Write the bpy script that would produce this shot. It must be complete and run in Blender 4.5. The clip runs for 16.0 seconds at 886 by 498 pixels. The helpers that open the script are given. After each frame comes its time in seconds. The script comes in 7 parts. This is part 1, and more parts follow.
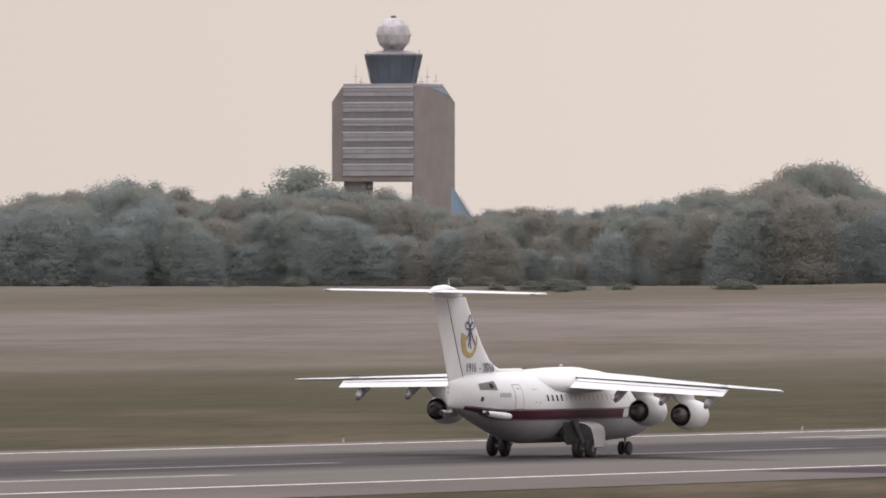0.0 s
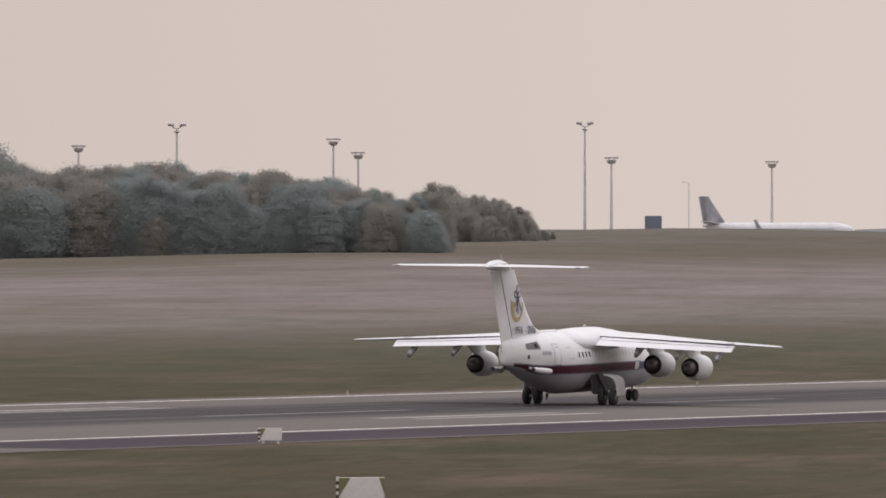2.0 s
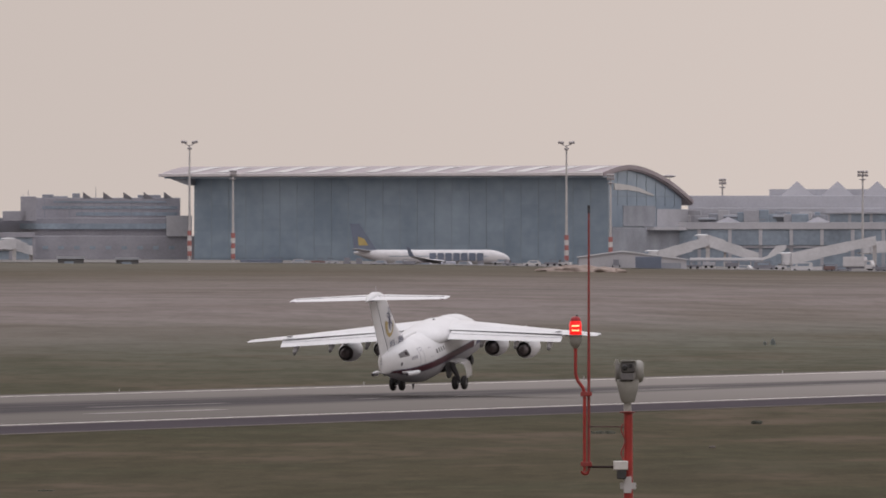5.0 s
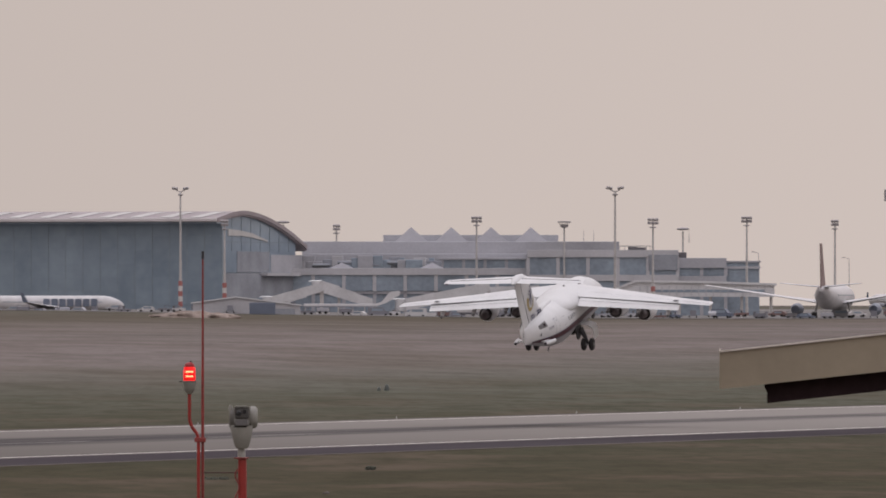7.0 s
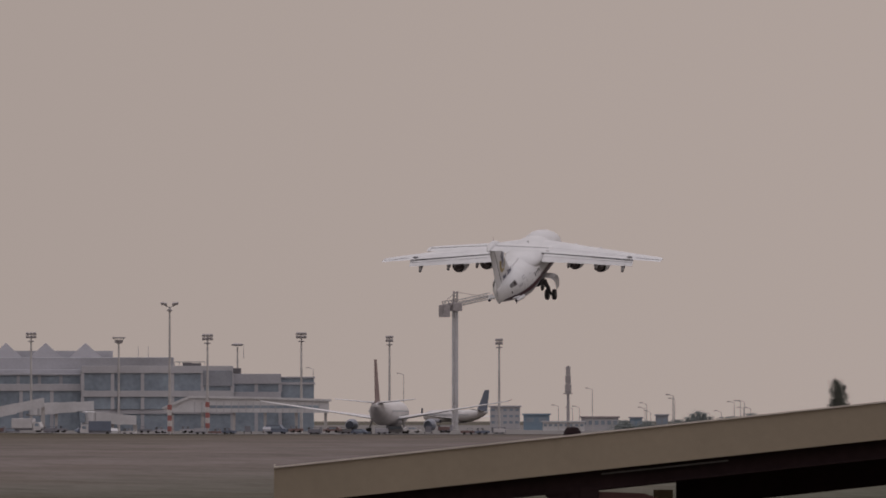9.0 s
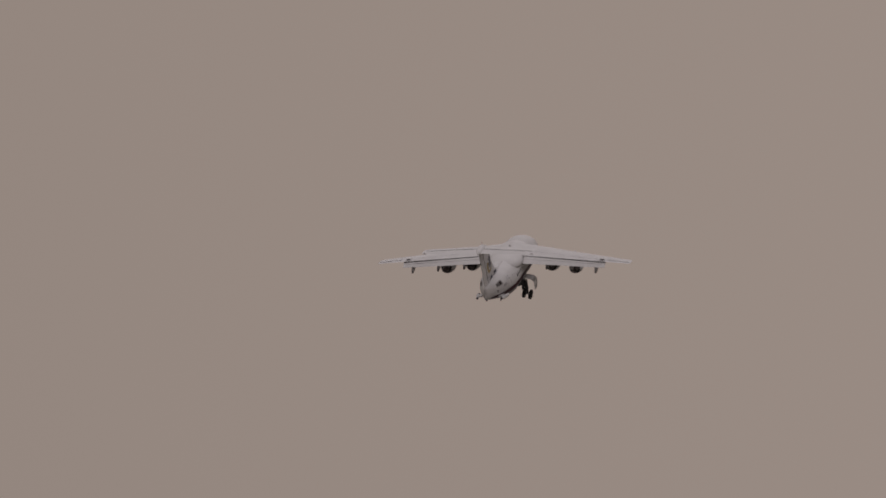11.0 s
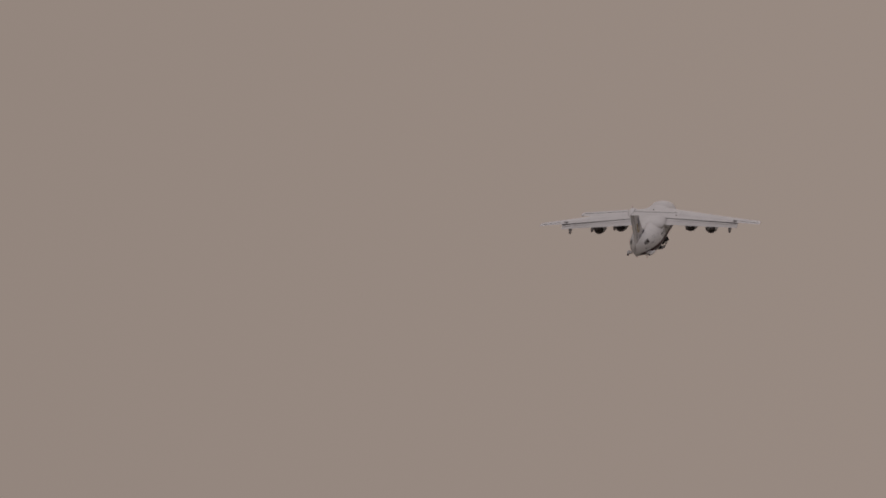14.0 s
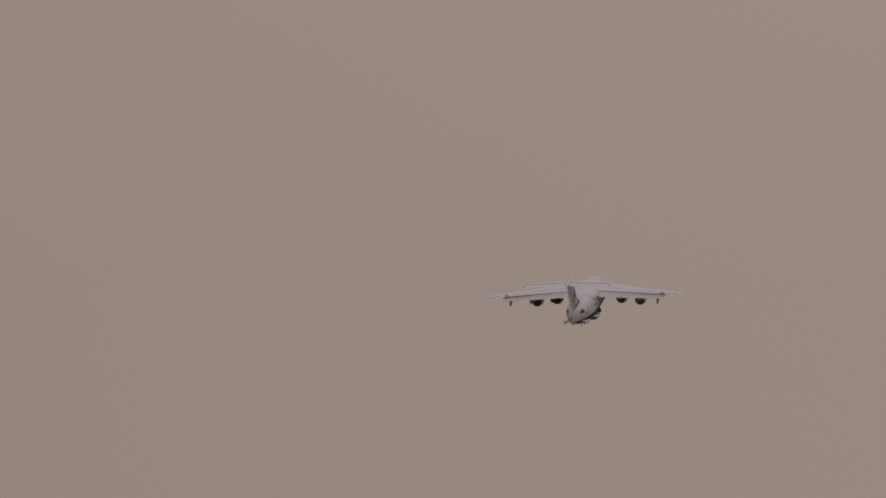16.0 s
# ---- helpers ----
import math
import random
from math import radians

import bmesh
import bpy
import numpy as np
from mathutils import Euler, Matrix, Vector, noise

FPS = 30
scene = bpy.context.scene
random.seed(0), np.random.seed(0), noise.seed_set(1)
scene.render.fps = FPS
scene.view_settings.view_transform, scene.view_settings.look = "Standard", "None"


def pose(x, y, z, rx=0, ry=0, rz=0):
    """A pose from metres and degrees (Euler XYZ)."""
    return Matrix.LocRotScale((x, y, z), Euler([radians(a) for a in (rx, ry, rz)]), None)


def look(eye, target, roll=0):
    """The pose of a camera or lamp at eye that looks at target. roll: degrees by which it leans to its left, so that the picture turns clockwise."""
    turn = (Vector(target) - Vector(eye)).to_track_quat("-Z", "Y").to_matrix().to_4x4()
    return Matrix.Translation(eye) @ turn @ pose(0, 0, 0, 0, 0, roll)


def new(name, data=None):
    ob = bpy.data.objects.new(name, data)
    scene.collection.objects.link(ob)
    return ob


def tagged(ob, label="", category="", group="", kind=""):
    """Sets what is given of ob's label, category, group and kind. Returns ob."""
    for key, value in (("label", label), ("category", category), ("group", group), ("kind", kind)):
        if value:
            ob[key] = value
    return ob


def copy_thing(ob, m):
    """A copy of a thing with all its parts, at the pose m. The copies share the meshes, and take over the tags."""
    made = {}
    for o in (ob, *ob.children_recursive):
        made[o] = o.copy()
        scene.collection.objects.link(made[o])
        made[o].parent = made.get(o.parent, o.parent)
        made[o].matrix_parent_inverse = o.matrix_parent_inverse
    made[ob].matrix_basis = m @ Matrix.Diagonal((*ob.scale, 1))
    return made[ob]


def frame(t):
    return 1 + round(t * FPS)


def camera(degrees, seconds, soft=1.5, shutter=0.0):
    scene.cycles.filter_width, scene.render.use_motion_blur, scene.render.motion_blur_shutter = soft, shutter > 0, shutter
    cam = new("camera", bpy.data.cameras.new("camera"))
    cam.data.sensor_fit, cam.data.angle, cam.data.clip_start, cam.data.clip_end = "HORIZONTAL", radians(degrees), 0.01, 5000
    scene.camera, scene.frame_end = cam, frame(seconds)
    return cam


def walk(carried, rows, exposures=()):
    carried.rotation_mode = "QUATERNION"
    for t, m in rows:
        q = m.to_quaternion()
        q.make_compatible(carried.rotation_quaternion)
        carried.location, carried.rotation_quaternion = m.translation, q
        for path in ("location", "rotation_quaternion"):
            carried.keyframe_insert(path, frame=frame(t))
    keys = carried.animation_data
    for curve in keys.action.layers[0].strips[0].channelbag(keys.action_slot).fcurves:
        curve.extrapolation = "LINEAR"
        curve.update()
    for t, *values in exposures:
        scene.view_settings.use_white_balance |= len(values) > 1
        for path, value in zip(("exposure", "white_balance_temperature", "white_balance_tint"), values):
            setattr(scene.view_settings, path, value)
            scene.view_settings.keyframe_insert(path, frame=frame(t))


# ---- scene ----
EYE_HEIGHT = 9.55
CAMERA_ROWS = (  # seconds, bearing and tilt in degrees
    (0, 24.8523, 0.0623),
    (0.5, 23.8837, 0.0909),
    (1, 23.0095, 0.0692),
    (1.5, 22.1043, 0.0136),
    (2, 21.3891, -0.0385),
    (2.5, 20.3479, -0.0707),
    (3, 19.3257, -0.0680),
    (3.2, 19.0888, -0.0448),
    (3.5, 18.7085, -0.0143),
    (4, 18.0063, 0.0215),
    (4.5, 17.2978, 0.0423),
    (5, 16.6828, 0.0565),
    (5.3, 16.3882, 0.0659),
    (5.5, 16.2171, 0.0729),
    (6, 15.8331, 0.1017),
    (6.5, 15.5715, 0.1546),
    (7, 15.1174, 0.2425),
    (7.5, 14.4760, 0.3584),
    (8, 14.1217, 0.5050),
    (8.5, 13.7493, 0.6034),
    (9, 13.3112, 0.7122),
    (9.5, 12.9630, 0.9057),
    (10, 12.5743, 1.1224),
    (10.2, 12.4126, 1.2140),
    (10.5, 12.1918, 1.3485),
    (11, 11.9023, 1.5601),
    (11.5, 11.6985, 1.7504),
    (12, 11.5440, 1.9183),
    (12.5, 11.4021, 2.0624),
    (13, 11.2361, 2.1814),
    (13.5, 11.0895, 2.3504),
    (14, 10.9359, 2.5995),
    (14.5, 10.6966, 2.9002),
    (15, 10.4265, 3.1899),
    (15.5, 10.1429, 3.4124),
    (16, 9.8449, 3.5752),
)
FLIGHT_ROWS = (  # seconds, x, y, z, pitch and bank in degrees
    (0, 632.54, 287.66, 0.05, 0.00, 1.03),
    (0.5, 662.81, 287.97, 0.05, 0.20, 1.05),
    (1, 693.53, 288.24, 0.05, 0.40, 0.85),
    (1.5, 724.81, 288.43, 0.05, 0.60, 0.80),
    (2, 756.64, 288.54, 0.05, 0.80, 0.80),
    (2.5, 788.94, 288.66, 0.05, 1.27, 0.58),
    (3, 821.83, 288.71, 0.05, 2.91, 0.51),
    (3.2, 835.15, 288.71, 0.05, 3.45, 0.53),
    (3.5, 855.29, 288.69, 0.05, 4.28, 0.47),
    (4, 889.32, 288.63, 0.05, 5.73, 0.02),
    (4.5, 923.90, 288.54, 0.05, 7.15, -0.63),
    (5, 958.97, 288.44, 0.79, 8.40, -1.16),
    (5.3, 980.20, 288.38, 1.29, 9.05, -1.29),
    (5.5, 994.41, 288.34, 1.69, 9.45, -1.30),
    (6, 1030.19, 288.25, 2.89, 10.50, -1.16),
    (6.5, 1066.30, 288.14, 4.47, 11.70, -0.52),
    (7, 1102.64, 288.07, 6.55, 12.87, -0.26),
    (7.5, 1139.16, 287.99, 9.26, 14.18, -0.32),
    (8, 1175.77, 287.92, 12.62, 15.27, -0.44),
    (8.5, 1212.41, 287.85, 16.63, 16.24, -0.28),
    (9, 1249.04, 287.77, 21.22, 17.07, 0.08),
    (9.5, 1285.65, 287.69, 26.32, 17.45, 0.39),
    (10, 1322.25, 287.58, 31.83, 17.58, 0.66),
    (10.2, 1336.88, 287.54, 34.13, 17.63, 0.67),
    (10.5, 1358.81, 287.48, 37.66, 17.70, 0.61),
    (11, 1395.33, 287.38, 43.76, 17.81, 0.32),
    (11.5, 1431.80, 287.29, 50.08, 17.89, -0.13),
    (12, 1468.21, 287.22, 56.57, 17.94, -0.59),
    (12.5, 1504.58, 287.14, 63.19, 17.96, -0.93),
    (13, 1540.92, 287.07, 69.91, 17.93, -0.95),
    (13.5, 1577.22, 287.01, 76.72, 18.13, -0.43),
    (14, 1613.50, 286.95, 83.60, 18.52, 0.05),
    (14.5, 1649.75, 286.89, 90.53, 18.75, 0.32),
    (15, 1685.98, 286.83, 97.51, 18.69, 0.34),
    (15.5, 1722.20, 286.77, 104.53, 18.37, 0.08),
    (16, 1758.40, 286.71, 111.59, 18.02, -0.49),
)
cam = camera(3.592, 16.0, soft=1.75, shutter=0.07)
EXPOSURES = (  # seconds, stops, kelvin, tint
    (0.0, -0.10, 6430, 13), (1.0, -0.30, 6430, 14.5), (1.5, -0.36, 6430, 14.5), (3.2, -0.51, 6430, 14.5), (5.5, -0.68, 6400, 15), (7.0, -0.80, 6430, 16), (8.0, -1.10, 6520, 17),
    (9.0, -1.43, 6580, 18), (10.0, -1.80, 6750, 18.5), (12.5, -1.95, 6950, 19), (16.0, -1.99, 6950, 19),
)
walk(cam, [(t, pose(0, 0, EYE_HEIGHT, 90 + tilt, 0, az - 90)) for t, az, tilt in CAMERA_ROWS], EXPOSURES)

# ---- world and sun: a bright, warm overcast ----
SUN_EL, SUN_AZ = radians(58), radians(70)
world = bpy.data.worlds.new("overcast_sky")
scene.world = world
world.use_nodes = True
wn, wl = world.node_tree.nodes, world.node_tree.links
wn.clear()
w_out = wn.new("ShaderNodeOutputWorld")
w_bg = wn.new("ShaderNodeBackground")
w_sky = wn.new("ShaderNodeTexSky")
w_sky.sky_type, w_sky.sun_disc = "NISHITA", False
w_sky.sun_elevation, w_sky.sun_rotation = SUN_EL, radians(20)
w_sky.air_density, w_sky.dust_density = 2.0, 6.0
w_co = wn.new("ShaderNodeTexCoord")
w_sep = wn.new("ShaderNodeSeparateXYZ")
w_ramp = wn.new("ShaderNodeValToRGB")
def set_ramp(node, stops):
    el = node.color_ramp.elements
    el[0].position, el[0].color = stops[0]
    el[1].position, el[1].color = stops[-1]
    for p, c in stops[1:-1]:
        el.new(p).color = c


set_ramp(w_ramp, ((0.0, (0.80, 0.708, 0.628, 1)), (0.07, (0.80, 0.708, 0.628, 1)), (1.0, (0.84, 0.86, 0.92, 1))))
w_gain = wn.new("ShaderNodeMapRange")
w_gain.inputs[1].default_value, w_gain.inputs[2].default_value = 0.06, 1.0
w_gain.inputs[3].default_value, w_gain.inputs[4].default_value = 1.0, 2.0
w_mul = wn.new("ShaderNodeVectorMath")
w_mul.operation = "SCALE"
w_sc = wn.new("ShaderNodeVectorMath")
w_sc.operation = "SCALE"
w_sc.inputs[3].default_value = 0.10
w_mix = wn.new("ShaderNodeMix")
w_mix.data_type = "RGBA"
w_mix.inputs[0].default_value = 0.94
wl.new(w_co.outputs["Generated"], w_sep.inputs[0])
wl.new(w_sep.outputs[2], w_ramp.inputs[0])
wl.new(w_sep.outputs[2], w_gain.inputs[0])
wl.new(w_ramp.outputs[0], w_mul.inputs[0])
# the cloud is thinner, and brighter, towards the runway's far end
w_az = wn.new("ShaderNodeMapRange")
w_az.interpolation_type = "SMOOTHSTEP"
w_az.inputs[1].default_value, w_az.inputs[2].default_value = 0.50, 0.10
w_az.inputs[3].default_value, w_az.inputs[4].default_value = 1.0, 1.52
w_pair = wn.new("ShaderNodeMath")
w_pair.operation = "MULTIPLY"
wl.new(w_sep.outputs[1], w_az.inputs[0])
wl.new(w_az.outputs[0], w_pair.inputs[0])
wl.new(w_gain.outputs[0], w_pair.inputs[1])
wl.new(w_pair.outputs[0], w_mul.inputs[3])
wl.new(w_sky.outputs[0], w_sc.inputs[0])
wl.new(w_sc.outputs[0], w_mix.inputs[6])
wl.new(w_mul.outputs[0], w_mix.inputs[7])
wl.new(w_mix.outputs[2], w_bg.inputs[0])
wl.new(w_bg.outputs[0], w_out.inputs[0])

sun_data = bpy.data.lights.new("sun", "SUN")
sun_data.energy, sun_data.angle, sun_data.color = 1.0, radians(14), (1.0, 0.93, 0.84)
sun = new("sun", sun_data)
sun_dir = Vector((math.cos(SUN_AZ) * math.cos(SUN_EL), math.sin(SUN_AZ) * math.cos(SUN_EL), math.sin(SUN_EL)))
sun.matrix_world = look(sun_dir * 400, (0, 0, 0))


# ---- materials ----
def surface(name, col, rough=0.6, metal=0.0, var=0.12, scale=0.6, fine=9.0, bump=0.0, alt=None, stretch=(1, 1, 1), glow=0.0, spec=0.4):
    """A painted, metal, stone or earth surface with grain at two scales."""
    m = bpy.data.materials.new(name)
    m.use_nodes = True
    n, l = m.node_tree.nodes, m.node_tree.links
    b = n["Principled BSDF"]
    b.inputs["Roughness"].default_value, b.inputs["Metallic"].default_value = rough, metal
    b.inputs["Specular IOR Level"].default_value = spec
    co = n.new("ShaderNodeTexCoord")
    mp = n.new("ShaderNodeMapping")
    mp.inputs["Scale"].default_value = stretch
    l.new(co.outputs["Object"], mp.inputs[0])
    big, small = n.new("ShaderNodeTexNoise"), n.new("ShaderNodeTexNoise")
    big.inputs["Scale"].default_value, small.inputs["Scale"].default_value = scale, fine
    big.inputs["Detail"].default_value, small.inputs["Detail"].default_value = 4, 3
    l.new(mp.outputs[0], big.inputs[0])
    l.new(mp.outputs[0], small.inputs[0])
    add = n.new("ShaderNodeMath")
    add.operation = "MULTIPLY_ADD"
    add.inputs[1].default_value = 0.45
    l.new(small.outputs[0], add.inputs[0])
    l.new(big.outputs[0], add.inputs[2])
    rp = n.new("ShaderNodeMapRange")
    rp.inputs[1].default_value, rp.inputs[2].default_value = 0.45, 1.0
    l.new(add.outputs[0], rp.inputs[0])
    mix = n.new("ShaderNodeMix")
    mix.data_type = "RGBA"
    lo = alt if alt else tuple(c * (1 - 1.6 * var) for c in col)
    hi = col if alt else tuple(min(1, c * (1 + 0.4 * var)) for c in col)
    mix.inputs[6].default_value, mix.inputs[7].default_value = (*lo, 1), (*hi, 1)
    l.new(rp.outputs[0], mix.inputs[0])
    l.new(mix.outputs[2], b.inputs["Base Color"])
    if bump:
        bp = n.new("ShaderNodeBump")
        bp.inputs["Strength"].default_value = bump
        l.new(small.outputs[0], bp.inputs["Height"])
        l.new(bp.outputs[0], b.inputs["Normal"])
    if glow:
        b.inputs["Emission Color"].default_value = (*col, 1)
        b.inputs["Emission Strength"].default_value = glow
    return m


def grassland():
    """Mown airfield grass: strips along the runway, dry patches, weeds, painted haze with distance."""
    m = bpy.data.materials.new("airfield_grass")
    m.use_nodes = True
    n, l = m.node_tree.nodes, m.node_tree.links
    b = n["Principled BSDF"]
    b.inputs["Roughness"].default_value, b.inputs["Specular IOR Level"].default_value = 0.95, 0.05
    geo = n.new("ShaderNodeNewGeometry")

    def noise_of(scale, along, detail=5.0):
        """Patches drawn out along the field, 16 degrees off the runway, by 1 / along."""
        mp, tx = n.new("ShaderNodeMapping"), n.new("ShaderNodeTexNoise")
        mp.vector_type = "TEXTURE"
        mp.inputs["Rotation"].default_value = (0, 0, radians(16))
        mp.inputs["Scale"].default_value = (1 / along, 1, 1)
        tx.inputs["Scale"].default_value, tx.inputs["Detail"].default_value = scale, detail
        l.new(geo.outputs["Position"], mp.inputs[0])
        l.new(mp.outputs[0], tx.inputs[0])
        return tx.outputs[0]

    sep = n.new("ShaderNodeSeparateXYZ")
    l.new(geo.outputs["Position"], sep.inputs[0])
    wob = n.new("ShaderNodeMath")
    wob.operation = "MULTIPLY_ADD"
    l.new(noise_of(0.012, 0.4, 2.0), wob.inputs[0])
    wob.inputs[1].default_value = 50.0
    l.new(sep.outputs[1], wob.inputs[2])
    rg = n.new("ShaderNodeMapRange")
    rg.inputs[1].default_value, rg.inputs[2].default_value = 130.0, 1130.0
    l.new(wob.outputs[0], rg.inputs[0])
    strip = n.new("ShaderNodeValToRGB")
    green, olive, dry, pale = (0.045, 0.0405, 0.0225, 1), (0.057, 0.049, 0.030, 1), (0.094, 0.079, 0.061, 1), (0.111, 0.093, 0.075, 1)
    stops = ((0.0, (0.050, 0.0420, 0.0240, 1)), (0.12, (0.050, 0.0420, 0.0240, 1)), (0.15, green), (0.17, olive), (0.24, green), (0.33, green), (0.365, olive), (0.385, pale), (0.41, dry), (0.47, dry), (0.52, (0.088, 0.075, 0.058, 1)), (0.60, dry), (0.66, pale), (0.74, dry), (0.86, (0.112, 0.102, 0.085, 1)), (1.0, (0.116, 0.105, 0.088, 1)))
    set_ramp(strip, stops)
    l.new(rg.outputs[0], strip.inputs[0])
    last = strip.outputs[0]
    # haze put into the colour: paler and greyer along the runway, most beyond it
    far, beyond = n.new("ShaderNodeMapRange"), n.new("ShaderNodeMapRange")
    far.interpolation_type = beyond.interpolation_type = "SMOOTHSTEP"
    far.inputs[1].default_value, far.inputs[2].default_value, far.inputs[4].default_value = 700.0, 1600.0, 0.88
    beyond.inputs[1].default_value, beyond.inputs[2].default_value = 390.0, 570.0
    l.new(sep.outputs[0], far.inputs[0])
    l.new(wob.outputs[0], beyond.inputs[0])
    haze_mix, fm = n.new("ShaderNodeMix"), n.new("ShaderNodeMix")
    haze_mix.data_type = fm.data_type = "RGBA"
    haze_mix.inputs[6].default_value, haze_mix.inputs[7].default_value = (0.103, 0.105, 0.083, 1), (0.185, 0.157, 0.152, 1)
    l.new(beyond.outputs[0], haze_mix.inputs[0])
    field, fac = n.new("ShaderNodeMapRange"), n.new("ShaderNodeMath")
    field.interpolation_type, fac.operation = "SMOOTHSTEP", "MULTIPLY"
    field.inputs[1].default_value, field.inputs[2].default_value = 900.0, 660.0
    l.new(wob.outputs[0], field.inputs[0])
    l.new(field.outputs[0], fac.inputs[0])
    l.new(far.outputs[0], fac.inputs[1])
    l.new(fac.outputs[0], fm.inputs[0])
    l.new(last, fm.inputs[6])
    l.new(haze_mix.outputs[2], fm.inputs[7])
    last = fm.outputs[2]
    near = n.new("ShaderNodeMapRange")
    near.inputs[1].default_value, near.inputs[2].default_value = 330.0, 480.0
    near.inputs[3].default_value, near.inputs[4].default_value = 1.0, 0.3
    l.new(wob.outputs[0], near.inputs[0])
    for scale, stretch, lo, hi, most, tone in ((0.025, 0.45, 0.50, 0.72, 0.45, (0.092, 0.072, 0.050, 1)), (0.018, 0.45, 0.46, 0.72, 0.35, (0.050, 0.046, 0.028, 1)), (0.055, 0.42, 0.50, 0.64, 0.6, (0.104, 0.077, 0.058, 1)), (0.071, 0.42, 0.50, 0.62, 0.55, (0.042, 0.043, 0.024, 1)), (0.4, 0.3, 0.56, 0.68, 0.4, (0.085, 0.068, 0.044, 1)), (0.16, 0.2, 0.48, 0.68, 0.55, (0.028, 0.026, 0.013, 1)), (0.7, 0.14, 0.48, 0.66, 0.45, (0.030, 0.027, 0.014, 1)), (4.0, 0.12, 0.5, 0.8, 0.25, (0.090, 0.074, 0.045, 1))):
        r2, mx = n.new("ShaderNodeMapRange"), n.new("ShaderNodeMix")
        r2.inputs[1].default_value, r2.inputs[2].default_value, r2.inputs[4].default_value = lo, hi, most
        l.new(noise_of(scale, stretch), r2.inputs[0])
        if scale > 0.05:
            fade = n.new("ShaderNodeMath")
            fade.operation = "MULTIPLY"
            l.new(r2.outputs[0], fade.inputs[0])
            l.new(near.outputs[0], fade.inputs[1])
            r2 = fade
        mx.data_type = "RGBA"
        mx.inputs[7].default_value = tone
        l.new(r2.outputs[0], mx.inputs[0])
        l.new(last, mx.inputs[6])
        last = mx.outputs[2]
    l.new(last, b.inputs["Base Color"])
    bp = n.new("ShaderNodeBump")
    bp.inputs["Strength"].default_value, bp.inputs["Distance"].default_value = 0.25, 0.1
    l.new(noise_of(3.0, 0.2), bp.inputs["Height"])
    l.new(bp.outputs[0], b.inputs["Normal"])
    return m


def runway_asphalt():
    """Grey asphalt with rubber laid down along the two wheel tracks."""
    m = bpy.data.materials.new("runway_asphalt")
    m.use_nodes = True
    n, l = m.node_tree.nodes, m.node_tree.links
    b = n["Principled BSDF"]
    b.inputs["Roughness"].default_value, b.inputs["Specular IOR Level"].default_value = 0.95, 0.06
    geo = n.new("ShaderNodeNewGeometry")
    sep = n.new("ShaderNodeSeparateXYZ")
    l.new(geo.outputs["Position"], sep.inputs[0])

    def streak(scale, stretch, detail=5.0):
        mp, tx = n.new("ShaderNodeMapping"), n.new("ShaderNodeTexNoise")
        mp.inputs["Scale"].default_value = stretch
        tx.inputs["Scale"].default_value, tx.inputs["Detail"].default_value = scale, detail
        l.new(geo.outputs["Position"], mp.inputs[0])
        l.new(mp.outputs[0], tx.inputs[0])
        return tx.outputs[0]

    off = n.new("ShaderNodeMath")
    off.operation = "SUBTRACT"
    off.inputs[1].default_value = 291.0
    l.new(sep.outputs[1], off.inputs[0])
    ab = n.new("ShaderNodeMath")
    ab.operation = "ABSOLUTE"
    l.new(off.outputs[0], ab.inputs[0])
    band = n.new("ShaderNodeMapRange")
    band.inputs[1].default_value, band.inputs[2].default_value = 13.0, 6.0
    band.interpolation_type = "SMOOTHSTEP"
    for k, wide, narrow in ((1, 13.0, 6.0), (2, 6.0, 1.5)):
        taper = n.new("ShaderNodeMapRange")
        taper.inputs[1].default_value, taper.inputs[2].default_value = 820.0, 1100.0
        taper.inputs[3].default_value, taper.inputs[4].default_value = wide, narrow
        l.new(sep.outputs[0], taper.inputs[0])
        l.new(taper.outputs[0], band.inputs[k])
    l.new(ab.outputs[0], band.inputs[0])
    wear = n.new("ShaderNodeMapRange")
    wear.inputs[1].default_value, wear.inputs[2].default_value = 0.25, 0.50
    l.new(streak(0.9, (0.02, 1, 1)), wear.inputs[0])
    rub = n.new("ShaderNodeMath")
    rub.operation = "MULTIPLY"
    l.new(band.outputs[0], rub.inputs[0])
    l.new(wear.outputs[0], rub.inputs[1])
    base = n.new("ShaderNodeMix")
    base.data_type = "RGBA"
    base.inputs[6].default_value, base.inputs[7].default_value = (0.098, 0.088, 0.081, 1), (0.131, 0.118, 0.108, 1)
    l.new(streak(0.25, (0.12, 1, 1)), base.inputs[0])
    mx = n.new("ShaderNodeMix")
    mx.data_type = "RGBA"
    mx.inputs[7].default_value = (0.040, 0.036, 0.040, 1)
    less, thin = n.new("ShaderNodeMapRange"), n.new("ShaderNodeMath")
    less.inputs[1].default_value, less.inputs[2].default_value = 800.0, 1300.0
    less.inputs[3].default_value, less.inputs[4].default_value = 0.95, 0.62
    thin.operation = "MULTIPLY"
    l.new(sep.outputs[0], less.inputs[0])
    l.new(less.outputs[0], thin.inputs[0])
    l.new(rub.outputs[0], thin.inputs[1])
    l.new(thin.outputs[0], mx.inputs[0])
    # paler, less rubbered surface past the touchdown zone
    far, fm = n.new("ShaderNodeMapRange"), n.new("ShaderNodeMix")
    far.interpolation_type = "SMOOTHSTEP"
    far.inputs[1].default_value, far.inputs[2].default_value, far.inputs[4].default_value = 780.0, 1250.0, 0.9
    l.new(sep.outputs[0], far.inputs[0])
    fm.data_type = "RGBA"
    fm.inputs[7].default_value = (0.240, 0.220, 0.205, 1)
    l.new(far.outputs[0], fm.inputs[0])
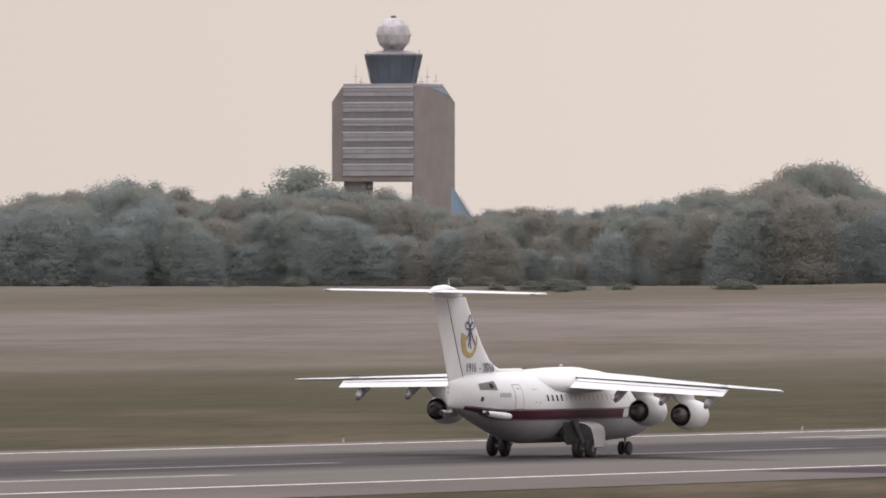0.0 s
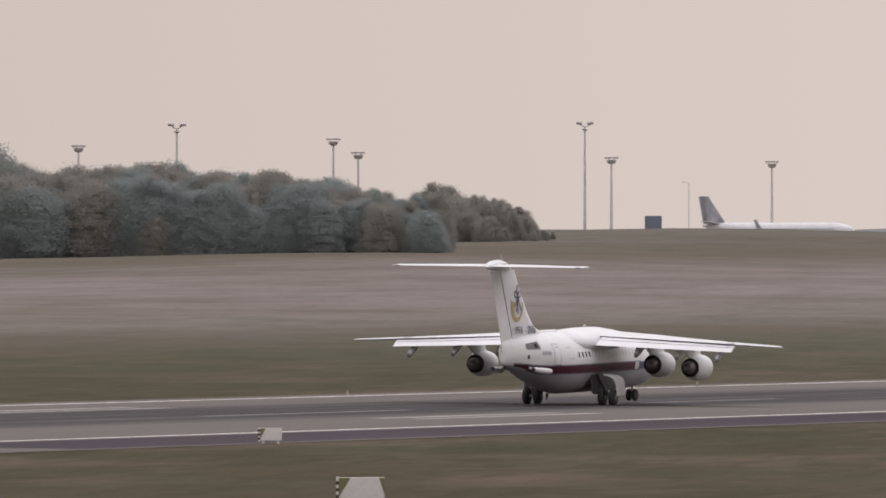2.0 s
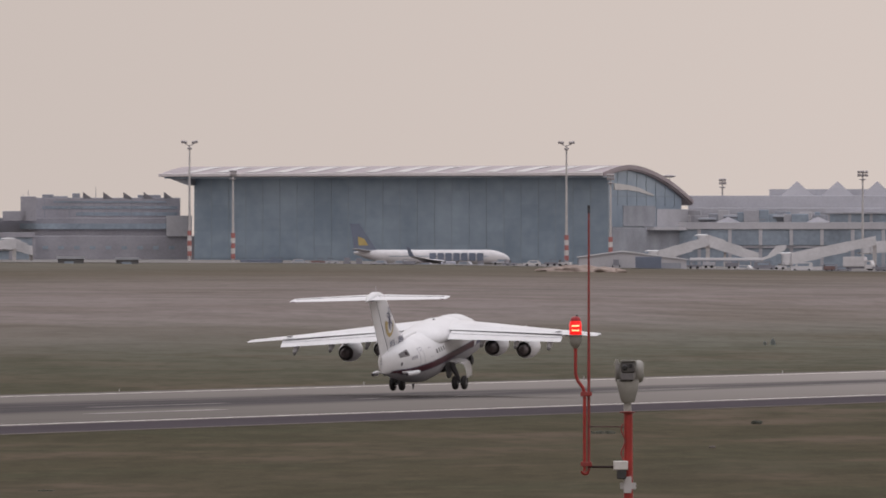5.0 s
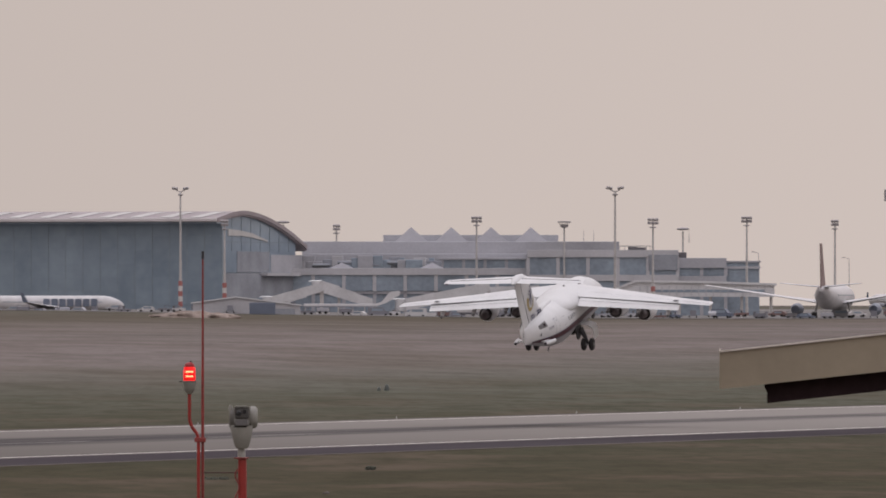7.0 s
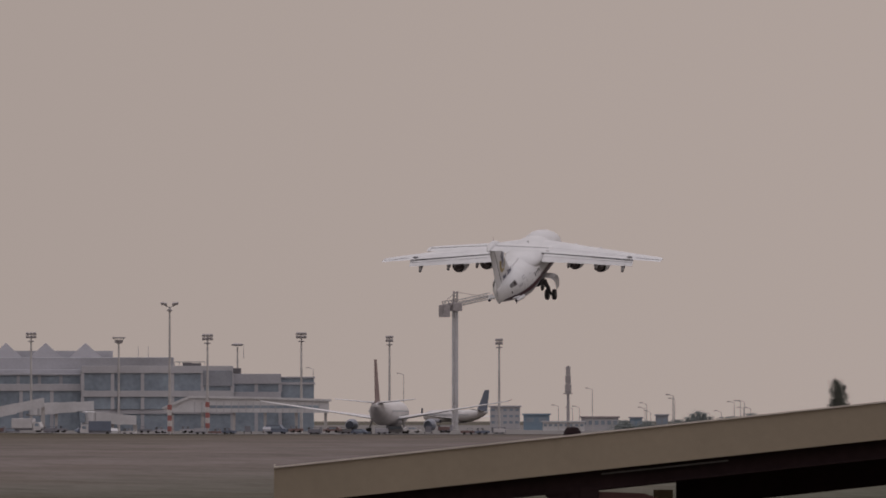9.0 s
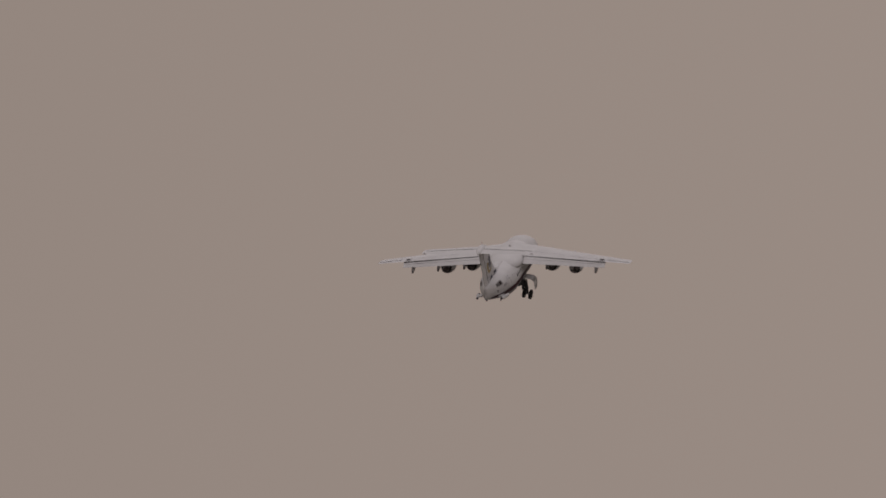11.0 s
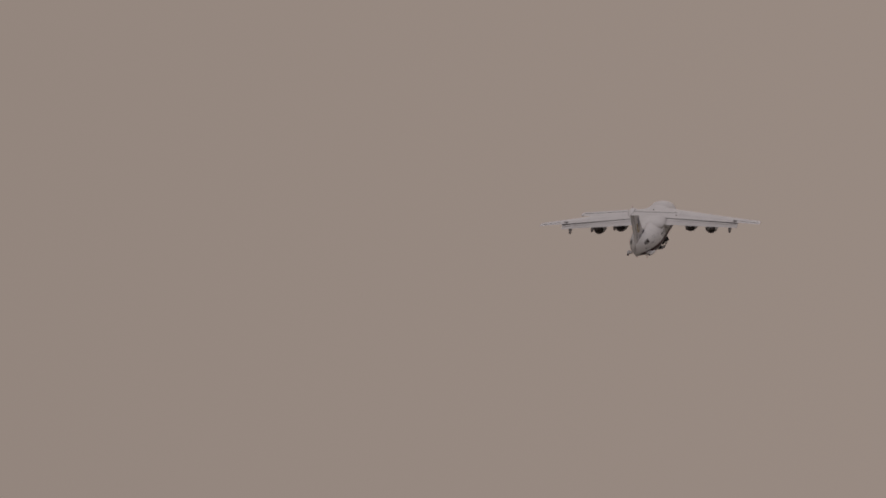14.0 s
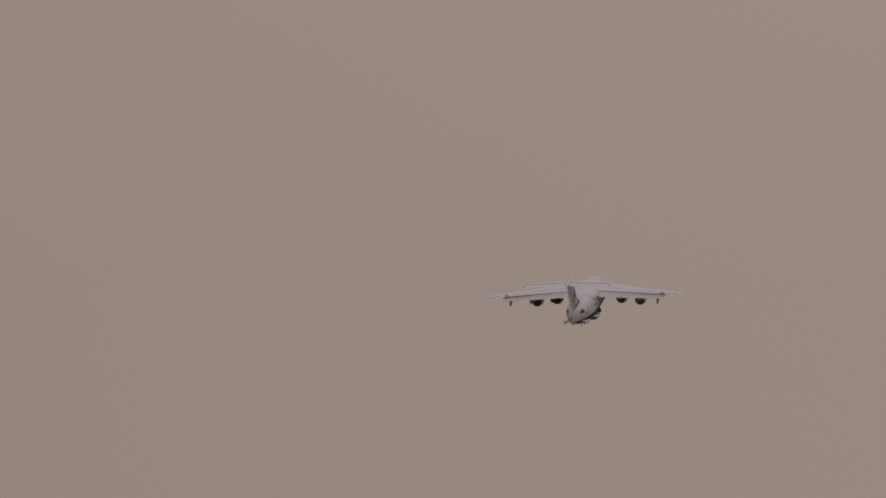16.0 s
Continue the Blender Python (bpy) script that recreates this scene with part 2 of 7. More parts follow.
    l.new(base.outputs[2], fm.inputs[6])
    l.new(fm.outputs[2], mx.inputs[6])
    l.new(mx.outputs[2], b.inputs["Base Color"])
    return m


def leafage(name, hi, lo):
    """Leaves that let part of the light through."""
    m = surface(name, hi, 0.7, 0, 0.2, 0.25, 2.0, alt=lo, spec=0.08)
    n, l = m.node_tree.nodes, m.node_tree.links
    b = n["Principled BSDF"]
    tr, mx = n.new("ShaderNodeBsdfTranslucent"), n.new("ShaderNodeAddShader")
    l.new(b.inputs["Base Color"].links[0].from_socket, tr.inputs[0])
    l.new(b.outputs[0], mx.inputs[0])
    l.new(tr.outputs[0], mx.inputs[1])
    l.new(mx.outputs[0], n["Material Output"].inputs[0])
    return m


def varied(m, low, high):
    """Makes each separate piece of a material a little lighter or darker than the next."""
    n, l = m.node_tree.nodes, m.node_tree.links
    b = n["Principled BSDF"]
    info, rg, hs = n.new("ShaderNodeObjectInfo"), n.new("ShaderNodeMapRange"), n.new("ShaderNodeHueSaturation")
    rg.inputs[3].default_value, rg.inputs[4].default_value = low, high
    l.new(info.outputs["Random"], rg.inputs[0])
    l.new(rg.outputs[0], hs.inputs["Value"])
    l.new(b.inputs["Base Color"].links[0].from_socket, hs.inputs["Color"])
    l.new(hs.outputs[0], b.inputs["Base Color"])
    return m


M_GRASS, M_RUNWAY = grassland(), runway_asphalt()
M_SHOULDER = surface("dark_asphalt", (0.056, 0.047, 0.054), 0.95, 0, 0.2, 0.05, 2.0, stretch=(0.2, 1, 1), spec=0.04)
M_SHOULDER_LIGHT = surface("worn_concrete", (0.125, 0.111, 0.103), 0.95, 0, 0.2, 0.05, 2.0, stretch=(0.2, 1, 1), spec=0.05)
M_LINE = surface("road_paint_white", (0.66, 0.62, 0.58), 0.7, 0, 0.25, 0.4, 3.0)
M_TOUCHDOWN = surface("scuffed_paint_white", (0.27, 0.25, 0.235), 0.8, 0, 0.4, 0.5, 3.0, stretch=(0.15, 1, 1))
M_LINE_WORN = surface("worn_paint_white", (0.17, 0.155, 0.15), 0.8, 0, 0.35, 0.5, 3.0, stretch=(0.2, 1, 1))
M_APRON = surface("apron_concrete", (0.15, 0.14, 0.135), 0.85, 0, 0.2, 0.02, 0.3)
M_WHITE = surface("aircraft_white_paint", (0.600, 0.596, 0.602), 0.42, 0, 0.08, 0.5, 6.0, spec=0.28)
M_GREY = surface("aircraft_grey_paint", (0.42, 0.41, 0.42), 0.4, 0, 0.10, 0.6, 6.0)
M_BELLY = surface("aircraft_belly_grey", (0.36, 0.355, 0.37), 0.45, 0, 0.12, 0.7, 6.0)
M_RECESS = surface("recess_grey", (0.15, 0.142, 0.142), 0.7, 0, 0.2, 1.5, 8.0)
# cabin window with the reflected light put into its colour
M_WINDOW_GLARE = surface("reflecting_cabin_window", (0.43, 0.425, 0.44), 0.3, 0, 0.1, 2.0, 8.0)
M_MAROON = surface("maroon_paint", (0.066, 0.014, 0.024), 0.45, 0, 0.1, 1.0, 8.0, spec=0.3)
M_NAVY = surface("navy_paint", (0.060, 0.060, 0.115), 0.45, 0, 0.08, 1.0, 8.0)
M_GOLD = surface("gold_paint", (0.40, 0.30, 0.115), 0.45, 0, 0.2, 3.0, 12.0)
M_BLACK = surface("black_rubber", (0.022, 0.020, 0.021), 0.75, 0, 0.2, 2.0, 20.0)
M_DARK = surface("dark_gap", (0.045, 0.042, 0.05), 0.7, 0, 0.1, 2.0, 10.0)
M_BAY = surface("gear_bay_paint", (0.05, 0.048, 0.05), 0.6, 0, 0.25, 2.0, 10.0)
M_NOZZLE = surface("sooty_nozzle_metal", (0.15, 0.128, 0.13), 0.5, 0.5, 0.25, 2.0, 10.0)
M_STEEL = surface("strut_steel", (0.42, 0.42, 0.43), 0.4, 0.7, 0.15, 2.0, 10.0)
M_WINDOW = surface("cabin_window", (0.035, 0.035, 0.045), 0.15, 0, 0.1, 2.0, 8.0, spec=0.5)
M_INK = surface("registration_grey", (0.28, 0.28, 0.31), 0.5, 0, 0.1, 2.0, 8.0)
# wood foliage: haze is mixed into these leaf colours, paler and bluer than leaves
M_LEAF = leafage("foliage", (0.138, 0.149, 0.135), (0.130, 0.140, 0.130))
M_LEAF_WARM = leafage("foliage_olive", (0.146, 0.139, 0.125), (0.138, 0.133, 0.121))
M_LEAF_HAZE = leafage("foliage_haze_blue", (0.133, 0.147, 0.144), (0.127, 0.140, 0.139))
M_LEAF_BUSH = leafage("bush_foliage", (0.070, 0.074, 0.062), (0.062, 0.066, 0.058))
M_BARK = surface("bark", (0.17, 0.165, 0.155), 0.9, 0, 0.3, 1.5, 9.0, 0.4)
M_TOWER_WALL = surface("tower_brown_cladding", (0.215, 0.190, 0.185), 0.8, 0, 0.12, 0.2, 2.5)
M_TOWER_BAND = surface("tower_pale_panels", (0.31, 0.30, 0.325), 0.6, 0, 0.15, 0.3, 2.0)
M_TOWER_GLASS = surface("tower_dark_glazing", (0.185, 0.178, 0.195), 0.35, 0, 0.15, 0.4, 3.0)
M_CAB_GLASS = surface("cab_glass", (0.085, 0.105, 0.13), 0.3, 0, 0.2, 0.3, 2.0)
M_RADOME = surface("radome_panels", (0.44, 0.415, 0.43), 0.6, 0, 0.25, 0.35, 2.0)
# steel and lamp housings lightened in colour for the haze over the masts
M_GALV = surface("galvanised_steel", (0.48, 0.46, 0.455), 0.6, 0.1, 0.15, 0.5, 5.0)
M_LAMPHEAD = surface("floodlight_housing", (0.38, 0.355, 0.36), 0.6, 0.1, 0.2, 1.0, 5.0)
M_RED = surface("signal_red_paint", (0.33, 0.028, 0.022), 0.45, 0, 0.25, 1.2, 9.0)
M_RED_DARK = surface("faded_red_paint", (0.26, 0.04, 0.035), 0.5, 0, 0.25, 1.2, 9.0)
# far mast red, washed out in its colour as haze would
M_RED_FAR = surface("mast_red_hazed", (0.38, 0.15, 0.14), 0.6, 0, 0.15, 1.0, 5.0)
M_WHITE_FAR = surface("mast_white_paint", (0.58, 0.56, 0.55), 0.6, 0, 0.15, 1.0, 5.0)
# the mottle of two tones stands in for reflections in the hall glass
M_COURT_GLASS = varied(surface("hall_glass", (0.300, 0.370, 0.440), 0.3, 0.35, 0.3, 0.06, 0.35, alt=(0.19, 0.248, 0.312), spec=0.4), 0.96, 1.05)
M_MULLION = surface("mullion_grey", (0.27, 0.325, 0.365), 0.5, 0.2, 0.1, 0.5, 4.0)
M_ROOF_METAL = surface("roof_pinkish_metal", (0.32, 0.275, 0.29), 0.5, 0.1, 0.12, 0.1, 1.5)
M_ROOF_EDGE = surface("roof_edge_white", (0.58, 0.54, 0.545), 0.5, 0, 0.08, 0.2, 2.0)
M_SKYLIGHT = surface("skylight_white", (0.50, 0.49, 0.48), 0.4, 0, 0.08, 0.2, 2.0)
M_GABLE = surface("gable_grey_panels", (0.30, 0.315, 0.352), 0.7, 0, 0.2, 0.15, 1.5)
# terminal concrete, panels and glazing have a blue haze tint in their colour
M_CONCRETE = surface("terminal_concrete_hazed", (0.42, 0.42, 0.455), 0.8, 0, 0.14, 0.1, 1.5)
M_CONCRETE_PALE = surface("terminal_panel_hazed", (0.47, 0.465, 0.49), 0.75, 0, 0.12, 0.1, 1.5)
M_PYRAMID = surface("pyramid_sheet", (0.29, 0.285, 0.31), 0.75, 0, 0.12, 0.1, 1.5)
M_OLD = surface("old_terminal_render", (0.345, 0.34, 0.375), 0.85, 0, 0.16, 0.12, 1.5, spec=0.2)
M_TERM_GLASS = surface("terminal_glazing_hazed", (0.30, 0.36, 0.43), 0.35, 0.3, 0.25, 0.1, 1.0, spec=0.4)
M_BRIDGE = surface("boarding_bridge_white", (0.60, 0.595, 0.61), 0.5, 0, 0.12, 0.2, 2.0)
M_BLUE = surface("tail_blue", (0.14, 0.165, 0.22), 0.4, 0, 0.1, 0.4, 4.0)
M_TAIL_PALE = surface("tail_pale_stripes", (0.36, 0.36, 0.40), 0.4, 0, 0.5, 0.35, 1.0, stretch=(1, 1, 0.3))
M_TEAL = surface("slab_blue_cladding", (0.20, 0.28, 0.36), 0.5, 0, 0.1, 0.4, 4.0)
M_YELLOW = surface("yellow_paint", (0.42, 0.32, 0.12), 0.5, 0, 0.1, 1.0, 6.0)
M_FASCIA = surface("beige_fascia_sheet", (0.30, 0.25, 0.185), 0.55, 0, 0.10, 0.7, 14.0, 0.05)
# drip edge colour raised to hold the thin highlight on the fascia's top
M_FASCIA_EDGE = surface("drip_edge_highlight", (0.62, 0.56, 0.50), 0.5, 0, 0.1, 1.0, 8.0)
M_BEAM = surface("oxide_red_steel", (0.028, 0.016, 0.018), 0.8, 0, 0.25, 1.5, 12.0, spec=0.12)
M_BEAM_RED = surface("oxide_red_brace", (0.068, 0.024, 0.023), 0.6, 0.1, 0.2, 1.5, 12.0)
M_HOUSING = surface("device_grey_housing", (0.18, 0.17, 0.155), 0.55, 0, 0.15, 3.0, 20.0)
M_HOUSING_PALE = surface("device_pale_housing", (0.265, 0.255, 0.23), 0.5, 0, 0.12, 3.0, 20.0)
M_BAY_GREY = surface("device_front_plate", (0.075, 0.07, 0.068), 0.5, 0, 0.12, 3.0, 20.0)
M_LENS = surface("device_lens", (0.015, 0.015, 0.018), 0.1, 0, 0.1, 3.0, 20.0, spec=0.5)
M_BEACON_GLOW = surface("lit_red_beacon", (1.0, 0.012, 0.010), 0.3, 0, 0.0, 3.0, 20.0, glow=0.85)
M_BEACON_HOT = surface("lit_beacon_element", (1.0, 0.36, 0.16), 0.3, 0, 0.0, 3.0, 20.0, glow=3.2)
M_RED_DEEP = surface("deep_red_cap", (0.30, 0.010, 0.012), 0.4, 0, 0.1, 3.0, 20.0)
M_AMBER = surface("lit_red_lamp", (1.0, 0.13, 0.05), 0.3, 0, 0.0, 3.0, 20.0, glow=0.5)
M_SIGN_RED = surface("sign_red", (0.34, 0.02, 0.035), 0.5, 0, 0.1, 1.0, 9.0)
M_SIGN_BLACK = surface("sign_black", (0.02, 0.018, 0.018), 0.5, 0, 0.1, 1.0, 9.0)
M_SIGN_TEXT = surface("sign_faded_white", (0.42, 0.35, 0.34), 0.5, 0, 0.1, 1.0, 9.0)
M_SIGN_YELLOW = surface("sign_faded_yellow", (0.30, 0.24, 0.10), 0.5, 0, 0.1, 1.0, 9.0)
M_OLIVE_PAINT = surface("board_olive_corner", (0.15, 0.14, 0.06), 0.6, 0, 0.2, 1.0, 9.0)
M_SIGN_WHITE = surface("sign_white", (0.56, 0.54, 0.51), 0.5, 0, 0.14, 1.0, 9.0)
M_VEHICLE = surface("vehicle_white", (0.56, 0.545, 0.555), 0.4, 0, 0.1, 0.6, 6.0)
# dark vehicle paint, raised to grey to stand for haze on the apron
M_VEHICLE_DARK = surface("vehicle_dark_hazed", (0.22, 0.22, 0.25), 0.5, 0, 0.1, 0.6, 6.0)
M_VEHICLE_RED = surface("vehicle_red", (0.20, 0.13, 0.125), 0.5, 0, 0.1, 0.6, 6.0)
# the hills' pale blue-grey is haze put into the base colour
M_HILL = surface("hazed_hills", (0.40, 0.42, 0.44), 1.0, 0, 0.06, 0.004, 0.05)
M_EARTH = surface("dry_brown_earth", (0.30, 0.245, 0.215), 0.95, 0, 0.3, 0.4, 3.0, spec=0.05)
M_HUT = surface("dark_hut_boards", (0.15, 0.15, 0.155), 0.95, 0, 0.15, 0.5, 4.0, spec=0.03)


# ---- building tools ----
def part(name, bm, material, parent=None, label="", smooth=False, at=None):
    """Links a bmesh as one mesh object under a thing or a part."""
    bmesh.ops.recalc_face_normals(bm, faces=bm.faces)
    me = bpy.data.meshes.new(name)
    bm.to_mesh(me)
    bm.free()
    for m in (material if isinstance(material, (list, tuple)) else [material]):
        me.materials.append(m)
    if smooth:
        me.shade_smooth()
        me.set_sharp_from_angle(angle=radians(40))
    ob = new(name, me)
    if parent is not None:
        ob.parent = parent
    if at is not None:
        ob.matrix_basis = at
    if label:
        ob["label"] = label
    return ob


def thing(name, m, label, category, group="", kind=""):
    ob = new(name)
    ob.empty_display_size = 0.5
    ob.matrix_basis = m
    return tagged(ob, label, category, group, kind)


def box(bm, x0, x1, y0, y1, z0, z1, bevel=0.0, mi=0):
    v = [bm.verts.new((x, y, z)) for z in (z0, z1) for y in (y0, y1) for x in (x0, x1)]
    fs = [bm.faces.new([v[i] for i in q]) for q in ((0, 2, 3, 1), (4, 5, 7, 6), (0, 1, 5, 4), (2, 6, 7, 3), (0, 4, 6, 2), (1, 3, 7, 5))]
    for f in fs:
        f.material_index = mi
    if bevel:
        es = {e for f in fs for e in f.edges}
        bmesh.ops.bevel(bm, geom=list(es), offset=bevel, segments=1, affect="EDGES", material=-1)
    return bm


def boxes(*specs, bevel=0.0):
    bm = bmesh.new()
    for s in specs:
        box(bm, *s, bevel=bevel)
    return bm


def loft(rings, bm=None, caps=True, mi=0):
    """Skins closed rings of points, one after another."""
    bm = bm or bmesh.new()
    rows = [[bm.verts.new(p) for p in r] for r in rings]
    n = len(rows[0])
    for a, b in zip(rows, rows[1:]):
        for i in range(n):
            f = bm.faces.new((a[i], a[(i + 1) % n], b[(i + 1) % n], b[i]))
            f.material_index = mi
    if caps:
        bm.faces.new(rows[0][::-1]).material_index = mi
        bm.faces.new(rows[-1]).material_index = mi
    return bm


def ring(c, u, v, n=16):
    """A circle or ellipse of n points about c, along the half axes u and v."""
    c, u, v = Vector(c), Vector(u), Vector(v)
    return [c + u * math.cos(2 * math.pi * i / n) + v * math.sin(2 * math.pi * i / n) for i in range(n)]


def tube(bm, a, b, r0, r1=None, n=10, mi=0):
    a, b = Vector(a), Vector(b)
    d = (b - a).normalized()
    u = d.orthogonal().normalized()
    v = d.cross(u)
    r1 = r0 if r1 is None else r1
    return loft([ring(a, u * r0, v * r0, n), ring(b, u * r1, v * r1, n)], bm, True, mi)


def lathe(profile, n=20, axis="x", bm=None, mi=0):
    """Turns (along, radius) pairs about an axis."""
    rings = []
    for s, r in profile:
        r = max(r, 0.004)
        if axis == "x":
            rings.append(ring((s, 0, 0), (0, r, 0), (0, 0, r), n))
        elif axis == "y":
            rings.append(ring((0, s, 0), (0, 0, r), (r, 0, 0), n))
        else:
            rings.append(ring((0, 0, s), (r, 0, 0), (0, r, 0), n))
    return loft(rings, bm, True, mi)


def prism(pts, axis, a, b, bm=None, mi=0):
    """A polygon in the other two axes, pushed from a to b along an axis."""
    bm = bm or bmesh.new()

    def place(p, s):
        return {"x": (s, p[0], p[1]), "y": (p[0], s, p[1]), "z": (p[0], p[1], s)}[axis]

    return loft([[place(p, a) for p in pts], [place(p, b) for p in pts]], bm, True, mi)


def lettering(name, text, size, material, parent, m, depth=0.004, label="", align="CENTER"):
    cu = bpy.data.curves.new(name, "FONT")
    cu.body, cu.size, cu.extrude, cu.align_x = text, size, depth, align
    tmp = bpy.data.objects.new(name, cu)
    me = bpy.data.meshes.new_from_object(tmp)
    bpy.data.objects.remove(tmp)
    me.materials.clear()
    me.materials.append(material)
    ob = new(name, me)
    ob.parent, ob.matrix_basis = parent, m
    if label:
        ob["label"] = label
    return ob


def spot(b, d, z=0.0):
    """A place d metres from the viewpoint, b milliradians to the right of the first view's middle."""
    a = radians(24.852) - b / 1000
    return Vector((d * math.cos(a), d * math.sin(a), z))


def facing(b, d, z=0.0, turn=0.0):
    """The pose of a thing there: its x to the viewer's right, its y away, turned to its left by turn degrees."""
    p = spot(b, d, z)
    return pose(p.x, p.y, p.z, 0, 0, 24.852 - math.degrees(b / 1000) - 90 + turn)


def smooth01(v):
    v = min(1.0, max(0.0, v))
    return v * v * (3 - 2 * v)


def ground_z(x, y):
    """Height of the airfield: a cross-fall on the runway, then a long gentle rise."""
    z = 0.0073 * (min(340.0, max(240.0, y)) - 288) + 0.05
    r = math.hypot(x, y)
    a = math.atan2(y, x)
    b = (radians(24.852) - a) * 1000
    rise = 0.00335 * max(0.0, r - 700) * smooth01((y - 325) / 260) * (1 - 0.26 * smooth01((b - 125) / 60))
    knoll = 3.3 * math.exp(-((b - 78) / 26) ** 2) * smooth01((r - 2400) / 500) * (1 - smooth01((r - 3200) / 300))
    swell = 1.5 * math.exp(-((b - 55) / 22) ** 2) * smooth01((r - 1500) / 800) * (1 - smooth01((r - 2450) / 450))
    near = -1.2 * smooth01((170 - y) / 120)
    return z + min(rise, 10.2) + knoll + swell + near


# ---- ground, runway, distance ----
def build_ground():
    xs = [-600 + 60 * i for i in range(10)] + [40 * i for i in range(126)]
    ys = [-700, -500, -350, -200, -100, -50] + [20 * i for i in range(12)] + [240, 265, 290, 315, 340] + [340 + 30 * i for i in range(1, 30)] + [1240 + 120 * i for i in range(1, 18)]
    bm = bmesh.new()
    grid = [[bm.verts.new((x, y, ground_z(x, y))) for y in ys] for x in xs]
    for a, b in zip(grid, grid[1:]):
        for j in range(len(ys) - 1):
            bm.faces.new((a[j], b[j], b[j + 1], a[j + 1]))
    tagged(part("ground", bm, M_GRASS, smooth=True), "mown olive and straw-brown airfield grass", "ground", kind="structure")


def strip(bm, x0, x1, y0, y1, lift):
    n = max(1, int((x1 - x0) / 60))
    for i in range(n):
        a, b = x0 + (x1 - x0) * i / n, x0 + (x1 - x0) * (i + 1) / n
        lo, hi = [0.0073 * (y - 288) + 0.05 + lift for y in (y0, y1)]
        v = [bm.verts.new(p) for p in ((a, y0, lo), (b, y0, lo), (b, y1, hi), (a, y1, hi))]
        bm.faces.new(v)
    return bm


def build_runway():
    bm = strip(bmesh.new(), -500, 3400, 264.2, 313.2, 0.03)
    tagged(part("runway", bm, M_RUNWAY), "grey asphalt runway with dark rubber streaks", "runway", kind="structure")
    bm = strip(bmesh.new(), 604, 3400, 254.6, 264.2, 0.025)
    tagged(part("runway_shoulder", bm, M_SHOULDER), "dark asphalt shoulder beside the runway", "pavement", kind="structure")
    bm = strip(bmesh.new(), 604, 3400, 253.6, 254.6, 0.025)
    tagged(part("runway_shoulder", bm, M_SHOULDER_LIGHT), "thin pale outer edge of the runway shoulder", "pavement", kind="structure")
    bm = strip(bmesh.new(), -500, 604, 253.5, 264.2, 0.025)
    tagged(part("runway_shoulder", bm, M_SHOULDER_LIGHT), "pale worn concrete shoulder beside the runway", "pavement", kind="structure")
    bm = strip(bmesh.new(), -500, 3400, 313.2, 315.0, 0.025)
    tagged(part("runway_shoulder", bm, M_SHOULDER_LIGHT), "narrow pale shoulder on the far runway edge", "pavement", kind="structure")
    for y in (265.6, 311.3):
        bm = strip(bmesh.new(), -500, 3400, y - 0.3, y + 0.3, 0.036)
        tagged(part("edge_line", bm, M_LINE), "white painted runway edge line", "road marking", "runway edge lines", "structure")
    for x0, pairs in ((550, 1), (700, 2), (850, 1)):
        for y in (278.0, 301.0):
            for k in range(max(1, pairs)):
                yy = y + (2.4 * k if y > 288 else -2.4 * k)
                bm = strip(bmesh.new(), x0, x0 + 27, yy - 0.6, yy + 0.6, 0.036)
                tagged(part("touchdown_mark", bm, M_TOUCHDOWN), "white touchdown zone bar painted on asphalt", "road marking", "touchdown bars", "structure")
    for i in range(40):
        x = 220 + 60 * i
        bm = strip(bmesh.new(), x, x + 30, 287.6, 288.4, 0.036)
        tagged(part("centre_dash", bm, M_LINE_WORN), "worn white centreline dash under rubber", "road marking", "centreline dashes", "structure")
    bm = bmesh.new()
    pts = [(spot(40, 3420), 0), (spot(260, 3400), 0), (spot(300, 4300), 0), (spot(40, 4300), 0)]
    rows = []
    for i in range(25):
        row = []
        for j in range(9):
            a, b = pts[0][0].lerp(pts[1][0], i / 24), pts[3][0].lerp(pts[2][0], i / 24)
            q = a.lerp(b, j / 8)
            row.append(bm.verts.new((q.x, q.y, ground_z(q.x, q.y) + 0.12)))
        rows.append(row)
    for a, b in zip(rows, rows[1:]):
        for j in range(8):
            bm.faces.new((a[j], b[j], b[j + 1], a[j + 1]))
    tagged(part("apron", bm, M_APRON), "pale concrete aircraft apron before the terminal", "pavement", kind="structure")
    # far rise on the horizon, its haze painted as a pale blue-grey colour
    bm = bmesh.new()
    prev = None
    for i in range(120):
        b = -120 + 4.5 * i
        h = EYE_HEIGHT + 4.0 - 3.2 * smooth01((b - 120) / 60) + (2.2 - 1.4 * smooth01((b - 120) / 60)) * noise.noise((b * 0.02, 3.0, 0)) + 0.8 * noise.noise((b * 0.11, 9.0, 0))
        p = spot(b, 4750)
        pair = (bm.verts.new((p.x, p.y, 0)), bm.verts.new((p.x, p.y, h)))
        q = spot(b, 4900)
        pair += (bm.verts.new((q.x, q.y, 0)),)
        if prev:
            bm.faces.new((prev[0], pair[0], pair[1], prev[1]))
            bm.faces.new((prev[1], pair[1], pair[2], prev[2]))
        prev = pair
    tagged(part("backdrop", bm, M_HILL, smooth=True), "hills low on the horizon, haze in their pale blue-grey colour", "hills", kind="structure")


build_ground()
build_runway()

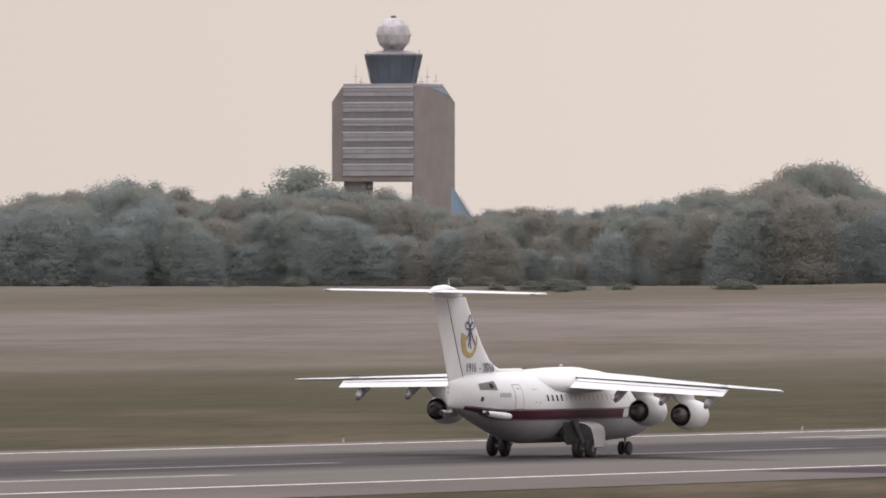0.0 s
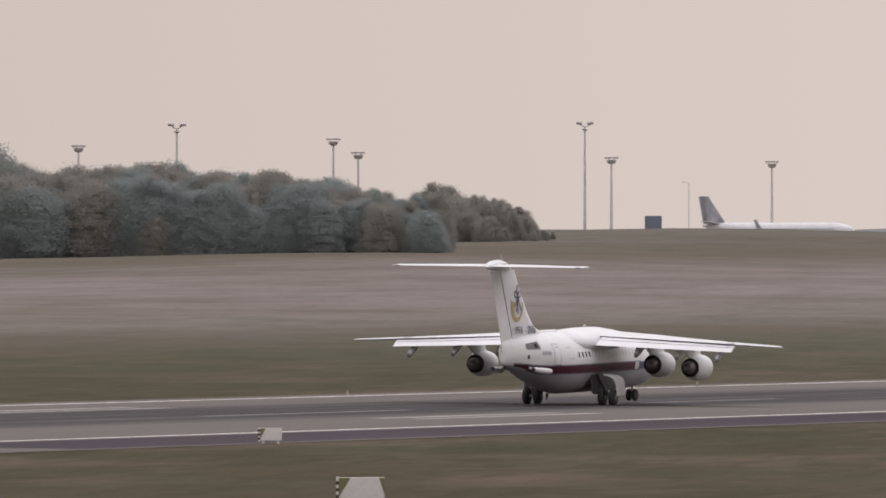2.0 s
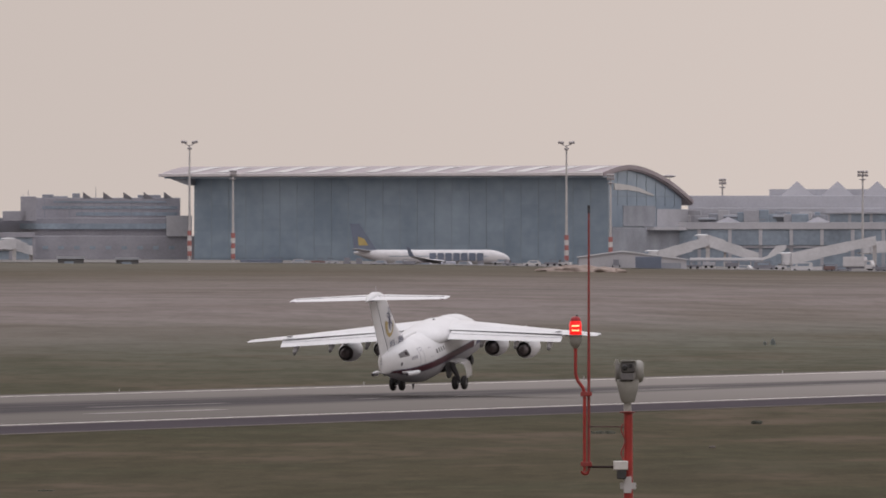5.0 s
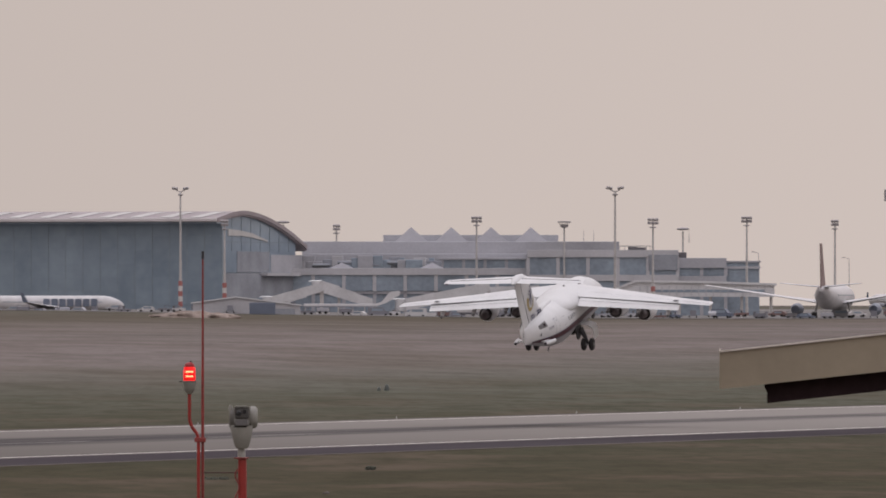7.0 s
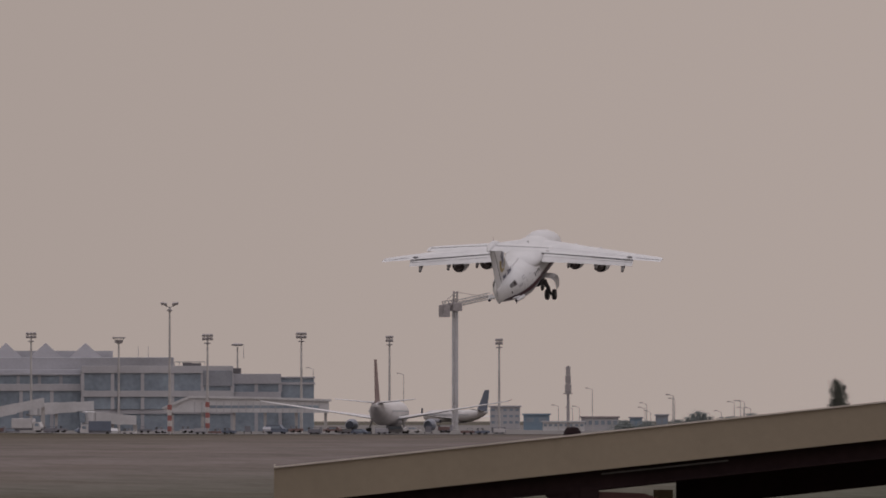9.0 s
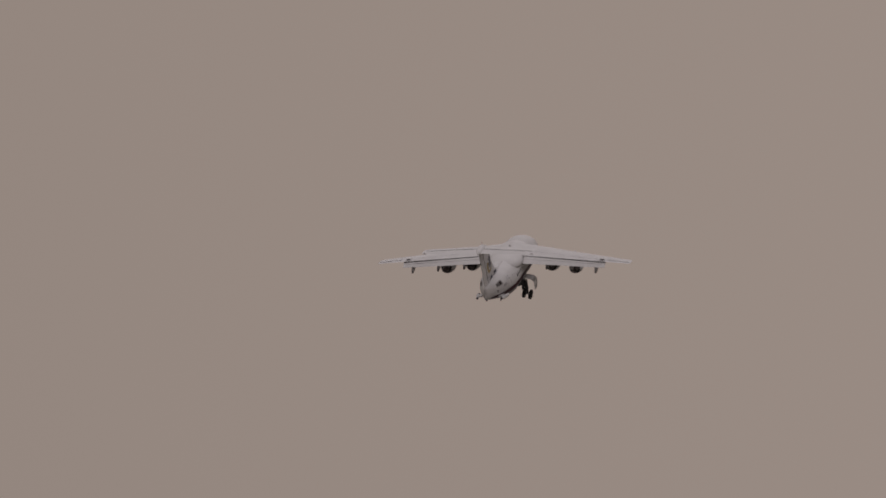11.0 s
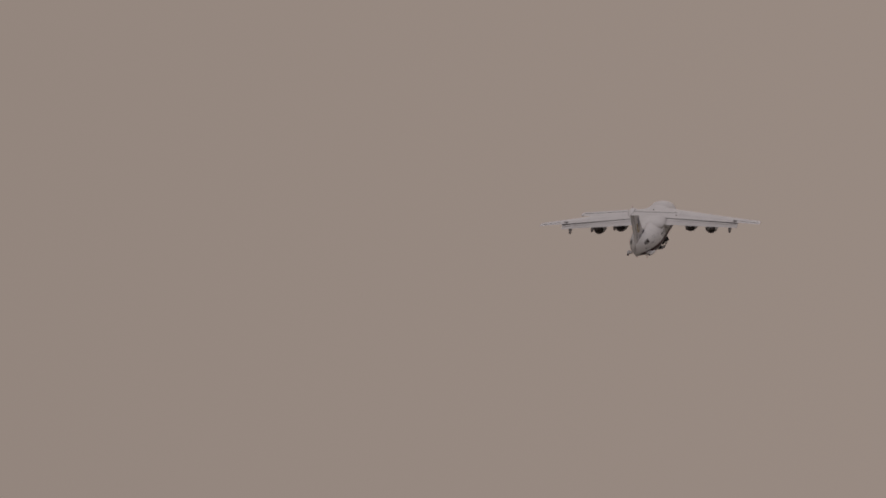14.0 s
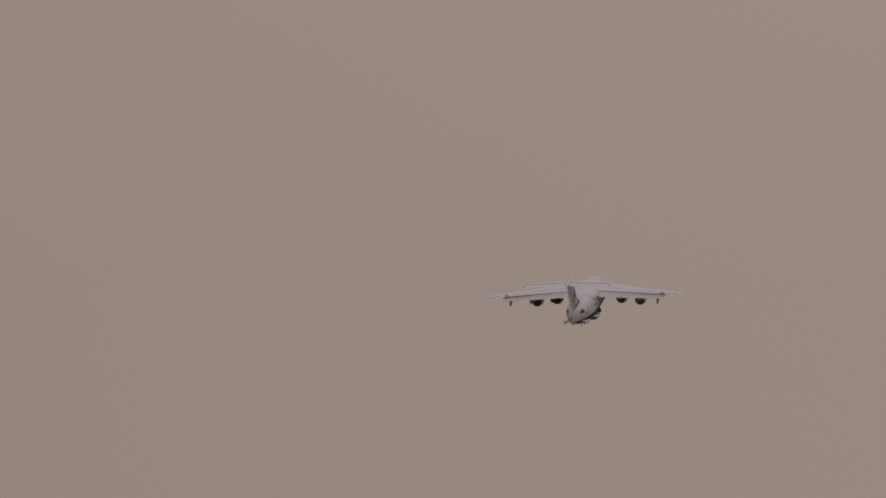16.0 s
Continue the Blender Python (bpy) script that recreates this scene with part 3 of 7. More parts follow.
# ---- the departing four-engined jet ----
STATIONS = (  # along, middle height, half height, half width
    (12.5, 1.78, 0.04, 0.04), (12.35, 1.79, 0.30, 0.32), (11.9, 1.82, 0.57, 0.62), (11.1, 1.91, 0.88, 0.97), (10.0, 2.08, 1.20, 1.28),
    (8.8, 2.27, 1.45, 1.51), (7.4, 2.43, 1.67, 1.69), (5.8, 2.50, 1.78, 1.78), (3.0, 2.50, 1.78, 1.78), (0.0, 2.50, 1.78, 1.78),
    (-2.6, 2.50, 1.78, 1.78), (-4.2, 2.61, 1.67, 1.72), (-6.0, 2.82, 1.44, 1.52), (-7.8, 3.02, 1.19, 1.19), (-9.2, 3.14, 0.96, 0.78), (-10.2, 3.20, 0.76, 0.46), (-10.75, 3.20, 0.66, 0.24), (-10.95, 3.20, 0.57, 0.12), (-11.0, 3.20, 0.38, 0.05),
)


def body_at(x):
    for a, b in zip(STATIONS, STATIONS[1:]):
        if a[0] >= x >= b[0]:
            k = (a[0] - x) / (a[0] - b[0])
            return [a[i] + (b[i] - a[i]) * k for i in (1, 2, 3)]
    return [3.1, 0.1, 0.1]


def skin(x, z, side, off=0.0):
    cz, rz, ry = body_at(x)
    k = max(-0.999, min(0.999, (z - cz) / rz))
    return (x, side * (ry * math.sqrt(1 - k * k) + off), z)


def skin_patch(x0, x1, zlo, zhi, side, off=0.012, nx=8, nz=4, bm=None):
    """A patch lying on the fuselage skin; zlo and zhi may be functions of x."""
    bm = bm or bmesh.new()
    fl = zlo if callable(zlo) else (lambda x: zlo)
    fh = zhi if callable(zhi) else (lambda x: zhi)
    g = []
    for i in range(nx + 1):
        x = x0 + (x1 - x0) * i / nx
        g.append([bm.verts.new(skin(x, fl(x) + (fh(x) - fl(x)) * j / nz, side, off)) for j in range(nz + 1)])
    for a, b in zip(g, g[1:]):
        for j in range(nz):
            bm.faces.new((a[j], b[j], b[j + 1], a[j + 1]))
    return bm


def foil(le, chord, z, y, thick=0.12, n=9, droop=0.0, twist=0.0):
    """An aerofoil ring; its nose at x = le, flying towards +x."""
    up, lo = [], []
    for i in range(n + 1):
        s = 0.5 * (1 - math.cos(math.pi * i / n))
        t = 5 * thick * (0.2969 * math.sqrt(s) - 0.126 * s - 0.3516 * s * s + 0.2843 * s ** 3 - 0.1015 * s ** 4)
        cam_line = 0.06 * s * (1 - s)
        up.append((le - s * chord, y, z + (cam_line + t) * chord - droop * s - twist * (1 - s)))
        lo.append((le - s * chord, y, z + (cam_line - 0.8 * t) * chord - droop * s - twist * (1 - s) - 0.004))
    return up + lo[-2:0:-1]


def wing_at(y):
    """Leading edge, chord and height of the wing at that distance from the middle."""
    k = (y - 1.2) / (13.1 - 1.2)
    return 4.62 - 4.42 * k, 4.20 - 2.72 * k, 4.04 - 0.44 * k


def build_wing(jet, s):
    rings = []
    for y in (0.6, 1.8, 4.25, 6.8, 9.4, 11.3, 12.6, 12.85, 12.95):
        le, ch, z = wing_at(y)
        if y > 12.7:
            le, ch = le - (0.1 if y < 12.9 else 0.3), ch * (0.93 if y < 12.9 else 0.75)
        rings.append(foil(le, ch, z, s * y, 0.13 if y < 5 else 0.105 if y < 9 else 0.09 if y < 12.9 else 0.05, droop=0.03, twist=0.18 - 0.006 * y))
    wing = part("wing", loft(rings), M_WHITE, jet, "white swept wing with slight droop to the tip", True)
    # dark seam ahead of the flap, spoiler panels' edges and the aileron line
    bm = bmesh.new()
    prev = None
    for i in range(14):
        y = 1.9 + (10.35 - 1.9) * i / 13
        le, ch, z = wing_at(y)
        a = (le - 0.985 * ch, s * y, z - 0.015)
        b = (le - 1.012 * ch, s * y, z - 0.042)
        pair = [bm.verts.new(a), bm.verts.new(b), bm.verts.new((b[0], b[1], b[2] - 0.012)), bm.verts.new((a[0], a[1], a[2] - 0.025))]
        if prev:
            for q in range(4):
                bm.faces.new((prev[q], prev[(q + 1) % 4], pair[(q + 1) % 4], pair[q]))
        prev = pair
    part("flap_seam", bm, M_DARK, wing, "dark seam between wing and flap")
    for k in (0.74,):
        bm = bmesh.new()
        prev = None
        for i in range(10):
            y = 2.2 + (10.2 - 2.2) * i / 9
            le, ch, z = wing_at(y)
            zt = z + ch * (0.06 * k * (1 - k) + 0.6 * (0.2969 * math.sqrt(k) - 0.126 * k - 0.3516 * k * k + 0.2843 * k ** 3 - 0.1015 * k ** 4))
            pair = [bm.verts.new((le - k * ch + d, s * y, zt + 0.006)) for d in (-0.018, 0.018)]
            if prev:
                bm.faces.new((prev[0], prev[1], pair[1], pair[0]))
            prev = pair
        part("spoiler_line", bm, M_INK, wing, "thin grey spoiler hinge line")
    bm = bmesh.new()
    prev = None
    for i in range(6):
        y = 10.55 + (12.8 - 10.55) * i / 5
        le, ch, z = wing_at(y)
        zt = z + 0.05 * ch - 0.72 * 0.03 - 0.28 * (0.18 - 0.006 * y)
        pair = [bm.verts.new((le - 0.74 * ch + d, s * y, zt + 0.01)) for d in (-0.04, 0.04)]
        if prev:
            bm.faces.new((prev[0], prev[1], pair[1], pair[0]))
        prev = pair
    part("aileron_line", bm, M_INK, wing, "grey aileron hinge line")
    le, ch, z = wing_at(10.1)
    part("vent_mark", boxes((le - 0.80 * ch - 0.12, le - 0.80 * ch + 0.12, s * 9.95 - 0.2, s * 9.95 + 0.2, z + 0.09, z + 0.125)), M_DARK, wing, "small dark vent on the wing")
    le, ch, z = wing_at(12.8)
    bm = loft([ring((le - 0.35, s * 12.92, z - 0.10), (0, 0.05, 0), (0, 0, 0.04), 8), ring((le - 1.2, s * 12.92, z - 0.03), (0, 0.03, 0), (0, 0, 0.03), 8)])
    part("tip_light_fairing", bm, M_GREY, wing, smooth=True)
    # flap, run out aft and down
    rings = []
    for y in (1.85, 4.25, 6.8, 9.4, 10.36):
        le, ch, z = wing_at(y)
        fc = 0.29 * ch + 0.17
        rings.append(foil(le - ch + 0.18, fc, z - 0.085, s * y, 0.11, 6, 0.32 + 0.03 * ch))
    part("flap", loft(rings), M_WHITE, jet, "white landing flap set for take-off", True)
    bm = bmesh.new()
    prev = None
    for i in range(10):
        y = 1.9 + (10.3 - 1.9) * i / 9
        le, ch, z = wing_at(y)
        fc = 0.29 * ch + 0.17
        x, zt = le - ch + 0.18 - 0.5 * fc, z - 0.085 + 0.0635 * fc - 0.5 * (0.32 + 0.03 * ch) + 0.008
        pair = [bm.verts.new((x + d, s * y, zt - 0.5 * d)) for d in (-0.022, 0.022)]
        if prev:
            bm.faces.new((prev[0], prev[1], pair[1], pair[0]))
        prev = pair
    part("flap_line", bm, M_INK, wing, "thin grey line along the flap")
    # canoe fairings under the flap
    for y in (4.25, 6.85, 9.4):
        le, ch, z = wing_at(y)
        te = le - ch
        prof = []
        for x, zz, rz, ry in ((te + 1.7, z - 0.22, 0.03, 0.03), (te + 1.1, z - 0.28, 0.17, 0.13), (te + 0.42, z - 0.44, 0.28, 0.18), (te - 0.10, z - 0.66, 0.30, 0.19), (te - 0.50, z - 0.88, 0.22, 0.14), (te - 0.64, z - 1.0, 0.07, 0.05)):
            prof.append(ring((x, s * y, zz), (0, ry, 0), (0, 0, rz), 12))
        canoe = part("flap_fairing", loft(prof), M_GREY, jet, "grey canoe fairing under the flap", True)
        part("fairing_tail", lathe(((-0.14, 0.02), (-0.1, 0.09), (0.0, 0.13), (0.12, 0.1), (0.2, 0.03)), 12), M_RECESS, canoe, "rounded dark grey fairing tail", True, pose(te - 0.60, s * y, z - 1.0))
    # engines
    for y, zc in ((4.12, 2.34), (6.6, 2.22)):
        le, ch, z = wing_at(y)
        x0 = 2.45 if y < 5 else 1.95
        pod = lathe(((x0 + 0.9, 0.05), (x0 + 0.9, 0.50), (x0 + 0.02, 0.535), (x0, 0.55), (x0 + 0.05, 0.57), (x0 + 0.45, 0.68), (x0 + 0.9, 0.745), (x0 + 1.5, 0.745), (x0 + 1.95, 0.68), (x0 + 2.08, 0.60), (x0 + 2.0, 0.55), (x0 + 1.6, 0.53), (x0 + 1.6, 0.05)), 28)
        nac = part("engine", pod, M_WHITE, jet, "white short-cowled turbofan slung under the wing", True, pose(0, s * y, zc))
        part("exhaust_lining", lathe(((x0 + 0.88, 0.48), (x0 + 0.02, 0.525), (x0 - 0.012, 0.53), (x0 - 0.02, 0.505), (x0 + 0.85, 0.45)), 28), M_NOZZLE, nac, "dark sooty exhaust lip", True)
        part("exhaust_cone", lathe(((x0 + 0.86, 0.44), (x0 + 0.10, 0.42), (x0 - 0.35, 0.33), (x0 - 0.58, 0.23), (x0 - 0.64, 0.12), (x0 - 0.60, 0.02)), 24), M_NOZZLE, nac, "dark exhaust cone", True)
        part("fan_face", lathe(((x0 + 1.62, 0.5), (x0 + 1.64, 0.2), (x0 + 1.85, 0.02)), 20), M_NOZZLE, nac, "dark fan disc", True)
        zw = z - zc
        pyl = loft([[(x0 + 1.7, -0.07, 0.62), (x0 + 1.7, 0.07, 0.62), (x0 + 0.5, 0.13, 0.52), (x0 - 0.35, 0.03, 0.62), (x0 - 0.35, -0.03, 0.62), (x0 + 0.5, -0.13, 0.52)],
                    [(le + 0.15, -0.07, zw - 0.02), (le + 0.15, 0.07, zw - 0.02), (le - 1.4, 0.15, zw - 0.1), (le - 2.6, 0.06, zw - 0.15), (le - 2.6, -0.06, zw - 0.15), (le - 1.4, -0.15, zw - 0.1)]])
        part("pylon", pyl, M_WHITE, nac, "white engine pylon", True)
    return wing


def build_tail(jet):
    # fin: root and tip sections stand on the rear fuselage, the front carries on as a dorsal fillet
    def fin_ring(z, le, te, t):
        pts = []
        for i in range(9):
            k = i / 8
            x = le + (te - le) * k
            w = t * (math.sqrt(min(1, k * 5)) * (1 - 0.85 * k ** 1.6))
            pts.append((x, w, z))
        return pts + [(x, -w, z) for x, w, z in pts[-1:0:-1]]

    fin_rows = ((3.35, -3.0, -9.35, 0.22), (4.0, -3.6, -9.55, 0.26), (4.22, -4.4, -9.65, 0.27), (4.5, -5.5, -9.75, 0.27), (4.8, -6.25, -9.9, 0.26), (5.6, -7.2, -10.3, 0.24), (6.6, -8.1, -10.8, 0.21), (7.9, -9.2, -11.45, 0.18))
    fin = part("fin", loft([fin_ring(*r) for r in fin_rows]), M_WHITE, jet, "tall white fin with emblem and dates", True)
    rud = []
    for z, hinge, te, t in ((3.72, -9.46, -10.95, 0.12), (5.6, -10.33, -11.8, 0.08), (7.86, -11.46, -12.85, 0.06)):
        rud.append([(hinge, t, z), (te, 0.015, z), (te, -0.015, z), (hinge, -t, z)])
    part("rudder", loft(rud), M_WHITE, fin, "white rudder")
    bm = loft([[(h + 0.018, t, z), (h - 0.018, t, z), (h - 0.018, -t, z), (h + 0.018, -t, z)] for z, h, t in ((3.75, -9.45, 0.13), (7.8, -11.42, 0.07))])
    part("rudder_gap", bm, M_DARK, fin, "dark rudder hinge gap")
    # bullet at the fin tip
    rings = [ring((x, 0, z), (0, ry, 0), (0, 0, rz), 16) for x, z, ry, rz in ((-9.6, 7.98, 0.03, 0.03), (-10.0, 8.02, 0.18, 0.14), (-10.7, 8.12, 0.34, 0.26), (-11.6, 8.20, 0.42, 0.32), (-12.5, 8.20, 0.36, 0.27), (-13.2, 8.14, 0.18, 0.13), (-13.45, 8.12, 0.03, 0.03))]
    part("bullet_fairing", loft(rings), M_WHITE, jet, "rounded fairing on top of the fin", True)
    part("antenna", tube(bmesh.new(), (-11.1, 0, 8.5), (-11.2, 0, 8.85), 0.025, 0.012, 6), M_GREY, jet, "small blade antenna")
    for s in (1, -1):
        rings = []
        for y, le, ch, th in ((0.1, -10.75, 2.45, 0.09), (2.0, -11.15, 2.15, 0.09), (5.25, -11.8, 1.58, 0.085), (5.62, -11.92, 1.44, 0.07), (5.72, -12.2, 1.1, 0.04)):
            rings.append(foil(le, ch, 8.16 + 0.0 * y, s * y, th))
        tp = part("tailplane", loft(rings), M_WHITE, jet, "white high-set tailplane", True)
        bm = loft([[(x + 0.045, s * y, 8.16 + h), (x - 0.045, s * y, 8.16 + h - 0.008), (x - 0.045, s * y, 8.16 - 0.02), (x + 0.045, s * y, 8.16 - 0.02)] for y, x, h in ((0.4, -12.05, 0.146), (5.4, -12.62, 0.096))])
        part("elevator_gap", bm, M_DARK, tp, "dark elevator hinge gap")
        part("elevator_tip", boxes((-13.35, -12.95, s * 5.45 - 0.12, s * 5.45 + 0.12, 8.13, 8.18)), M_MAROON, tp, "dark red tip of the elevator")
    # emblem on both sides of the fin: a golden horn with a knotted dark ribbon, and the dates under it
    for s in (1, -1):
        def at_fin(x, z, dx=0.0):
            t = 0.0
            for a, b in zip(fin_rows, fin_rows[1:]):
                if a[0] <= z <= b[0]:
                    k = (z - a[0]) / (b[0] - a[0])
                    le, te, th = [a[i] + (b[i] - a[i]) * k for i in (1, 2, 3)]
                    q = max(0.0, min(1.0, (x - le) / (te - le)))
                    t = th * (math.sqrt(min(1, q * 5)) * (1 - 0.85 * q ** 1.6))
            return (x, s * (t + 0.02), z)

        bm = bmesh.new()
        prev = None
        cx, cz = -8.95, 5.85
        for i in range(25):
            a = radians(160 + 215 * i / 24)
            w = 0.29 - 0.24 * (i / 24) ** 0.6
            pair = [bm.verts.new(at_fin(cx + 0.0 + (0.62 + d) * math.cos(a) * 1.05, cz + (0.78 + d) * math.sin(a))) for d in (-w, w)]
            if prev:
                bm.faces.new((prev[0], prev[1], pair[1], pair[0]))
            prev = pair
        part("horn_emblem", bm, M_GOLD, fin, "golden curved horn emblem")
        bm = bmesh.new()

        def ribbon(points, w):
            prev = None
            for i, (x, z) in enumerate(points):
                x2, z2 = points[min(i + 1, len(points) - 1)]
                x1, z1 = points[max(i - 1, 0)]
                d = Vector((x2 - x1, z2 - z1)).normalized()
                pair = [bm.verts.new(at_fin(x - d.y * q, z + d.x * q)) for q in (-w, w)]
                if prev:
                    bm.faces.new((prev[0], prev[1], pair[1], pair[0]))
                prev = pair

        kx, kz = -9.0, 6.45
        for ang in (90, 168, 12):
            loop = []
            for i in range(13):
                a = 2 * math.pi * i / 12
                r, q = 0.24 * (1 - math.cos(a)), 0.16 * math.sin(a)
                c, d = math.cos(radians(ang)), math.sin(radians(ang))
                loop.append((kx + r * c - q * d, kz + r * d * 1.25 + q * c))
            ribbon(loop, 0.042)
        for path in (((kx, kz), (kx - 0.15, kz - 0.4), (kx - 0.30, kz - 0.62)), ((kx, kz), (kx - 0.02, kz - 0.5), (kx - 0.1, kz - 0.95)), ((kx, kz), (kx + 0.25, kz - 0.45), (kx + 0.55, kz - 0.85)), ((kx, kz), (kx + 0.08, kz - 0.6), (kx + 0.15, kz - 1.05))):
            ribbon(list(path), 0.048)
        part("ribbon_emblem", bm, M_NAVY, fin, "dark blue knotted ribbon emblem")
        turn = pose(-8.0, s * 0.295, 4.28, 90, 0, 0) if s < 0 else pose(-8.0, s * 0.295, 4.28, 90, 0, 180)
        for word, dx in (("1916", -1.02), ("-", 0.0), ("2016", 1.02)):
            lettering("date_lettering", word, 0.62, M_NAVY, fin, turn @ pose(dx, 0, 0), 0.01, "dark blue date on the fin")


def build_gear(jet):
    legs = []
    for s in (1, -1):
        leg = part("main_gear", tube(tube(tube(bmesh.new(), (0, 0, -0.1), (0, s * 0.55, -1.25), 0.11, 0.09), (0.0, s * 0.55, -1.25), (0.35, s * 0.1, -0.2), 0.055), (0, s * 0.15, -1.25), (0, s * 0.97, -1.25), 0.07), M_STEEL, jet, "steel main landing gear leg", True, pose(0, s * 1.75, 1.75))
        for d in (0.23, 0.89):
            tyre = lathe(((-0.17, 0.22), (-0.17, 0.38), (-0.13, 0.46), (-0.05, 0.5), (0.05, 0.5), (0.13, 0.46), (0.17, 0.38), (0.17, 0.22)), 24, "y")
            part("wheel", tyre, M_BLACK, leg, "black main wheel tyre", True, pose(0, s * d, -1.25))
        for d in (0.23, 0.89):
            part("hub", lathe(((-0.176, 0.02), (-0.176, 0.17), (0.176, 0.17), (0.176, 0.02)), 16, "y"), M_RECESS, leg, "grey wheel hub", True, pose(0, s * d, -1.25))
        part("leg_trunk", tube(tube(bmesh.new(), (-0.05, s * 0.02, 0.12), (-0.02, s * 0.42, -0.72), 0.24, 0.15, 12), (-0.02, s * 0.42, -0.72), (0.0, s * 0.56, -1.2), 0.13, 0.11, 12), M_BAY, leg, "dark trunk of the leg", True)
        # the door curves out from the belly and hangs down outside the wheels
        arc = ((-0.05, 0.06), (0.50, 0.09), (0.95, 0.03), (1.24, -0.15), (1.36, -0.45), (1.39, -0.80), (1.38, -1.12))
        rings = []
        for k, (dy, dz) in enumerate(arc):
            w = 0.72 - 0.05 * max(0, k - 3)
            rings.append([(-w, s * dy, dz), (w, s * dy, dz), (w, s * (dy - 0.05), dz - 0.05), (-w, s * (dy - 0.05), dz - 0.05)])
        door = part("gear_door", loft(rings), M_WHITE, jet, "white curved gear door hanging open", True, pose(0.62, s * 1.50, 1.72))
        # open bay over the leg
        part("gear_bay", boxes((-0.9, 1.2, s * 1.27 - 0.25, s * 1.27 + 0.25, 1.12, 1.75), bevel=0.08), M_BAY, jet, "dark open gear bay")
        flap_door = part("bay_door", prism([(-1.15, -0.25), (-0.95, 0.1), (0.5, 0.05), (0.35, -0.75), (-0.1, -1.04), (-0.7, -1.02), (-1.05, -0.78)], "y", -0.03, 0.03), M_BAY, jet, "dark inner gear door hanging down", False, pose(0, s * 1.70, 1.70))
        legs.append((leg, door, flap_door, s))
    nose = part("nose_gear", tube(tube(bmesh.new(), (0, 0, 0.1), (0, 0, -1.15), 0.09, 0.07), (0, -0.26, -1.15), (0, 0.26, -1.15), 0.05), M_STEEL, jet, "steel nose gear leg", True, pose(10.09, 0, 1.5))
    for d in (-0.19, 0.19):
        part("wheel", lathe(((-0.11, 0.14), (-0.11, 0.27), (-0.07, 0.34), (0.07, 0.34), (0.11, 0.27), (0.11, 0.14)), 20, "y"), M_BLACK, nose, "black nose wheel tyre", True, pose(0, d, -1.15))
    return legs, nose


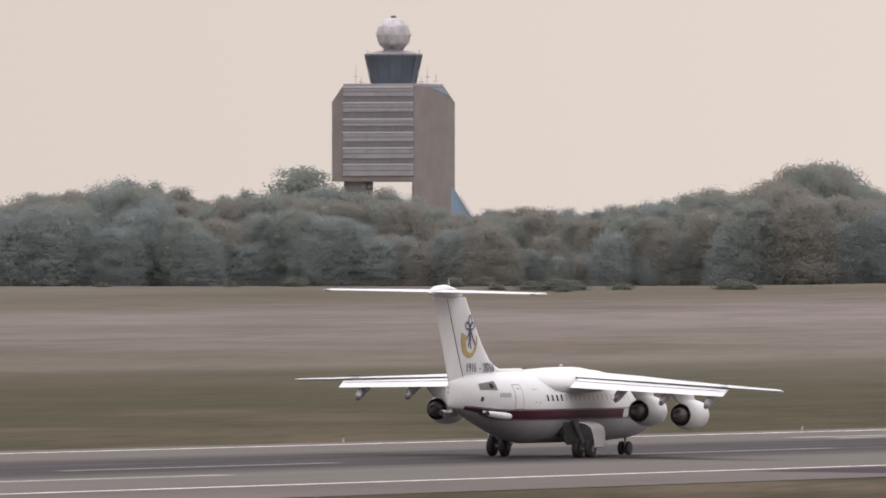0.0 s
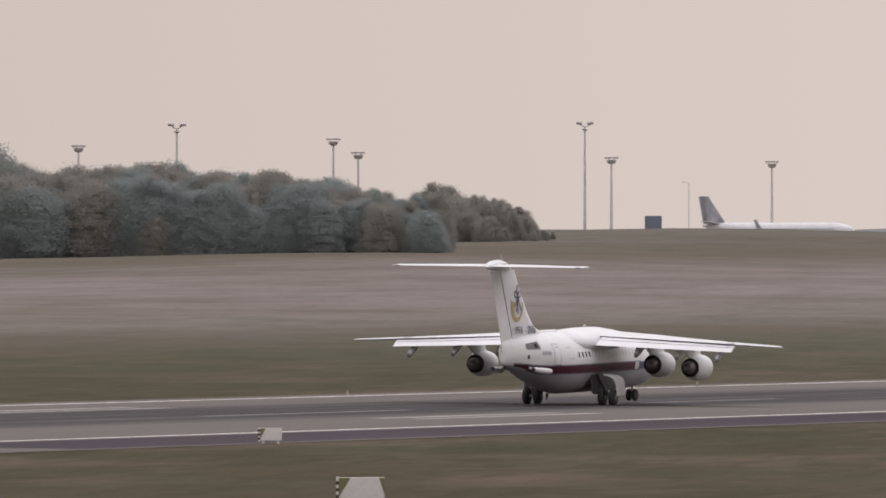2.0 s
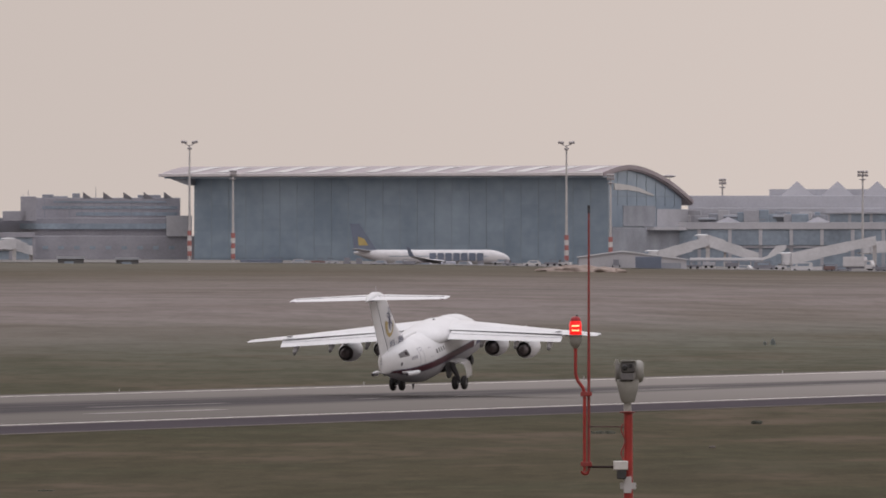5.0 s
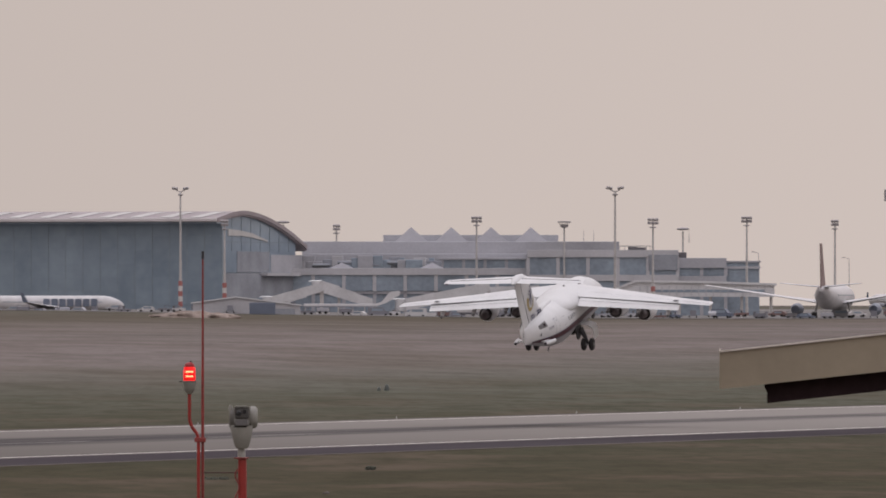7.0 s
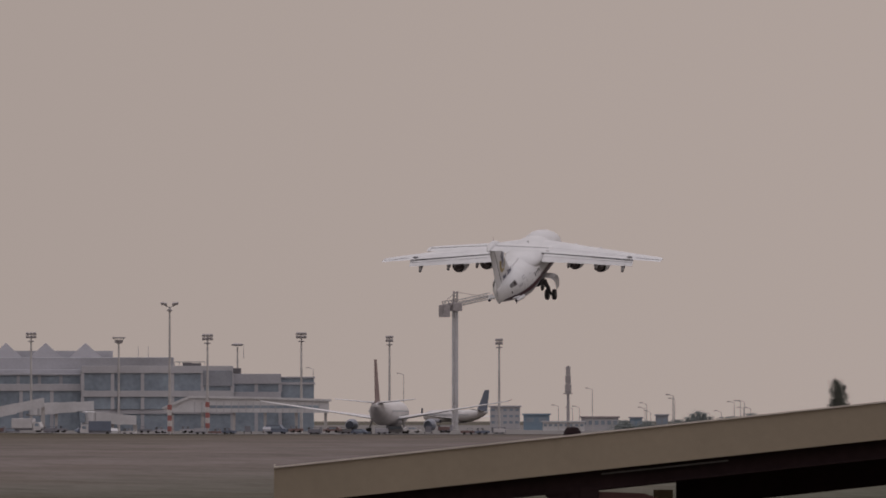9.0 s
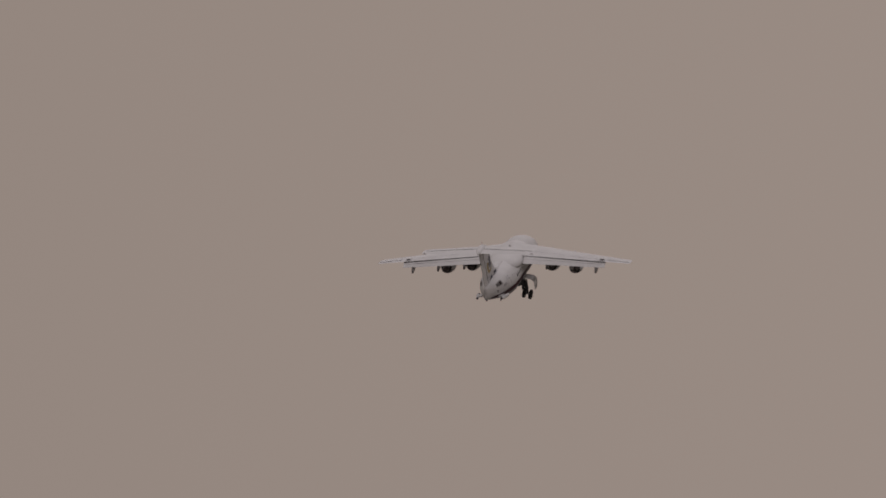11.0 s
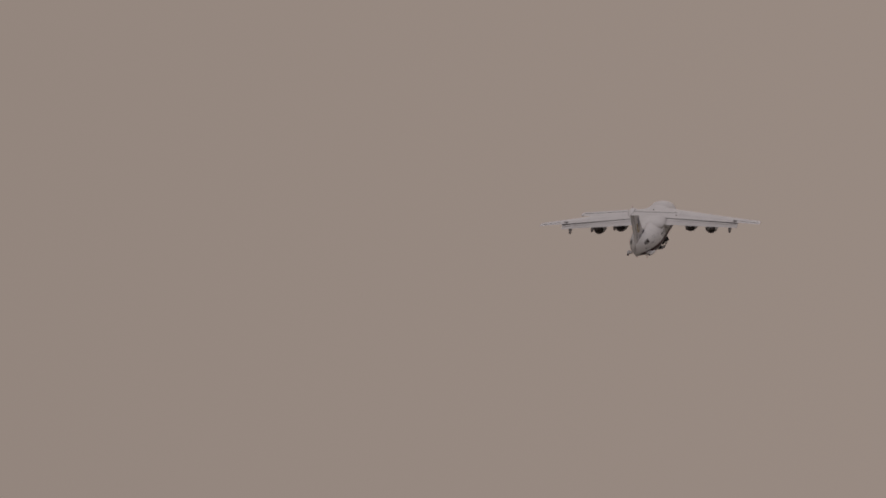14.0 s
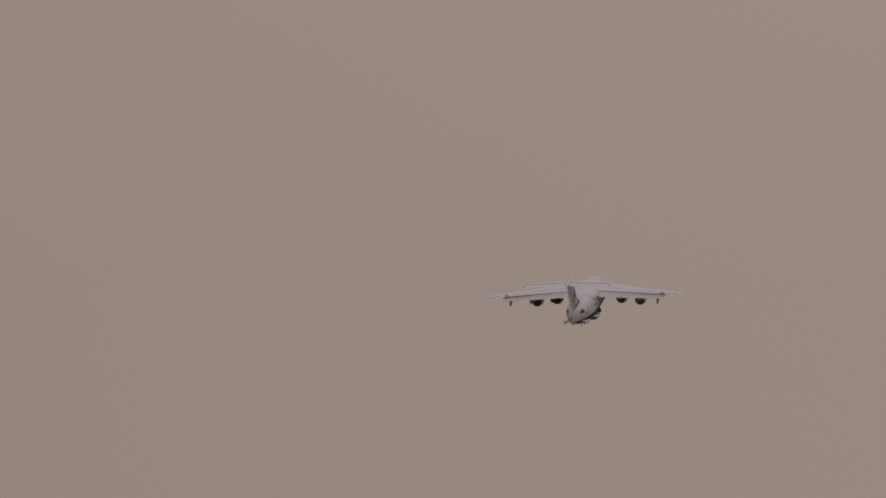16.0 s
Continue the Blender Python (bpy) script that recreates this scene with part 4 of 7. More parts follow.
def build_jet():
    jet = thing("passenger_jet", pose(0, 0, 0), "white four-engined high-wing jet with maroon stripe", "aircraft")
    rings = []
    fine = []
    for a, b in zip(STATIONS, STATIONS[1:]):
        n = 4 if abs(a[0] - b[0]) > 0.7 else 2
        fine += [a[0] + (b[0] - a[0]) * i / n for i in range(n)]
    fine.append(-11.0)
    for x in fine:
        cz, rz, ry = body_at(x)
        rings.append(ring((x, 0, cz), (0, ry, 0), (0, 0, rz), 48))
    hull = loft(rings)
    for f in hull.faces:
        c = f.calc_center_median()
        f.material_index = 1 if c.z < 2.02 + 0.52 * smooth01((-6.5 - c.x) / 4.0) else 0
    part("fuselage", hull, (M_WHITE, M_BELLY), jet, "white round fuselage with grey belly and upswept tail", True)
    # centre-section hump that carries the wing
    hump = [ring((x, 0, z), (0, ry, 0), (0, 0, rz), 24) for x, z, ry, rz in ((5.9, 3.7, 0.2, 0.2), (5.4, 3.68, 0.95, 0.48), (4.6, 3.65, 1.5, 0.68), (3.5, 3.62, 1.82, 0.82), (1.5, 3.6, 1.86, 0.84), (-0.4, 3.58, 1.84, 0.80), (-1.9, 3.58, 1.66, 0.74), (-3.0, 3.6, 1.2, 0.62), (-4.2, 3.66, 0.45, 0.5))]
    part("wing_fairing", loft(hump), M_WHITE, jet, "smooth white wing root fairing", True)
    part("dorsal_spine", loft([ring((x, 0, z), (0, 0.16, 0), (0, 0, 0.14), 10) for x, z in ((-2.6, 4.27), (-5.6, 4.27))]), M_WHITE, jet, "white dorsal spine", True)
    for s in (1, -1):
        lo = lambda x: 1.97 + 0.52 * smooth01((-6.5 - x) / 4.0)
        hi = lambda x: 2.39 + 0.20 * smooth01((-6.5 - x) / 4.0)
        st = part("stripe", skin_patch(5.9, -9.9, lo, hi, s, 0.014, 60, 5), M_MAROON, jet, "maroon stripe along the fuselage", True)
        part("stripe_border", skin_patch(6.9, -10.0, lambda x: hi(x) + 0.015, lambda x: hi(x) + 0.06, s, 0.014, 50, 1), M_NAVY, st, "thin navy line over the stripe", True)
        part("stripe_border", skin_patch(6.9, -8.6, lambda x: lo(x) - 0.06, lambda x: lo(x) - 0.015, s, 0.014, 50, 1), M_NAVY, st, "thin navy line under the stripe", True)
        part("stripe_slash", skin_patch(6.05, 6.45, lo, hi, s, 0.016, 3, 4), M_WHITE, st, "white slash across the stripe", True)
        part("forward_stripe", skin_patch(6.6, 9.6, lo, hi, s, 0.014, 14, 5), M_NAVY, st, "navy forward end of the stripe", True)
        for i in range(19):
            x = -3.05 + 0.535 * i
            # all but the four rear windows are painted pale, as reflecting light
            part("window", skin_patch(x - 0.09, x + 0.09, 2.84, 3.14, s, 0.016, 3, 4), M_WINDOW if i < 4 else M_WINDOW_GLARE, jet, "small dark cabin window" if i < 4 else "cabin window painted pale for reflected light", True)
        # rear door as a fine outline with a panel
        door = part("cabin_door", skin_patch(-6.3, -5.6, 2.5, 3.66, s, 0.012, 5, 8), M_WHITE, jet, "white rear cabin door", True)
        for a, b, c, d in ((-6.34, -6.29, 2.45, 3.68), (-5.61, -5.56, 2.45, 3.68), (-6.3, -5.6, 3.64, 3.68), (-6.3, -5.6, 2.45, 2.49)):
            part("door_seam", skin_patch(a, b, c, d, s, 0.02, 3, 6), M_INK, door, "fine grey door seam", True)
        part("door_window", skin_patch(-6.0, -5.8, 3.42, 3.52, s, 0.02, 2, 2), M_INK, door)
        for x, z in ((-4.4, 3.42), (-4.1, 3.42), (-4.4, 2.78), (-4.0, 2.78)):
            part("service_panel", skin_patch(x - 0.09, x + 0.09, z - 0.025, z + 0.025, s, 0.016, 2, 1), M_INK, jet)
        # air-intake bay by the fin root
        bay = part("intake_bay", skin_patch(-9.05, -7.75, lambda x: 3.42 - 0.02 * (x + 9), lambda x: 3.78 + 0.10 * (x + 8.4), s, 0.03, 6, 4), M_RECESS, jet, "grey slanted intake recess", True)
        part("intake_rim", skin_patch(-8.3, -8.0, 3.50, 3.72, s, 0.05, 3, 3), M_BEAM, bay, "dark red duct in the bay")
        part("drain_hole", skin_patch(-9.0, -8.8, 2.86, 3.08, s, 0.02, 3, 3), M_DARK, jet, "round dark outlet")
        for i in range(5):
            x = -7.6 + 0.2 * i if s < 0 else -6.8 - 0.2 * i
            part("registration_bar", skin_patch(x, x + 0.13, 3.05, 3.27, s, 0.018, 1, 2), M_INK, jet, "small grey registration mark")
        # pod on the rear flank
        pod = loft([ring((x, s * y, z), (0, r, 0), (0, 0, r), 14) for x, y, z, r in ((-6.95, 1.5, 2.14, 0.05), (-7.1, 1.5, 2.13, 0.14), (-7.6, 1.46, 2.15, 0.18), (-8.5, 1.34, 2.22, 0.16), (-9.0, 1.27, 2.27, 0.13), (-9.15, 1.24, 2.28, 0.06))])
        pp = part("flank_pod", pod, M_WHITE, jet, "white pod on the rear flank", True)
        part("pod_pylon", loft([[(-7.4, s * 1.0, 2.28), (-8.7, s * 0.8, 2.42), (-8.7, s * 0.8, 2.3), (-7.4, s * 1.0, 2.16)], [(-7.5, s * 1.5, 2.25), (-8.5, s * 1.35, 2.34), (-8.5, s * 1.35, 2.22), (-7.5, s * 1.5, 2.12)]]), M_WHITE, pp)
        part("pod_lens", lathe(((0.02, 0.01), (0.02, 0.1), (-0.05, 0.12)), 12), M_DARK, pp, "dark sensor lens", False, pose(-6.98, s * 1.5, 2.14) @ pose(0, 0, 0, 0, 0, 0))
        part("pod_lens", lathe(((0.02, 0.12), (-0.04, 0.1), (-0.05, 0.01)), 12), M_DARK, pp, "dark sensor lens", False, pose(-9.12, s * 1.245, 2.28))
        build_wing(jet, s)
        # flight-deck glazing
        part("flight_deck_window", skin_patch(10.55, 11.35, lambda x: 2.45 - 0.2 * (x - 10.5), lambda x: 2.85 - 0.42 * (x - 10.5), s, 0.015, 4, 4), M_WINDOW, jet, "dark flight deck window", True)
    part("beacon_lamp", lathe(((0.0, 0.09), (0.1, 0.08), (0.15, 0.02)), 10, "z"), M_GREY, jet, "small beacon housing on the roof", True, pose(2.2, 0, 4.44))
    part("blade_antenna", loft([[(-3.4, 0.02, 0.76), (-3.9, 0.02, 0.78), (-3.9, -0.02, 0.78), (-3.4, -0.02, 0.76)], [(-3.7, 0.01, 0.42), (-3.9, 0.01, 0.42), (-3.9, -0.01, 0.42), (-3.7, -0.01, 0.42)]]), M_DARK, jet)
    for dz in (0.0, 0.22):
        part("tail_light", lathe(((-0.05, 0.01), (-0.04, 0.05), (0.03, 0.06)), 10), M_STEEL, jet, "small tail light", True, pose(-10.98, 0, 3.3 + dz))
    part("tail_skid_mast", boxes((-10.4, -10.3, -0.05, 0.05, 2.35, 2.6)), M_DARK, jet)
    build_tail(jet)
    legs, nose = build_gear(jet)
    return jet, legs, nose


jet, main_legs, nose_leg = build_jet()


# ---- woods before the control tower ----
TREETOPS = ((-400, 350), (0, 360), (50, 350), (75, 341), (130, 329), (180, 327), (205, 325), (250, 333), (300, 334), (350, 344), (390, 346), (440, 340), (480, 338), (560, 340), (620, 338), (650, 350), (672, 335), (690, 329), (708, 335), (725, 354), (770, 362), (830, 384), (870, 372), (905, 364), (935, 370), (1000, 370), (1040, 376),
            (1080, 362), (1130, 353), (1190, 352), (1240, 342), (1310, 336), (1330, 322), (1390, 309), (1425, 294), (1470, 288), (1520, 302), (1545, 333), (1580, 346), (1640, 349), (1730, 327), (1800, 334), (1890, 348), (1930, 352), (1970, 345), (2006, 341), (2030, 354), (2056, 355), (2126, 360), (2151, 377), (2181, 370), (2216, 396), (2246, 376), (2271, 369), (2316, 377), (2346, 391), (2381, 389), (2421, 405), (2456, 419), (2472, 446), (2500, 452))


def between(table, u):
    for a, b in zip(table, table[1:]):
        if a[0] <= u <= b[0]:
            return a[1] + (b[1] - a[1]) * (u - a[0]) / (b[0] - a[0])
    return table[-1][1]


def leaf_cloud(rng, blobs, core, count, size):
    """Leaf clumps shingled over many small boughs, on an inner mass of foliage."""
    bm = bmesh.new()
    for k, (c, r) in enumerate(core):
        seed = Vector((k * 3.1, k * 1.7, 0.0))
        made = bmesh.ops.create_icosphere(bm, subdivisions=3, radius=1.0)
        for v in made["verts"]:
            d = v.co.normalized()
            v.co = c + Vector((d.x * r.x, d.y * r.y, d.z * r.z)) * (0.9 + 0.3 * noise.noise(d * 3.1 + seed))
    faces = list(bm.faces)
    for f in faces:
        f.smooth = True
    for _ in range(count):
        c, r = rng.choice(blobs)
        d = Vector((rng.gauss(0, 1), rng.gauss(0, 1), rng.gauss(0, 1))).normalized()
        p = c + Vector((d.x * r.x, d.y * r.y, d.z * r.z)) * rng.triangular(0.2, 2.1, 1.0)
        out = Vector((c.x, c.y, 0)).normalized() if c.x or c.y else d
        n = (out * 0.6 + d * 0.1 + Vector((rng.gauss(0, 0.6), rng.gauss(0, 0.6), rng.gauss(0, 0.28)))).normalized()
        u = Matrix.Rotation(rng.uniform(0, 6.28), 3, n) @ n.orthogonal().normalized()
        v = n.cross(u)
        a, b = size * rng.uniform(0.6, 1.3), size * rng.uniform(0.4, 0.9)
        bm.faces.new([bm.verts.new(p + e) for e in (-u * a - n * a * 0.2, u * a - n * a * 0.2, v * b * 1.5)])
    return bm


def build_tree(seed, h, w, material, bush=False, leaves=0):
    """A tapered trunk with limbs and an uneven crown of small leaf clumps."""
    rng = random.Random(seed)
    tree = thing("bush" if bush else "tree", pose(0, 0, 0), "dense dark green bush at the wood's edge" if bush else "dense broad-leaved tree in a hazy wood", "bush" if bush else "tree", "edge bushes" if bush else "trees of the wood")
    bm = tube(bmesh.new(), (0, 0, -1.0), (0.03 * w * rng.uniform(-1, 1), 0, h * 0.6), 0.022 * h, 0.010 * h, 7)
    blobs, core = [], []
    tiers = 5 if bush else 11
    for i in range(tiers):
        k = (i + 0.5) / tiers
        z = h * (0.03 + 0.87 * k)
        reach = w * 0.42 * (0.92 + 0.42 * k - 0.82 * k * k) * rng.uniform(0.88, 1.08)
        count = max(4, round((9 if bush else 14) * (1.15 - 0.75 * k)))
        turn = rng.uniform(0, 6.28)
        for j in range(count):
            a = turn + 6.28 * (j + rng.uniform(-0.4, 0.4)) / count
            rad = reach * rng.uniform(0.78, 1.10)
            c = Vector((rad * math.cos(a), rad * math.sin(a), z + h * rng.uniform(-0.04, 0.04)))
            r = w * rng.uniform(0.07, 0.135)
            blobs.append((c, Vector((r, r, r * rng.uniform(0.7, 1.0)))))
            if j % 3 == 1:
                tube(bm, (0, 0, max(0.1, z * 0.6)), c, 0.009 * h, 0.003 * h, 5)
        inner = reach * (0.84 - 0.34 * k * k)
        core.append((Vector((0, 0, z * 0.94)), Vector((inner, inner, h * 1.1 / tiers))))
    for _ in range(5):
        a = rng.uniform(0, 6.28)
        blobs.append((Vector((w * 0.15 * math.cos(a), w * 0.15 * math.sin(a), h * rng.uniform(0.89, 0.95))), Vector((w * 0.09, w * 0.09, h * 0.045))))
    part("trunk", bm, M_BARK, tree, "dark brown trunk and limbs", True)
    part("crown", leaf_cloud(rng, blobs, core, leaves or (5000 if bush else 26000), 0.0065 * h + 0.05), material, tree)
    return tree


def build_woods():
    rng = random.Random(7)
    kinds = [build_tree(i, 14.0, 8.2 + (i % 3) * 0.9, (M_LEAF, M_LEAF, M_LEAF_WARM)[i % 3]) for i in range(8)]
    cool = [build_tree(20 + i, 14.0, 9.0 + 0.6 * i, M_LEAF_HAZE) for i in range(4)]
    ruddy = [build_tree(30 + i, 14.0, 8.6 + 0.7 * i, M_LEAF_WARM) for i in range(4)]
    shrubs = [build_tree(50 + i, 5.0, 6.5, M_LEAF_BUSH, True) for i in range(5)]
    used = set()

    def plant(pool, b, d, h, base, broad=1.0):
        fresh = [i for i in range(len(pool)) if id(pool) * 100 + i not in used]
        k = fresh[0] if fresh else rng.randrange(len(pool))
        ob = pool[k]
        p = spot(b, d)
        s = h / base
        m = pose(p.x, p.y, ground_z(p.x, p.y) - 0.3, 0, 0, rng.uniform(0, 360)) @ Matrix.Diagonal((s * broad * rng.uniform(0.95, 1.15), s * broad * rng.uniform(0.95, 1.15), s, 1))
        if id(pool) * 100 + k not in used:
            used.add(id(pool) * 100 + k)
            ob.matrix_basis = m
        else:
            copy_thing(ob, m @ Matrix.Diagonal((1 / ob.scale[0], 1 / ob.scale[1], 1 / ob.scale[2], 1)))

    for row, (d, share, step) in enumerate(((2385, 1.06, 26), (2364, 0.99, 28), (2350, 1.0, 26))):
        u = -380 + 17 * row
        while u < 2490:
            top = EYE_HEIGHT + (468 - max(between(TREETOPS, u + e) for e in (-10, 0, 10))) * d / 25000
            b = (u - 784) / 25
            away = d + (335 if u > 2290 else 0)
            top = EYE_HEIGHT + (top - EYE_HEIGHT) * away / d
            p = spot(b, away)
            h = (top - ground_z(p.x, p.y)) * (share * rng.uniform(0.90, 1.04) if row < 2 else rng.uniform(0.36, 0.94))
            if h > 1.8:
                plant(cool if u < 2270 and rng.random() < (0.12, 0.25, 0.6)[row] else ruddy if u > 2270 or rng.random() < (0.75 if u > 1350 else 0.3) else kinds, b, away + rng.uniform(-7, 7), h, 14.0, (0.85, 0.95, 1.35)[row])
            u += step * rng.uniform(0.6, 1.25) * (0.7 if h < 9 else 1.0)
    for k in range(7):
        u = -380 + 190.0 * k + rng.uniform(-70, 70)
        plant(shrubs, (u - 784) / 25, 2316 + rng.uniform(-10, 14), rng.uniform(1.0, 2.2), 5.0, 2.2)
    p = spot((533 - 784) / 25, 2400)
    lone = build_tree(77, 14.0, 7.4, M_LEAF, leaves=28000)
    lone.matrix_basis = pose(p.x, p.y, ground_z(p.x, p.y) - 0.3) @ Matrix.Diagonal((2.3, 2.3, (EYE_HEIGHT + (468 - 292) * 2400 / 25000 - ground_z(p.x, p.y) + 0.3) / 14.0, 1))
    for u, d, h in ((995, 2150, 2.2), (940, 2200, 3.4), (985, 2190, 4.2), (1015, 2195, 3.6), (1290, 2200, 3.6), (1320, 2195, 3.0), (1100, 2210, 2.6), (880, 2210, 2.4)):
        plant(shrubs, (u - 784) / 25, d, h * 0.55, 5.0, 2.6)
    for u, d, h in ((4918, 1500, 0.7), (4932, 1502, 1.0)):
        plant(cool, (u - 784) / 25, d, h, 14.0, 0.8)


def gz(b, d):
    p = spot(b, d)
    return ground_z(p.x, p.y)


def build_tower():
    t = thing("control_tower", facing(-2.05, 3000, 0, -25), "brown square control tower with banded front and radome", "control tower")
    top, sh, low = 47.5, 44.1, 27.2
    bm = bmesh.new()
    pts = [(0, 0, top), (0, 0, low), (-19.3, 0, low), (-19.3, 0, sh), (-16.8, 0.0, top), (0, 20.6, low), (0, 20.6, sh), (0, 15.0, top), (-19.3, 20.6, low), (-19.3, 20.6, sh), (-16.8, 15.0, top)]
    vs = [bm.verts.new(p) for p in pts]
    bmesh.ops.convex_hull(bm, input=vs)
    part("tower_block", bm, M_TOWER_WALL, t, "brown clad tower block with bevelled shoulders")
    z1 = top - 0.1
    for i, (pale, dark) in enumerate(((2.1, 1.2), (2.1, 1.4), (1.65, 1.2), (2.1, 1.2), (2.4, 1.1), (2.6, 0.0))):
        part("wall_band", boxes((-16.6, -0.15, -0.28, 0.1, z1 - pale, z1), bevel=0.05), M_TOWER_BAND, t, "pale horizontal wall band")
        part("band_ledge", boxes((-16.65, -0.1, -0.42, -0.26, z1 - 0.3, z1 - 0.05)), M_CONCRETE_PALE, t, "thin pale ledge")
        part("band_joint", boxes((-16.6, -0.15, -0.285, -0.27, z1 - pale * 0.55 - 0.12, z1 - pale * 0.55 + 0.12)), M_TOWER_GLASS, t, "dark joint in the band")
        z1 -= pale
        if dark:
            g = part("window_band", boxes((-16.6, -0.15, -0.12, 0.1, z1 - dark + 0.02, z1 - 0.02)), M_TOWER_GLASS, t, "dark band of windows")
            for k in range(12):
                x = -16.6 + 16.45 * (k + 0.5) / 12
                part("mullion", boxes((x - 0.07, x + 0.07, -0.2, -0.1, z1 - dark + 0.02, z1 - 0.02)), M_TOWER_WALL, g)
            z1 -= dark
    part("shoulder_glazing", prism([(8.0, top - 0.3), (14.6, top - 0.3), (18.0, 45.4)], "x", 0.0, 0.08), M_TEAL, t, "small green-grey glazing at the shoulder")
    part("tower_leg", boxes((-17.2, -12.0, 1.5, 5.0, -1, low)), M_TOWER_GLASS, t, "dark recessed leg of the tower")
    part("tower_core", boxes((-0.5, 0, 0, 20.6, -1, low)), M_TOWER_WALL, t, "brown side wall running to the ground")
    part("roof_kerb", boxes((-16.8, -0.2, 0.3, 15, top, top + 0.5)), M_TOWER_BAND, t)
    # control cab: an outward-leaning ring of panes under a flat cap
    c = Vector((-9.65, 10.3, 0))

    def octa(z, r, n=12):
        return [c + Vector((r * math.cos(2 * math.pi * (i + 0.5) / n), r * math.sin(2 * math.pi * (i + 0.5) / n), z)) for i in range(n)]

    cab = part("control_cab", loft([octa(47.5, 4.75), octa(50.6, 5.3), octa(54.0, 6.2)]), M_CAB_GLASS, t, "dark leaning glass control cab")
    ra, rb = octa(48.2, 4.90), octa(54.0, 6.21)
    for a, b in zip(ra, rb):
        part("cab_mullion", tube(bmesh.new(), a, b, 0.09, n=5), M_CAB_GLASS, cab)
    part("cab_roof", loft([octa(54.0, 6.3), octa(54.35, 6.35), octa(54.5, 6.1), octa(55.0, 3.6), octa(55.1, 3.2)]), M_TOWER_GLASS, t, "flat dark roof of the cab")
    for i in range(8):
        a = 2 * math.pi * i / 8
        part("roof_rail_post", tube(bmesh.new(), c + Vector((6 * math.cos(a), 6 * math.sin(a), 54.4)), c + Vector((6 * math.cos(a), 6 * math.sin(a), 55.3)), 0.05, n=5), M_GALV, t)
    bm = bmesh.new()
    bmesh.ops.create_icosphere(bm, subdivisions=2, radius=3.78)
    for v in bm.verts:
        v.co = v.co + c + Vector((0, 0, 58.5))
    part("radome", bm, M_RADOME, t, "pale faceted radome ball")
    part("radome_foot", lathe(((54.9, 2.3), (55.4, 2.2), (55.5, 1.6)), 16, "z"), M_TOWER_GLASS, t, "", False, pose(c.x, c.y, 0))
    part("lightning_light", lathe(((62.1, 0.5), (62.5, 0.6), (62.8, 0.2)), 10, "z"), M_TOWER_GLASS, t, "", False, pose(c.x, c.y, 0))
    for x, y, h in ((-16.0, 5.0, 4.6), (-15.5, 6.5, 2.0), (-2.5, 12, 4.4), (-1.2, 13.5, 2.6), (-3.4, 11, 2.2)):
        part("roof_antenna", tube(tube(bmesh.new(), (x, y, top), (x, y, top + h), 0.09, 0.05, 5), (x - 0.7, y, top + h * 0.45), (x + 0.7, y, top + h * 0.45), 0.06, n=5), M_GALV, t, "thin roof antenna")
    p = facing((812 - 784) / 25, 2900, gz(1.1, 2900))
    slide = thing("sloped_roof", p, "blue and grey sloped roof beyond the trees", "roof")
    part("roof_slope", prism([(-1.6, 0), (-1.6, 19.0 - 1), (3.0, 12.0), (3.0, 0)], "y", 0, 9), M_TEAL, slide, "blue sheet slope")
    part("roof_edge", prism([(-0.2, 15.8), (3.0, 11.0), (3.6, 11.0), (0.4, 15.8)], "y", -0.3, 0), M_BRIDGE, slide, "pale roof edge")


MASTS = {}


